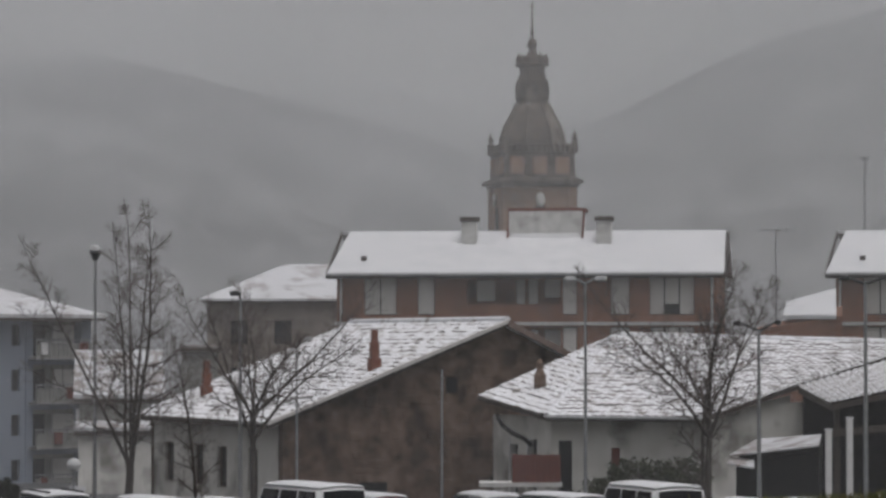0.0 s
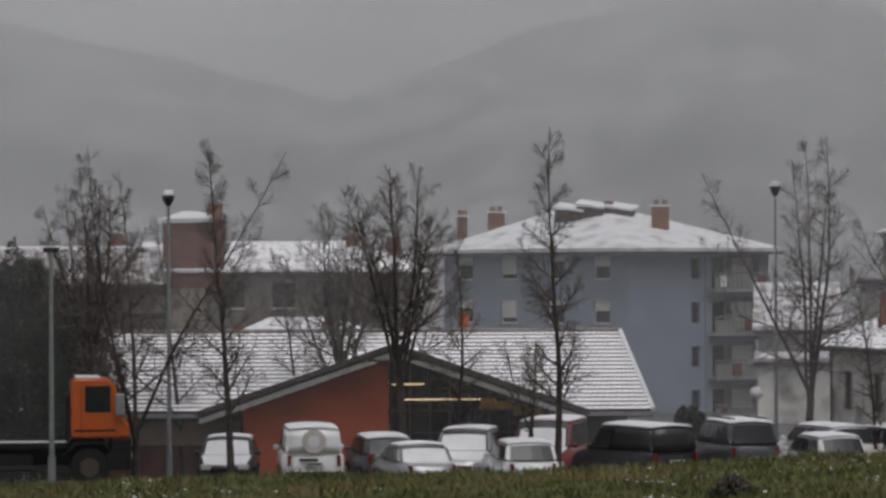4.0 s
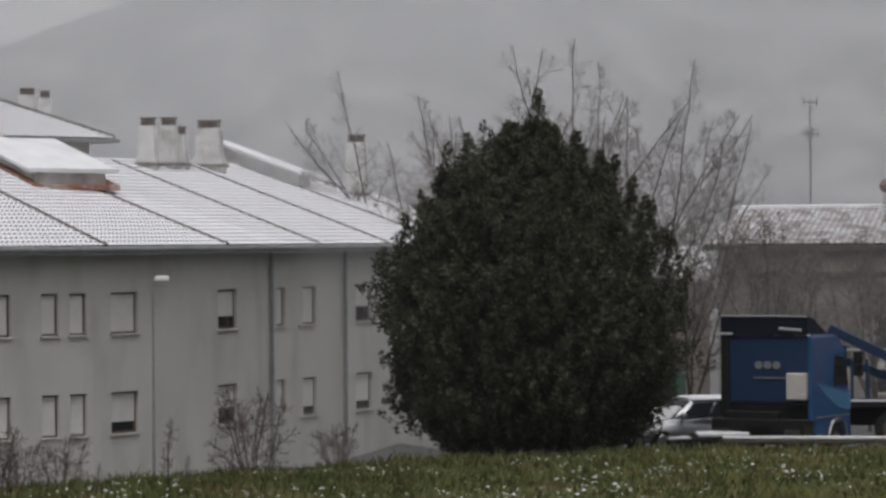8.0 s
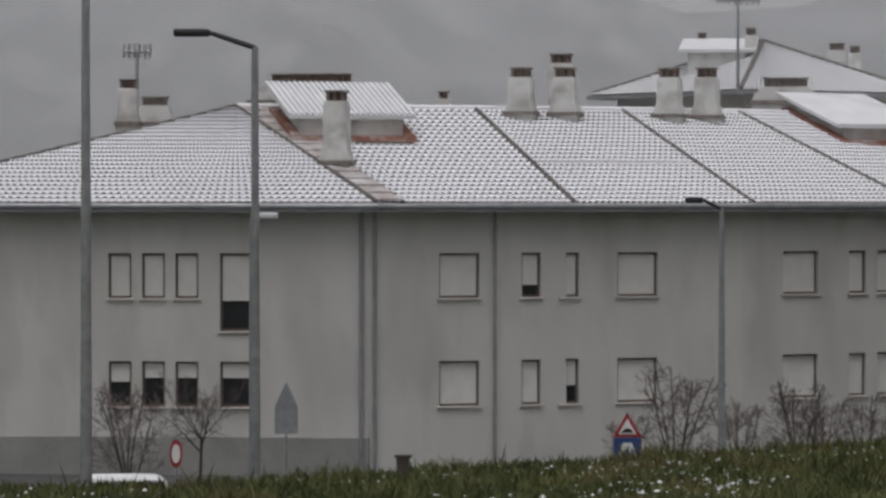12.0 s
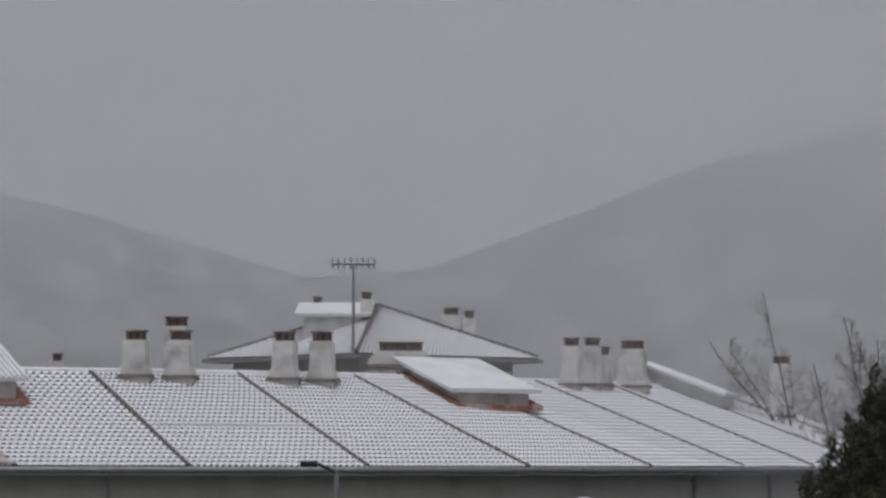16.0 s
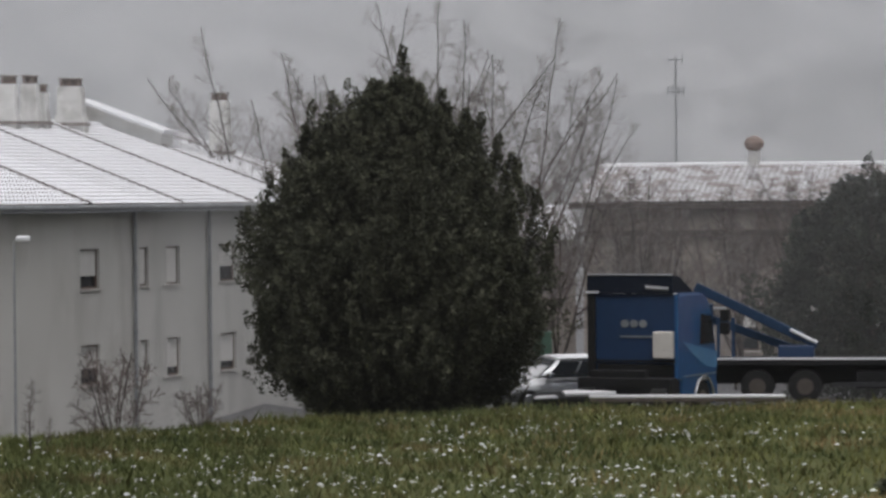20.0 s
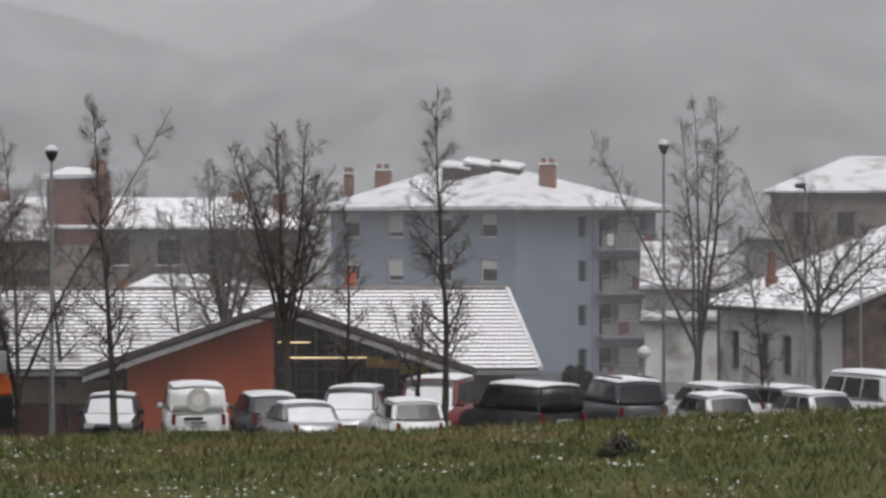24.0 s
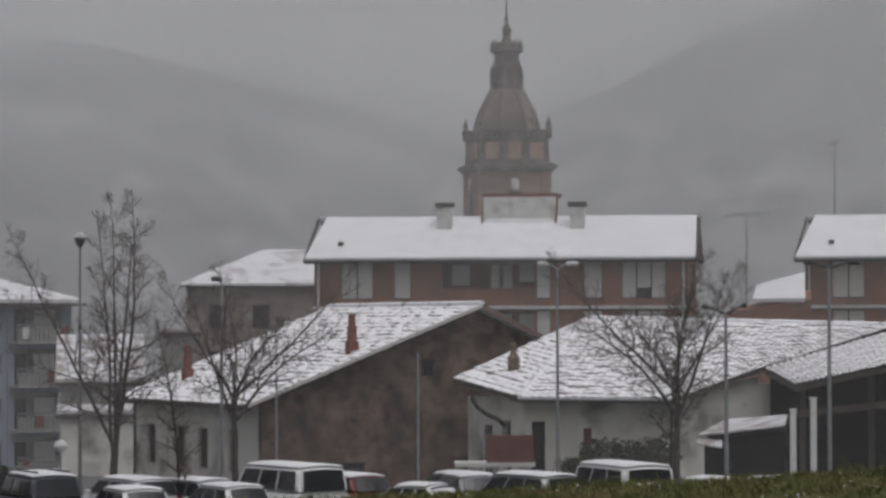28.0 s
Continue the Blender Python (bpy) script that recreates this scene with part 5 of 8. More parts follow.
f2 = wall_between(house, w1, spot(5.5, 127), -1.4, level(-1.0, 125), [], M["plaster"], label="stained white wall")
for f in ([spot(5.3, 127, level(-.86, 127)), spot(3.9, 124.3, EZ - .12), spot(3.9, 124.4, EZ - .1), spot(5.3, 127.2, level(-.86, 127))],):
    field("wall_top", f, 1.2, M["plaster"], house)
c = part("chimney", boxed(-.22, .22, -.22, .22, -.6, .75, .02), M["brown_stone"], house, "dark stone chimney")
c.matrix_local = Matrix.Translation(spot(1.19, 127.0, level(-.86, 127)) - H0)
part("chimney_pot", spun([(.2, .75), (.12, .95), (.15, 1.15), (.06, 1.3)], 8), M["brown_stone"], c)
bal = part("balcony", boxed(-.85, .85, -.56, .0, .04, .96, .02), M["trim"], house, "dark red wooden balcony front")
for i in range(8):
    part("balcony_board", boxed(-.85 + .214 * i, -.85 + .214 * i + .2, -.62, -.56, .0, 1.0 - .012 * (i % 3), .01), M["wood"], bal)
bal.matrix_local = Matrix.Translation(spot(1.12, 122.6, 1.18) - H0)
part("balcony_floor", boxed(-2.0, .9, -.7, 1.2, -.15, 0), M["band"], bal)
hose = [oW - H0 + Vector(v) for v in ((-1.75, .4, -.02), (-1.55, .0, -.35), (-1.2, -.15, -.62), (-.8, -.15, -.8), (-.55, -.1, -1.05))]
bm = bmesh.new()
for p, q in zip(hose, hose[1:]):
    rod(bm, p, q, .08, None, 8)
part("drain_hose", bm, M["chassis"], house, "black bent drain pipe under the eaves")

barn2 = thing("open_shed", pose(*spot(6.6, 126, -1.0)), "dark open timber shed under a ragged snowy roof", "shed")
S0 = barn2.matrix_world.translation
a, b, c, d = spot(5.95, 121.5, level(-1.0, 121.5)), spot(9.2, 119, level(-.30, 119)), spot(9.2, 127, level(.38, 127)), spot(5.43, 126.2, level(-.72, 126.2))
tiled("roof_tiles", a - S0, b - S0, c - S0, d - S0, 34, 16, [M["hall_snow"], M["hall_lip"]], barn2, "ragged tiles under snow", .05, .03, False, .05)
field("roof_deck", [p - Vector((0, 0, .05)) for p in (a, b, c, d)], .2, M["trim"], barn2)
# Black sheet paints in the deep shade inside the open shed.
part("back_wall", slab([spot(5.5, 126.6, level(-.8, 126)) - S0, spot(9.4, 126.6, level(.2, 126)) - S0, spot(9.4, 126.9, level(.2, 126)) - S0, spot(5.5, 126.9, level(-.8, 126)) - S0], 6.5), M["chassis"], barn2, "black sheet for the unlit inside")
for bb in (6.05, 7.2, 8.4):
    p = spot(bb, 121.8)
    part("post", boxed(p.x - .1 - S0.x, p.x + .1 - S0.x, p.y - .1 - S0.y, p.y + .1 - S0.y, -.5, level(-1.05 + (bb - 6) * .2, 121.5) - S0.z), M["trim"], barn2)
part("rail", slab([spot(5.9, 121.6, level(-1.45, 121)) - S0, spot(9.2, 119.4, level(-1.1, 119)) - S0, spot(9.2, 119.5, level(-1.1, 119)) - S0, spot(5.9, 121.7, level(-1.45, 121)) - S0], .25), M["trim"], barn2)

lean = thing("lean_to", pose(*spot(5.0, 119, -1.0)), "low lean-to with a thin snowy sheet roof", "shed")
L0 = lean.matrix_world.translation
field("roof_slope", [spot(4.28, 117.5, level(-1.85, 117.5)), spot(5.75, 116.5, level(-1.68, 116.5)), spot(5.8, 119.5, level(-1.50, 119.5)), spot(4.75, 120.5, level(-1.58, 120.5))], .05, M["thin_roof"], lean, "snowy sheet roof")
field("lower_sheet", [spot(4.25, 117.0, level(-1.98, 117)), spot(4.7, 116.6, level(-2.05, 116.6)), spot(4.7, 117.4, level(-1.92, 117.4)), spot(4.3, 117.6, level(-1.88, 117.6))], .05, M["thin_roof"], lean)
field("shed_body", [spot(4.4, 118, level(-1.95, 118)), spot(5.75, 117, level(-1.80, 117)), spot(5.8, 119, level(-1.6, 119)), spot(4.6, 120, level(-1.65, 120))], 3.2, M["chassis"], lean, "plain black block under the sheet roof")

# ------------------------------------------------------------------ blue apartment block
blue = thing("blue_apartment_block", pose(*spot(-8.66, 212, -3.2)), "blue-grey rendered apartment block with snowy hipped roof", "apartment block")
B0 = blue.matrix_world.translation
bl, bc, br = spot(-11.75, 222), spot(-8.62, 212), spot(-6.26, 219)
BE = level(.46, 213)
ln = (bc - bl).length
holes = []
for f in range(4):
    z = 5.9 - 2.8 * f
    for x in (ln * .12, ln * .36, ln * .62, ln * .86):
        holes.append((x - .65, x + .65, z, z + 1.45))
wl_ = wall_between(blue, bl, bc, -3.4, BE, holes, M["blue_wall"], label="pale blue-grey rendered wall")
for i, h in enumerate(holes):
    w = window_unit(wl_, h[0], h[1], h[2] + 3.4, h[3] + 3.4, 0, (.35, .8, .2, .45)[i % 4], "sign_white")
rn = (br - bc).length
holes = []
for f in range(4):
    z = 5.6 - 2.8 * f
    holes.append((rn * .58, rn * .93, z - .4, z + 1.9))
    holes.append((rn * .44, rn * .50, z + .3, z + 1.6))
wr_ = wall_between(blue, bc, br, -3.4, BE, holes, M["blue_wall"], label="blue-grey rendered wall with balconies")
for f in range(4):
    z = 5.6 - 2.8 * f + 3.4
    bk = part("balcony", boxed(rn * .55, rn * .96, -.9, 0, z - .55, z - .39), M["fascia_grey"], wr_, "grey concrete balcony")
    part("balcony_front", boxed(rn * .56, rn * .95, -.84, -.8, z - .39, z + .45), M["grey_wall"], bk, "grey balcony cladding")
    for q_ in range(4):
        xq = rn * (.58 + .09 * q_)
        part("hanging_wash", boxed(xq, xq + .5 + .2 * (q_ % 2), -.98, -.95, z - .25 + .1 * ((q_ + f) % 3), z + .5), M[("sign_white", "tan_wall", "grey_wall", "wood")[(q_ + f) % 4]], bk, "washing or cloth over the rail") if (q_ + f) % 3 == 0 else None
    for i in range(14):
        x = rn * .55 + (rn * .41) * i / 13
        part("baluster", boxed(x - .02, x + .02, -.9, -.86, z - .35, z + .65), M["galv"], bk)
    part("railing", boxed(rn * .55, rn * .96, -.92, -.85, z + .62, z + .7), M["galv"], bk)
    part("back_panel", boxed(rn * .58, rn * .93, .8, .9, z - .4, z + 1.9), M["grey_wall"], bk)
    part("balcony_door", boxed(rn * .62, rn * .72, .7, .8, z - .35, z + 1.6), M["dark_glass"], bk)
    part("screen", boxed(rn * .75, rn * .9, .3, .36, z + .2, z + 1.6), M["blind"], bk)
    part("window", boxed(rn * .44, rn * .50, .2, .26, z + .3, z + 1.6), M["dark_glass"], wr_)
    part("panel", boxed(rn * .535, rn * .58, -.12, 0, z - 1.0, z + 1.8), M["blue_wall"], wr_)
bk_ = bl + br - bc
bk_.z = 0
pk = spot(-9.0, 224, level(1.2, 224))
eb = [z2(bl + Vector((-1, -.3, 0)), BE + .05), z2(bc + Vector((0, -1, 0)), BE + .05), z2(br + Vector((1, -.2, 0)), BE + .05), z2(bk_ + Vector((0, 1, 0)), BE + .05)]
pk2 = spot(-9.6, 226, level(1.2, 226))
for f in ([eb[0], eb[1], pk, pk2], [eb[1], eb[2], pk], [eb[2], eb[3], pk2, pk], [eb[3], eb[0], pk2]):
    field("roof_slope", f, .22, M["sleet"], blue, "snowy hipped roof")
    field("eaves_board", [Vector(p) - Vector((0, 0, .24)) for p in f[:2]] + [Vector(f[1]) * .998 - Vector((0, 0, .24)), Vector(f[0]) * .998 - Vector((0, 0, .24))], .15, M["trim"], blue)
part("rear_walls", slab([z2(br, BE) - B0, z2(bk_, BE) - B0, z2(bl, BE) - B0, z2(bl, BE) - B0 + Vector((.5, .5, 0)), z2(bk_, BE) - B0 + Vector((0, -.6, 0)), z2(br, BE) - B0 + Vector((-.4, .2, 0))], 11.5), M["blue_wall"], blue)
for b_, d_, e0, e1, w, mt in ((-11.44, 226, .62, 1.10, .55, "brick"), (-8.08, 219, .70, 1.26, 1.05, "brick"), (-10.86, 226, .8, 1.16, 1.0, "brick"), (-8.95, 222, .85, 1.24, .6, "brick")):
    z0, z1 = level(e0, d_), level(e1, d_)
    c = part("chimney", boxed(-w / 2, w / 2, -.4, .4, z0 - 1, z1 - .35, .02), M[mt], blue, "red-brick chimney")
    c.matrix_local = Matrix.Translation(spot(b_, d_, 0) - B0)
    part("chimney_cap", boxed(-w / 2 - .08, w / 2 + .08, -.48, .48, z1 - .35, z1 - .22), M["snow"], c)
    for x in (-w / 4, w / 4):
        part("chimney_pot", boxed(x - .14, x + .14, -.15, .15, z1 - .22, z1 + .1), M[mt], c)
for b_, e_ in ((-9.25, 1.3), (-8.75, 1.26), (-9.6, 1.25)):
    v = part("roof_light", slab([(-1.0, -.8, -.25), (.9, -.8, -.55), (1.1, .8, -.25), (-.8, .8, .05)], .12), M["snow"], blue, "small snowy roof lid on dark frame")
    v.matrix_local = Matrix.Translation(spot(b_, 222, level(e_, 222)) - B0)
    part("lid_frame", boxed(-.9, .9, -.7, .7, -1.3, -.5), M["trim"], v)

# low white houses with snowy roofs between the blocks
low = thing("low_house", at(-5.45, 185, -3, 0), "low white house with two snowy roofs", "house")
part("wall", boxed(-3.2, 2.6, .5, 8, 0, 6.2), M["grey_wall"], low)
for z0, z1, x0, x1, y in ((6.3, 8.7, -3.5, 1.4, 0.1), (4.6, 5.5, -3.4, 2.8, -1.4)):
    part("roof_slope", slab([(x0, y, z0), (x1, y, z0), (x1 - .1, y + 5, z1), (x0, y + 5, z1)], .2), M["thin_roof"], low, "snowy roof")
    part("eaves_board", boxed(x0, x1, y + .02, y + .12, z0 - .45, z0 - .2), M["trim"], low)
part("extension", boxed(-3.2, 2.6, -1.1, .5, 0, 4.4), M["plaster"], low)
part("ledge", boxed(-3.6, -2.8, -1.6, -.9, 1.2, 1.5), M["snow"], low)
dark = thing("grey_house", at(-4.35, 160, -2, 0), "tall grey rendered house end wall", "house")
part("wall", boxed(-1.1, .6, 0, 8, 0, 7.7), M["grey_wall"], dark)
part("roof_slope", slab([(-1.2, -.2, 7.85), (.7, -.2, 7.85), (.7, 8, 7.95), (-1.2, 8, 7.95)], .2), M["trim"], dark)

# ------------------------------------------------------------------ orange gabled hall
hall = thing("orange_hall", at(-12.61, 107, -.8, 0), "low orange-red hall with glazed gable and snowy tiled roof", "hall")
# local frame: x right, y away; scale from the bearings at 107 m
gx = lambda b: 107 * math.tan(radians(b + 12.61))
ZB = .8
zl = lambda e, d=107: level(e, d) + ZB
zap, zfo = zl(-1.20), zl(-2.33)
xl, xr, xw0, xw1 = gx(-15.91), gx(-9.35), gx(-15.18), gx(-12.71)
slope_l = (zap - zfo) / (0 - xl)
slope_r = (zap - zfo) / xr
under = lambda x: (zap + slope_l * x if x < 0 else zap - slope_r * x) - .32
part("gable_wall", prism([(xw0, -.4), (xw1, -.4), (xw1, under(xw1)), (xw0, under(xw0))], .3, "y", 0), M["orange"], hall, "plain orange-red gable wall")
part("side_wall", prism([(xw0 - .02, -.4), (xw0 + .28, -.4), (xw0 + .28, under(xw0) - .05), (xw0 - .02, under(xw0) - .05)], 8, "y", .3), M["orange"], hall)
glass = part("glazed_gable", prism([(xw1 + .02, .9), (gx(-9.6), .9), (gx(-9.6), under(gx(-9.6))), (.2, under(.2)), (xw1 + .02, under(xw1))], .04, "y", .9), M["dark_glass"], hall, "dark glazed gable")
glass.visible_shadow = False
n = 9
for i in range(n + 1):
    x = xw1 + .06 + (gx(-9.6) - xw1 - .1) * i / n
    part("mullion", boxed(x - .035, x + .035, .78, .9, .9, max(1.0, under(x) - .02)), M["trim"], glass)
for z in (1.9, 2.6):
    xe = gx(-9.6) if z < 2 else min(gx(-9.6), (zap - .35 - z) / slope_r)
    part("transom", boxed(xw1, xe, .80, .88, z - .03, z + .03), M["trim"], glass)
part("plinth", boxed(xw1, gx(-9.5), .6, .95, -.4, .9), M["grey_wall"], hall)
part("inner_wall", boxed(xw1, gx(-9.4), 4.6, 4.75, -.4, 3.4), M["tan_wall"], hall)
for x0, x1, z in ((gx(-12.65), gx(-12.1), 3.46), (gx(-12.45), gx(-11.0), 2.97), (gx(-11.0), gx(-10.6), 2.86)):
    part("strip_light", boxed(x0, x1, .70, .76, z - .014, z + .014), M["warm_lamp"], hall, "warm strip light behind the glass")
for i, (x, z, w) in enumerate(((gx(-11.0), 3.0, .5), (gx(-10.72), 2.9, .5), (gx(-10.45), 2.8, .45), (gx(-10.2), 2.68, .4))):
    part("hanging_banner", boxed(x - w / 2, x + w / 2, .66, .72, z - .35 + .08 * (i % 2), z, .02), M["yellow"], hall, "yellow hanging thing behind the glass")
# roof: the long back slope and the gable slopes running into it
zr, ze2 = zl(-.955, 115), zl(-2.30, 109)
xa, xb = gx(-17.9), gx(-8.75) * 115 / 107
xe = gx(-8.2) * 109 / 107
for nm, q, cols, rows in (("roof_tiles", [(gx(-18.2), 2, ze2), (xl + .3, 2, ze2), (xl + 4.6, 8.5, zr), (xa, 8.5, zr)], 22, 20), ("roof_tiles", [(xl + .3, 2, ze2), (xr - .2, 2, ze2), (xb, 8.5, zr), (xl + 4.6, 8.5, zr)], 48, 20), ("roof_tiles", [(xr - .2, 2, ze2), (xe, 2, ze2), (xb, 8.5, zr), (xb - .05, 8.5, zr)], 10, 20)):
    tiled(nm, *q, cols, rows, [M["hall_snow"], M["hall_lip"]], hall, "snowy clay tiles in courses", .02, .07)
part("roof_deck", slab([(gx(-18.2), 2, ze2 - .04), (xe, 2, ze2 - .04), (xb, 8.5, zr - .05), (xa, 8.5, zr - .05)], .15), M["trim"], hall)
part("roof_back", slab([(xa, 8.5, zr), (xb, 8.5, zr), (xb - .6, 15, ze2), (xa, 15, ze2)], .15), M["snow"], hall)
ridge_line([(xa, 8.5, zr + .05), (xb, 8.5, zr + .05)], .10, M["tile_edge"], hall)
ridge_line([(xe, 2, ze2 + .05), (xb, 8.5, zr + .05)], .09, M["snow"], hall, "hip_tiles")
for s, x in ((-1, xl), (1, xr)):
    tiled("roof_tiles", (x, -.65, zfo), (x, 7.5, zfo), (0, 7.5, zap), (0, -.65, zap), 26, 22, [M["hall_snow"], M["hall_lip"]], hall, "snowy tiles of the gable roof", .04, .05)
    part("gable_deck", slab([(x, -.6, zfo - .03), (x, 7.5, zfo - .03), (0, 7.5, zap - .03), (0, -.6, zap - .03)], .16), M["trim"], hall)
    part("barge_board", slab([(x + .1 * s, -.78, zfo + .13), (0, -.78, zap + .15), (0, -.62, zap + .15), (x + .1 * s, -.62, zfo + .13)], .17), M["trim"], hall, "dark brown barge board")
    part("soffit", slab([(x, -.68, zfo - .11), (0, -.68, zap - .11), (0, -.60, zap - .11), (x, -.60, zfo - .11)], .17), M["fascia"], hall, "pale grey soffit")
part("gutter", boxed(gx(-18.2), xl + .4, 1.85, 2.0, ze2 - .16, ze2 - .02), M["gutter"], hall)
part("gutter", boxed(xr - .4, xe, 1.85, 2.0, ze2 - .16, ze2 - .02), M["gutter"], hall)
part("front_wall", boxed(gx(-18.0), xw0, 2.7, 3.0, -.4, ze2 - .15), M["wood"], hall, "dark red boarded wall")
part("boarded_window", boxed(gx(-17.25), gx(-15.3), 2.6, 2.7, 1.45, 2.2), M["sand_board"], hall, "sandy boarded window")
part("front_wall", boxed(gx(-9.5), xe - .8, 2.7, 3.0, -.4, ze2 - .15), M["tan_wall"], hall)
part("end_wall", boxed(xe - 1.1, xe - .8, 3, 14, -.4, ze2 - .1), M["tan_wall"], hall)

# roofs just behind the hall
behind = thing("small_house", at(-14.2, 128, -1.2, 0), "small house with snowy roof and orange clay chimneys", "house")
part("wall", boxed(-3.4, 3.6, 0, 7, 0, 4.6), M["tan_wall"], behind)
hip_roof(behind, -3.4, 3.6, 0, 7, 4.6, 5.75, 2.6, M["snow"], .4, label="snowy hipped roof")
for x, y, h in ((1.2, 2.2, .95), (-2.4, 2.6, .6)):
    part("chimney", boxed(x - .24, x + .24, y - .24, y + .24, 4.6, 4.9 + h, .02), M["brick"], behind, "orange clay chimney")
tall = thing("clay_chimney", at(-11.42, 126, -1.2, 0), "orange clay chimney beyond the hall roof", "chimney")
part("shaft", boxed(-.2, .2, -.2, .2, 0, 5.9, .02), M["orange"], tall)
part("cap", boxed(-.25, .25, -.25, .25, 5.9, 6.0, .02), M["brick"], tall)

# ------------------------------------------------------------------ long house and brick-topped house behind the trucks
longh = thing("long_house", at(-19.9, 146, -1.6, 0), "long beige house with a low roof in thin snow", "house")
x0, x1 = 146 * math.tan(radians(-3.95)), 146 * math.tan(radians(3.45))
ze = level(-.12, 146) + 1.6
zr = level(.49, 151) + 1.6
wins = [(x0 + 1.3 + 2.6 * i, x0 + 2.3 + 2.6 * i, 1.0, 3.0) for i in range(8)]
lw = holed_wall("front_wall", x0, x1, 0, ze - .15, .3, wins, M["tan_wall"], longh, label="pale beige rendered wall")
for h in wins:
    window_unit(lw, *h, 0, .5)
part("band", boxed(x0 - .2, x1, -.25, 0, ze - 1.45, ze - 1.2), M["trim"], longh, "dark ledge under the eaves wall")
part("side_wall", boxed(x0, x0 + .3, .3, 10, 0, ze - .15), M["tan_wall"], longh)
part("side_wall", boxed(x1 - .3, x1, .3, 10, 0, ze - .15), M["tan_wall"], longh)
tiled("roof_tiles", (x0 - .6, -.5, ze), (x1, -.5, ze), (x1, 5, zr), (x0 + .4, 5, zr), 70, 16, [M["thin_roof"], M["tile_edge"]], longh, "roof tiles under thin patchy snow", .05, .04)
part("roof_deck", slab([(x0 - .6, -.5, ze - .05), (x1, -.5, ze - .05), (x1, 5, zr - .05), (x0 + .4, 5, zr - .05)], .2), M["trim"], longh)
part("roof_back", slab([(x0 + .4, 5, zr), (x1, 5, zr), (x1, 10.5, ze), (x0 - .6, 10.5, ze)], .2), M["thin_roof"], longh)
ridge_line([(x0 + .4, 5, zr + .04), (x1, 5, zr + .04)], .12, M["snow"], longh)
bc_ = thing("ball_chimney", pose(*spot(-20.97, 151, level(.45, 151))), "round-headed chimney on the long roof", "chimney")
part("shaft", boxed(-.22, .22, -.22, .22, -.6, .75, .02), M["concrete"], bc_)
part("ball", spun([(.15, .7), (.4, .9), (.45, 1.1), (.35, 1.3), (.1, 1.42)], 12), M["clay"], bc_, "dark ball-shaped clay head")
lo2 = thing("low_house", at(-24.6, 150, -1.6, 0), "low house with a snowy roof beside the long house", "house")
part("wall", boxed(-2.4, 1.6, 0, 6, 0, 6.0), M["tan_wall"], lo2)
part("roof_slope", slab([(-2.6, -.4, 6.0), (1.7, -.4, 6.0), (1.5, 4, 7.3), (-2.4, 4, 7.3)], .2), M["snow"], lo2)

third = thing("brick_topped_house", at(-14.5, 168, -2, 0), "grey house with a brick stair tower and snowy roof", "house")
x0, x1 = 168 * math.tan(radians(-3.4)), 168 * math.tan(radians(2.3))
ze = level(.14, 168) + 2
part("wall", boxed(x0, x1, 0, 10, 0, ze - .1), M["brown_grey"], third)
part("upper_wall", boxed(x0 + 1, x1, -.08, 0, 2.5, ze - 1.5), M["brown_grey"], third)
for i in range(6):
    xx = x0 + 2 + 2.5 * i
    w = part("window", boxed(xx, xx + 1.1, -.12, 0, ze - 1.9, ze - .7), M["dark_glass"], third)
    part("window_sill", boxed(xx - .1, xx + 1.2, -.2, 0, ze - 2.0, ze - 1.9), M["sill"], w)
hip_roof(third, x0, x1, 0, 10, ze, level(.62, 173) + 2, 3.5, M["old_roof"], .5, label="snowy hipped roof")
bx0, bx1 = 168 * math.tan(radians(-2.02)), 168 * math.tan(radians(-.98))
zt = level(1.0, 168) + 2
st = part("stair_tower", boxed(bx0, bx1, -.3, 4, ze - 1, zt), M["dark_brick"], third, "red-brick stair tower")
part("tower_roof", slab([(bx0 - .2, -.5, zt - .02), (bx1 - .5, -.5, zt + .04), (bx1 - .9, 2, zt + .42), (bx0 + .9, 2, zt + .42)], .2), M["snow"], st)
part("tower_chimney", boxed(bx1 - .9, bx1 - .1, .6, 1.3, zt - .2, level(1.25, 168) + 2, .02), M["brick"], st)
for x, e in ((3.6, .72), (5.7, .68), (-8.4, .75)):
    part("chimney", boxed(x - .35, x + .35, 4, 4.7, ze, level(e, 172) + 2), M["brick"], third, "brick chimney")

# hipped house behind the curved one
rear = thing("rear_apartment_house", at(-37.1, 124, -1.3, 40), "grey-white house behind with a hipped snowy tiled roof", "apartment house")
ze, za = level(1.78, 126) + 1.3, level(2.55, 133) + 1.3
part("wall", boxed(.7, 8.4, .7, 8.2, 0, ze), M["stucco"], rear)
R = [(0, 0, ze), (9.1, 0, ze), (9.1, 8.9, ze), (0, 8.9, ze)]
ap = (4.7, 4.3, za)
for i in range(4):
    a, b = R[i], R[(i + 1) % 4]
    tiled("roof_tiles", a, b, ap, (ap[0] - .02, ap[1], ap[2]), 44, 20, tile_mats, rear, "snowy clay tiles", .05, .06, True)
    part("roof_deck", slab([a, b, ap], .15), M["tile_edge"], rear)
    ridge_line([Vector(a) + Vector((0, 0, .08)), Vector(ap) + Vector((0, 0, .08))], .09, M["fold_dark"], rear, "hip_tiles")
part("gutter", boxed(-.1, 9.2, -.16, -.02, ze - .15, ze), M["gutter"], rear)
part("gutter", boxed(-.16, -.02, -.02, 9.0, ze - .15, ze), M["gutter"], rear)
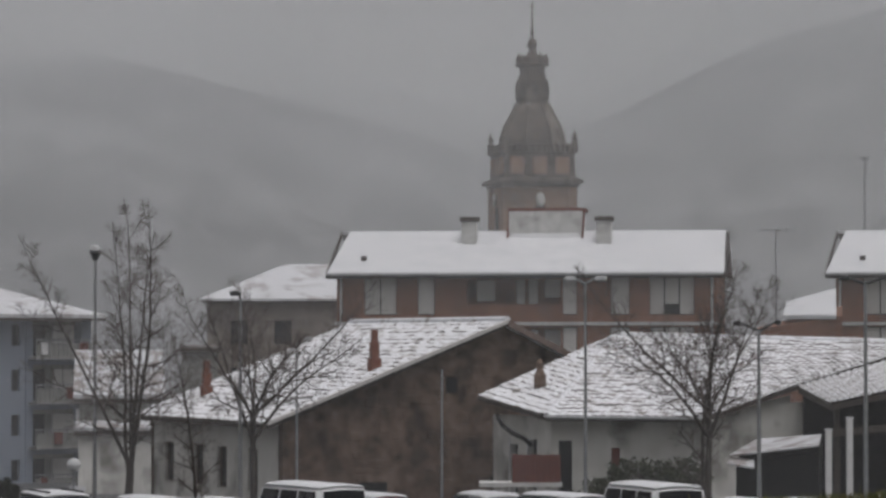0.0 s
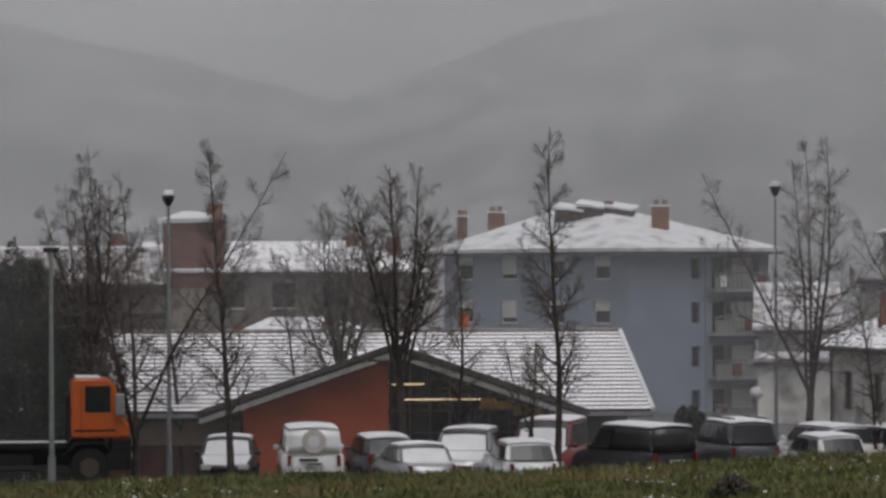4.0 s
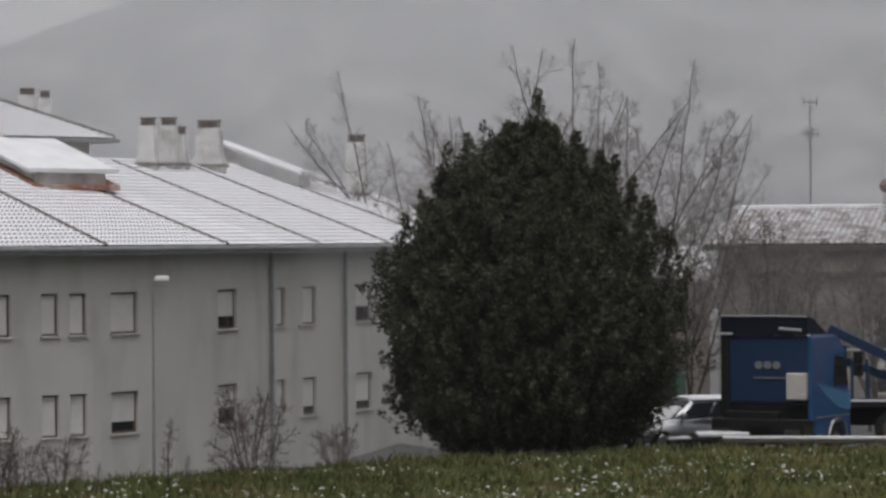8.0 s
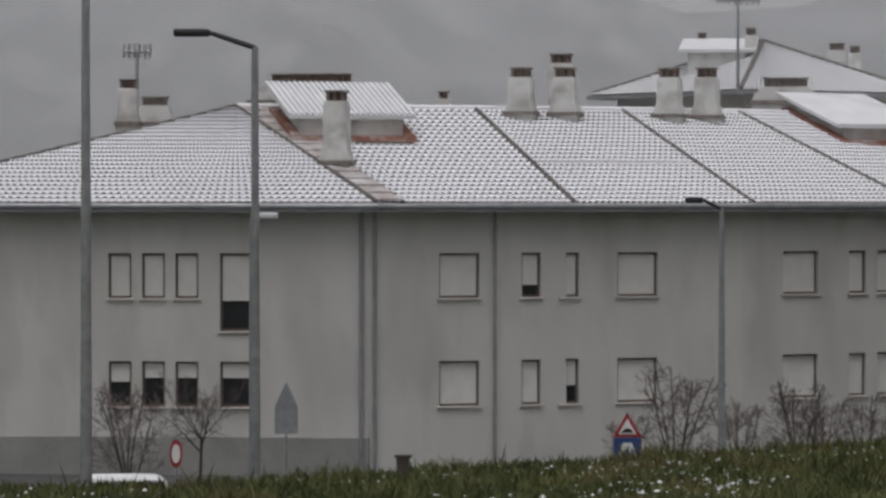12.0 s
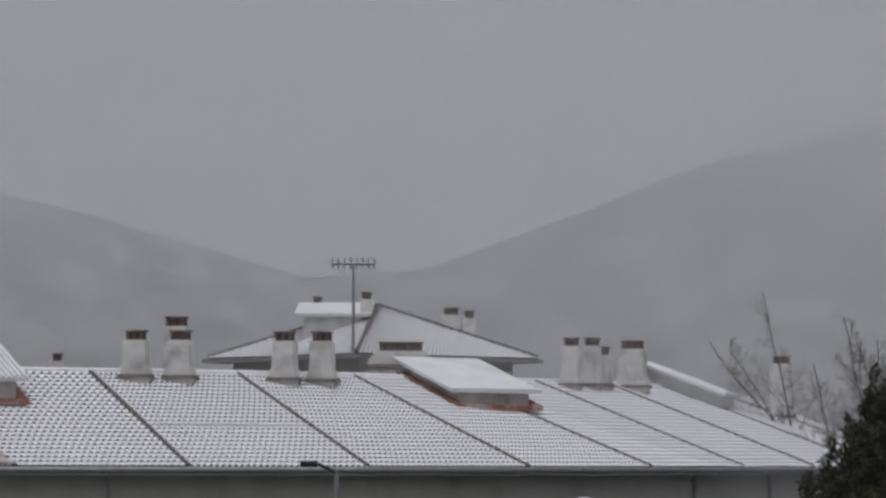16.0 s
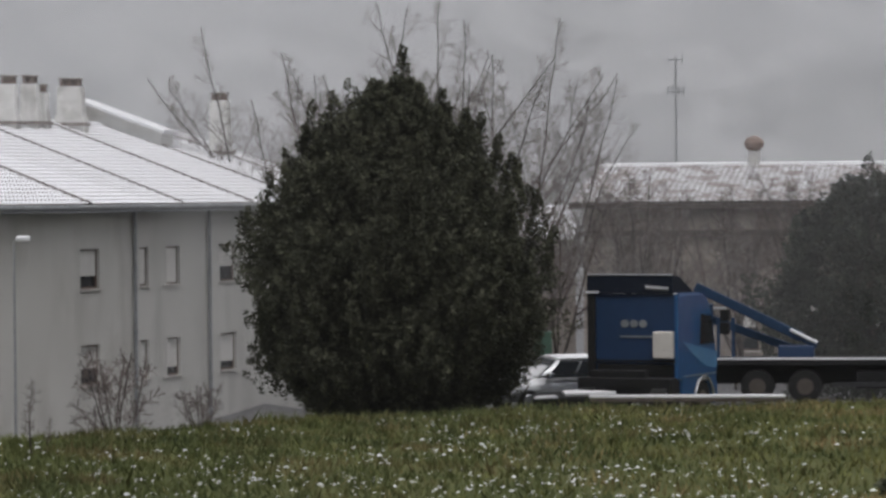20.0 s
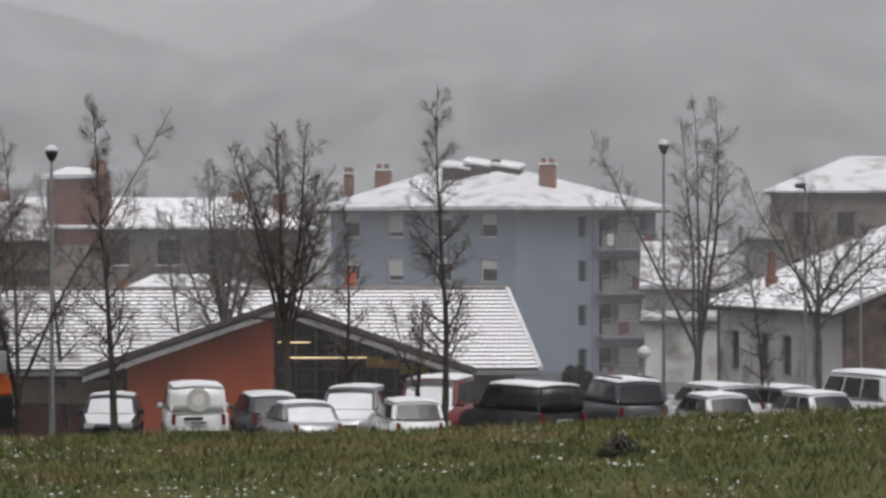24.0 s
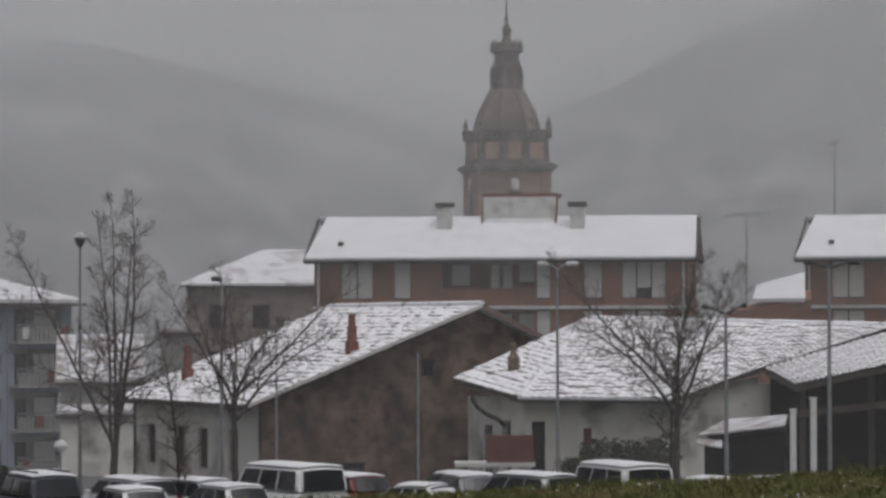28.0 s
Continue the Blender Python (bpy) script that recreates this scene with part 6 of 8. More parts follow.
for b, d, e0, e1, w in ((-37.75, 131, 2.1, 2.78, .45), (-36.93, 129, 2.1, 2.86, .5), (-35.5, 133, 2.0, 2.60, .75), (-35.2, 132.5, 1.95, 2.55, .5)):
    chimney("white-rendered chimney on the rear roof", pose(*spot(b, d, level(e0, d)), 0, 0, -b), w, .6, (e1 - e0) * d * .01745 - .34)
dormer("white dormer on the rear roof", at(-37.5, 128.6, level(2.22, 128.6), -4), 2.2, 2.0, .6, .45, False, False)
chimney("low white vent block with clay slots", at(-36.35, 106.5, level(1.62, 106), -6), 1.75, .5, .42)
chimney("low white vent block with clay slots", at(-44.32, 101, level(1.62, 101), -6), 3.1, .5, .5)
chimney("small dark vent behind the ridge", at(-42.1, 101, level(1.5, 101), -6), .35, .35, .2)
# left-hand roofs and aerials
chimney("white-rendered chimney with dark clay head", at(-47.4, 103, level(1.25, 103), -6), .6, .6, 1.0)
chimney("white-rendered chimney with dark clay head", at(-46.95, 106, level(1.25, 106), -6), 1.0, .6, .5)


def aerial(b, d, z0, z1, arms, label):
    o = thing("aerial", pose(*spot(b, d, z0), 0, 0, -b), label, "aerial")
    h = z1 - z0
    part("mast", rod(bmesh.new(), (0, 0, -.5), (0, 0, h), .07, .05, 6), M["galv"], o)
    for z, w, n in arms:
        bm = rod(bmesh.new(), (-w, 0, z - z0), (w, 0, z - z0), .06, None, 5)
        for i in range(n):
            x = -w + 2 * w * i / max(1, n - 1)
            rod(bm, (x, -.25, z - z0), (x, .25, z - z0), .025, None, 4)
            rod(bm, (x, 0, z - z0 - .2), (x, 0, z - z0 + .24), .035, None, 4)
        part("antenna", bm, M["galv"], o)
    return o


aerial(-37.15, 122, level(2.0, 122), level(3.35, 122), ((level(3.33, 122), .75, 8),), "thin roof mast with a comb aerial")
aerial(-22.28, 152, level(.45, 152), level(2.3, 152), ((level(2.28, 152), .3, 3), (level(1.75, 152), .35, 4)), "tall thin aerial mast")
aerial(5.12, 205, level(.3, 205), level(1.9, 205), ((level(1.87, 205), 1.1, 6),), "aerial mast with a wide yagi")
aerial(6.6, 240, level(1.5, 240), level(3.1, 240), ((level(3.05, 240), .3, 3),), "thin mast lost in falling snow")
aerial(-47.25, 106, level(1.0, 106), level(2.5, 106), ((level(2.45, 106), .4, 6),), "comb aerial on a roof mast")


# ------------------------------------------------------------------ bare trees
def tube(vs, fs, pts, radii, sides):
    base = len(vs)
    n = len(pts)
    for i, (p, r) in enumerate(zip(pts, radii)):
        d = (pts[min(i + 1, n - 1)] - pts[max(i - 1, 0)]).normalized()
        s = d.cross(Vector((.3, 1, .2))).normalized()
        t = d.cross(s)
        for k in range(sides):
            a = 2 * math.pi * k / sides
            vs.append(p + s * (r * math.cos(a)) + t * (r * math.sin(a)))
    for i in range(n - 1):
        for k in range(sides):
            a, b = base + i * sides + k, base + i * sides + (k + 1) % sides
            fs.append((a, b, b + sides, a + sides))


def limb(rng, start, way, length, r0, r1, steps, wobble, lift):
    pts, p, d = [start.copy()], start.copy(), way.normalized()
    for i in range(steps):
        d = (d + Vector((rng.gauss(0, wobble), rng.gauss(0, wobble), rng.gauss(0, wobble * .5) + lift))).normalized()
        p = p + d * (length / steps)
        pts.append(p.copy())
    return pts, [r0 + (r1 - r0) * i / steps for i in range(steps + 1)]


def bare_tree(seed, height, spread, radius, label, form="leader", stems=1, twig="twig", density=1.0, first=.22, fork=.3):
    """A leafless tree: a tapered trunk, limbs, side branches and fine twigs. A leader carries its limbs to the top, a vase parts into steep stems, a spread tree into crooked ones."""
    rng = random.Random(seed)
    o = thing("bare_tree", Matrix.Identity(4), label, "tree", "leafless trees")
    tv, tf, lv, lf, wv, wf = [], [], [], [], [], []
    up = Vector((0, 0, 1))

    def aside(d, angle, turn):
        """The way d, bent by an angle towards a turn round it."""
        s = d.cross(Vector((.37, .91, .13))).normalized()
        t = d.cross(s)
        return d * math.cos(angle) + (s * math.cos(turn) + t * math.sin(turn)) * math.sin(angle)

    def spray(pts, rad, length, n, depth, from_=.15):
        """Side shoots in turn along a limb, the longest low down."""
        turn = rng.uniform(0, 6.28)
        m = len(pts) - 1
        for i in range(n):
            f = from_ + (.97 - from_) * (i + rng.random() * .8) / n
            k = min(m - 1, int(f * m))
            p = pts[k].lerp(pts[k + 1], f * m - k)
            d = (pts[k + 1] - pts[k]).normalized()
            turn += 2.4 + rng.gauss(0, .5)
            ln = length * (1.15 - .75 * f) * rng.uniform(.6, 1.2)
            r0 = min(rad[k] * .65, .021 if depth else .0115)
            q, r = limb(rng, p, aside(d, rng.uniform(.6, 1.1), turn), ln, r0, .006, 4 if depth else 2, .10, .045)
            tube(wv, wf, q, r, 4 if depth else 3)
            if depth:
                spray(q, r, ln * .6, max(4, round(6 * density)), depth - 1)

    def stem(p, d, length, r, lim, low, bend=.03, lift=.02):
        """A main stem with its limbs."""
        pts, rad = limb(rng, p, d, length, r, .010, 12, bend, lift)
        rad = [.010 + (r - .010) * (1 - i / 12) ** 1.35 for i in range(13)]
        tube(tv, tf, pts, rad, 8)
        n = max(4, round(lim * density))
        turn = rng.uniform(0, 6.28)
        for i in range(n):
            f = low + (.95 - low) * (i + rng.random() * .7) / n
            k = min(11, int(f * 12))
            q0 = pts[k].lerp(pts[k + 1], f * 12 - k)
            turn += 2.4 + rng.gauss(0, .4)
            way = aside((pts[k + 1] - pts[k]).normalized(), rng.uniform(.7, 1.2) * (1.15 - .45 * f), turn)
            ln = spread * max(.16, (1.06 - f)) ** .75 * rng.uniform(.6, 1.1)
            q, qr = limb(rng, q0, way, ln, min(rad[k] * .55, .045), .007, 7, .10, .05)
            tube(lv, lf, q, qr, 5)
            spray(q, qr, max(.4, ln * .52), max(5, round(8 * density)), 1)
        spray(pts[6:], rad[6:], spread * .3, round(8 * density), 1, .3)

    foot = Vector((0, 0, -.3))
    if form == "leader":
        for k in range(stems):
            tilt = aside(up, 0.0 if stems == 1 else .07 + .05 * k, 2.6 * k + .4)
            stem(foot + Vector((.12 * k, 0, 0)), tilt, (height + .3) * (1 if k == 0 else rng.uniform(.74, .9)), radius * (1 if k == 0 else .75), 22, first)
    else:
        zf = height * fork
        pts, rad = limb(rng, foot, aside(up, .03, seed), zf + .3, radius, radius * .8, 5, .02, .02)
        tube(tv, tf, pts, rad, 8)
        for k in range(stems):
            steep = form == "vase"
            turn = 6.283 * k / stems + rng.uniform(-.4, .4)
            ang = rng.uniform(.14, .50) if steep else rng.uniform(.22, .80)
            ln = (height - zf) * (rng.uniform(.82, 1.0) if steep else rng.uniform(.7, 1.0)) / math.cos(ang * .7)
            stem(pts[-1 - k % 2], aside(up, ang, turn), ln, radius * rng.uniform(.42, .62), 10, .12, .04 if steep else .10, .022 if steep else .03)
    raw("trunk", tv, tf, M["bark"], o, "dark wet trunk and main stems", smooth=True)
    k = len(lv)
    raw("crown", lv + wv, lf + [tuple(i + k for i in f) for f in wf], [M["bark"] if twig == "twig" else M[twig], M[twig]], o, "leafless crown of limbs and fine twigs", "stuff", [0] * len(lf) + [1] * len(wf))
    return o


PROTO = {
    "tall": bare_tree(11, 10.6, 2.7, .13, "tall leafless tree with rising limbs beside the yard", density=1.2),
    "slim": bare_tree(12, 10.0, 2.4, .12, "slim leafless tree with a straight leader", density=1.05, first=.2),
    "dense": bare_tree(13, 9.2, 2.5, .14, "dense leafless tree with many upright limbs", "vase", 7, density=1.0, fork=.36),
    "fork": bare_tree(14, 4.6, 1.5, .10, "small forked leafless tree before the hall", "vase", 3, density=.7, fork=.34),
    "multi": bare_tree(15, 9.8, 2.6, .12, "leafless tree with several leaning stems", "vase", 4, density=1.05, fork=.14),
    "wide": bare_tree(16, 9.6, 2.6, .115, "spreading leafless tree with a dark crooked crown", "spread", 7, density=.9, fork=.41),
    "open": bare_tree(23, 9.6, 2.5, .13, "tall leafless tree with an open forked crown", "vase", 5, density=1.0, fork=.2),
    "far": bare_tree(27, 9.5, 2.8, .09, "leafless tree with twigs paled as by falling snow", "spread", 7, "far_twig", .9, fork=.2),
    "shrub": bare_tree(18, 2.4, 1.0, .035, "small leafless shrub against the pale wall", "vase", 6, "shrub_twig", .6, fork=.06),
    "young": bare_tree(19, 3.0, .7, .05, "young pruned leafless tree by the wall", "leader", 1, "shrub_twig", .6, .35),
}
USED = set()


def plant(kind, bearing, distance, height, turn=0.0, z=None, label=""):
    src = PROTO[kind]
    full = {"tall": 10.6, "slim": 10, "dense": 9.2, "fork": 4.6, "multi": 9.8, "wide": 9.6, "open": 9.6, "far": 9.5, "shrub": 2.4, "young": 3.0}[kind]
    p = spot(bearing, distance, ground_z(bearing, distance) if z is None else z)
    m = pose(p.x, p.y, p.z, 0, 0, turn)
    k = height / full
    if kind in USED:
        o = copy_thing(src, m)
    else:
        USED.add(kind)
        o = src
        o.matrix_basis = m
    o.scale = (k, k, k)
    if label:
        tagged(o, label)
    return o


for row in (("multi", -17.0, 103, 11.2, 200), ("tall", -15.38, 96, 10.2, 40), ("dense", -12.42, 101, 9.9, 10), ("tall", -9.84, 96, 10.4, 130), ("dense", -17.62, 106, 9.8, 60),
            ("fork", -10.28, 99, 4.4, 20), ("slim", -11.6, 104, 8.0, 200), ("dense", -13.55, 108, 9.2, 150), ("slim", -16.2, 110, 8.8, 77),
            ("open", -5.62, 112, 11.3, 15), ("slim", -4.42, 104, 6.6, 90), ("wide", -3.5, 110, 9.5, 200), ("wide", 3.92, 109, 9.8, 20), ("slim", 3.85, 114, 9.0, 300),
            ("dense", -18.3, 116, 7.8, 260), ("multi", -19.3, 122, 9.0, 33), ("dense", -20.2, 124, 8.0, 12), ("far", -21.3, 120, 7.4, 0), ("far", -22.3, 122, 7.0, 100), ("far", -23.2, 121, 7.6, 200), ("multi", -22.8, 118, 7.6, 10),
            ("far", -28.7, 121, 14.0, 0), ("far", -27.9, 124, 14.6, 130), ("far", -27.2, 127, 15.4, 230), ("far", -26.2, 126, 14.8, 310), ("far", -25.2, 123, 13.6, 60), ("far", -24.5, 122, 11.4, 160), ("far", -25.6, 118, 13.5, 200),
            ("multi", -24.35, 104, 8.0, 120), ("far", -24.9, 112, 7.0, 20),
            ("shrub", -38.2, 86, 3.3, 0), ("shrub", -37.15, 86, 2.5, 40), ("shrub", -36.1, 87, 2.9, 90), ("shrub", -35.7, 87.5, 2.4, 120), ("shrub", -35.0, 88, 2.5, 200),
            ("shrub", -31.75, 91, 3.6, 60), ("shrub", -30.3, 94, 2.2, 140), ("young", -34.7, 85, 1.9, 20), ("wide", -46.2, 84, 3.5, 30), ("shrub", -47.4, 83, 3.0, 80), ("shrub", -39.0, 86, 2.0, 220), ("young", -33.15, 74, 1.7, 0), ("young", -34.4, 72, .9, 50), ("young", -32.9, 75, .8, 80), ("dense", -22.9, 126, 8.2, 20), ("multi", -22.05, 124, 7.6, 220), ("dense", -21.2, 127, 7.6, 120), ("multi", -20.7, 123, 7.0, 300), ("slim", -14.2, 112, 7.8, 100), ("multi", -16.8, 116, 9.0, 200)):
    plant(*row)


def leafy(name, m, label, profile, count, size, material, seed, trunk_r=.2, spires=(), leaves=40, reach=.62):
    """An evergreen: a trunk, and a crown of upright leafy shoots that stand out all over it, ragged at the rim."""
    rng = np.random.default_rng(seed)
    o = thing(name, m, label, "tree")
    top = profile[-1][0]
    tv, tf = [], []
    tube(tv, tf, [Vector((0, 0, -.3)), Vector((.05, 0, top * .4)), Vector((0, .05, top * .9))], [trunk_r, trunk_r * .7, .02], 8)
    for i in range(26):
        z = top * (.08 + .75 * i / 26)
        r = between(z, profile) * .8
        a = i * 2.4
        tube(tv, tf, [Vector((0, 0, z)), Vector((math.cos(a) * r * .5, math.sin(a) * r * .5, z + .3)), Vector((math.cos(a) * r, math.sin(a) * r, z + r * .35))], [.05, .035, .01], 4)
    raw("trunk", tv, tf, M["bark"], o)
    feet, ways = [], []
    widest = max(r for _, r in profile)
    while len(feet) < count:
        z = rng.uniform(profile[0][0], top * .97)
        rr = between(z, profile)
        if rng.random() > (rr + .15) / (widest + .15):
            continue
        a = rng.uniform(0, 6.283)
        ca, sa = math.cos(a), math.sin(a)
        lump = .91 + .34 * noise.noise(Vector((ca * 2.2, sa * 2.2, z * .45 + seed))) + .20 * noise.noise(Vector((ca * 4, sa * 4, z * 1.5)))
        deep = rng.uniform(.62, .97) if rng.random() < .75 else rng.uniform(.2, .7)
        rad = rr * lump * deep
        ln = reach * rng.uniform(.55, 1.35) * min(1, .35 + rr / widest)
        w = Vector((ca * rng.uniform(.15, .75), sa * rng.uniform(.15, .75), rng.uniform(.35, 1.0))).normalized()
        feet.append((rad * ca, rad * sa, z - ln * .3))
        ways.append(w * ln)
    for x, y, z0, z1 in spires:
        for i in range(10):
            s = i / 9
            a = rng.uniform(0, 6.283)
            feet.append((x + math.cos(a) * .24 * (1 - s), y + math.sin(a) * .24 * (1 - s), z0 + (z1 - z0) * .82 * s))
            ways.append(Vector((math.cos(a) * .25 * (1 - s), math.sin(a) * .25 * (1 - s), .18 * (z1 - z0) + .22 * (1 - s))))
    for i in range(int(count * .014)):
        z, a = rng.uniform(top * .12, top * .86), rng.uniform(0, 6.283)
        r, ln = between(z, profile) * rng.uniform(.82, 1.0), reach * rng.uniform(1.1, 2.1)
        for j in range(5):
            feet.append((r * math.cos(a) + rng.normal(0, .09), r * math.sin(a) + rng.normal(0, .09), z + ln * .16 * j))
            ways.append(Vector((math.cos(a) * .12, math.sin(a) * .12, ln * .4)))
    n = len(feet)
    unit = lambda v: v / np.maximum(1e-6, np.linalg.norm(v, axis=1, keepdims=True))
    ft, wy = np.repeat(np.array(feet), leaves, axis=0), np.repeat(np.array([tuple(w) for w in ways]), leaves, axis=0)
    n *= leaves
    f = rng.uniform(0, 1, (n, 1)) ** .8
    out = unit(np.cross(wy, rng.normal(0, 1, (n, 3))))
    p = ft + wy * f + out * rng.uniform(.0, .13, (n, 1)) * (1.25 - f)
    way = unit(unit(wy) * rng.uniform(.25, .9, (n, 1)) + out + rng.normal(0, .25, (n, 3)))
    side = unit(np.cross(way, rng.normal(0, 1, (n, 3))))
    l, w = size * rng.uniform(.7, 1.25, (n, 1)), size * rng.uniform(.2, .32, (n, 1))
    verts = np.stack((p, p + way * l * .5 + side * w, p + way * l, p + way * l * .5 - side * w), axis=1).reshape(-1, 3).tolist()
    faces = np.arange(4 * n).reshape(-1, 4).tolist()
    raw("crown", verts, faces, material, o, "ragged crown of small dark leaves", "stuff")
    return o


leafy("evergreen_tree", at(-27.05, 93, -.1), "big dark evergreen tree, broad base and pointed top", [(.1, 2.2), (.8, 2.95), (1.8, 3.9), (2.8, 4.45), (4.2, 4.3), (5.6, 3.6), (6.8, 2.75), (7.8, 1.85), (8.6, 1.0), (9.6, .2)], 6400, .115, M["leaf"], 2, .28,
      ((.3, 0, 8.2, 10.35), (.75, 0, 7.8, 9.3), (2.0, -.3, 6.8, 8.6), (2.9, -.6, 6.3, 7.9), (3.4, 0, 5.6, 7.2), (-.45, -.4, 7.8, 9.35), (-1.6, .3, 6.8, 8.4), (-3.4, 0, 4.8, 6.9), (3.9, 0, 4.6, 6.4), (1.35, .2, 7.6, 9.15), (-2.4, -.4, 6.0, 7.9), (2.45, 0, 6.4, 8.5), (-2.9, -1, 5.2, 7.2), (3.2, -1.2, 5.0, 7.4), (.0, -1.2, 7.0, 8.9), (1.2, -1.6, 6.4, 8.2), (-1.2, -1.8, 6.2, 8.0)), 62, .75)
leafy("conifer_tree", at(-19.06, 109, -.5), "dark bushy conifer behind the flatbed lorry", [(.1, 2.9), (1.5, 3.6), (3.2, 3.5), (4.6, 2.9), (5.6, 2.2), (6.6, 1.3), (7.3, .4)], 2700, .105, M["leaf2"], 5, .2, ((0, 0, 6.2, 7.9), (.8, 0, 5.6, 7.2), (-.9, 0, 5.5, 7.0)), 44, .6)
leafy("laurel_bush", at(-7.62, 110, -.8), "small dark evergreen bush at the hall corner", [(.1, .55), (1.0, .7), (1.8, .5), (2.6, .12)], 160, .13, M["leaf2"], 6, .06, (), 40, .35)
for i, (b, d, h, r) in enumerate(((2.3, 116, 2.3, 1.2), (2.85, 116.5, 3.0, 1.5), (3.45, 117, 2.9, 1.4))):
    leafy("hedge_bush", at(b, d, -.8), "unkempt grey-green bush before the white wall", [(.1, r * .9), (h * .5, r), (h * .85, r * .7), (h, r * .2)], 260, .12, M["hedge"], 20 + i, .05, (), 36, .45)
for i, (b, d, h, r, z) in enumerate(((-6.85, 77, .30, .55, ground_z(-6.85, 77)), (-18.55, 66, .35, .4, ground_z(-18.55, 66)))):
    leafy("weed_clump", at(b, d, z), "dark weed clump in the lawn", [(0, r * .9), (h * .5, r), (h, r * .3)], 70, .09, M["hedge"], 40 + i, .02, (), 24, .2)


# ------------------------------------------------------------------ cars
def hull(bm, low, high):
    """A tapered box between two rectangles (x0, x1, y0, y1, z)."""
    def ring(r):
        x0, x1, y0, y1, z = r
        return [bm.verts.new(v) for v in ((x0, y0, z), (x1, y0, z), (x1, y1, z), (x0, y1, z))]
    a, b = ring(low), ring(high)
    bm.faces.new(a[::-1])
    bm.faces.new(b)
    for i in range(4):
        bm.faces.new((a[i], a[(i + 1) % 4], b[(i + 1) % 4], b[i]))
    return bm


def pane(corners, u0, u1, v0, v1, out=.012):
    """A thin glass plate over part of a four-cornered face."""
    a, b, c, d = (Vector(x) for x in corners)
    nrm = (b - a).cross(d - a).normalized()
    f = lambda u, v: (a * (1 - u) + b * u) * (1 - v) + (d * (1 - u) + c * u) * v
    bm = bmesh.new()
    q = [f(u0, v0), f(u1, v0), f(u1, v1), f(u0, v1)]
    t = [bm.verts.new(p + nrm * out) for p in q]
    l = [bm.verts.new(p - nrm * out) for p in q]
    bm.faces.new(t)
    bm.faces.new(l[::-1])
    for i in range(4):
        bm.faces.new((t[i], l[i], l[(i + 1) % 4], t[(i + 1) % 4]))
    return bm


SIZES = {  # length, width, height, belt height, rear belt inset, rear roof inset, front belt inset, front roof inset
    "hatch": (3.95, 1.68, 1.47, .93, .10, .50, 1.05, 1.75), "sedan": (4.4, 1.72, 1.42, .92, .75, 1.25, 1.25, 2.0), "estate": (4.5, 1.74, 1.50, .95, .08, .42, 1.15, 1.85),
    "suv": (4.5, 1.84, 1.78, 1.06, .08, .38, 1.0, 1.7), "mpv": (4.4, 1.80, 1.66, 1.0, .08, .35, .85, 1.6), "van": (4.9, 1.90, 1.96, 1.12, .05, .18, .75, 1.35), "small_van": (4.3, 1.80, 1.82, 1.05, .05, .14, .9, 1.45)}


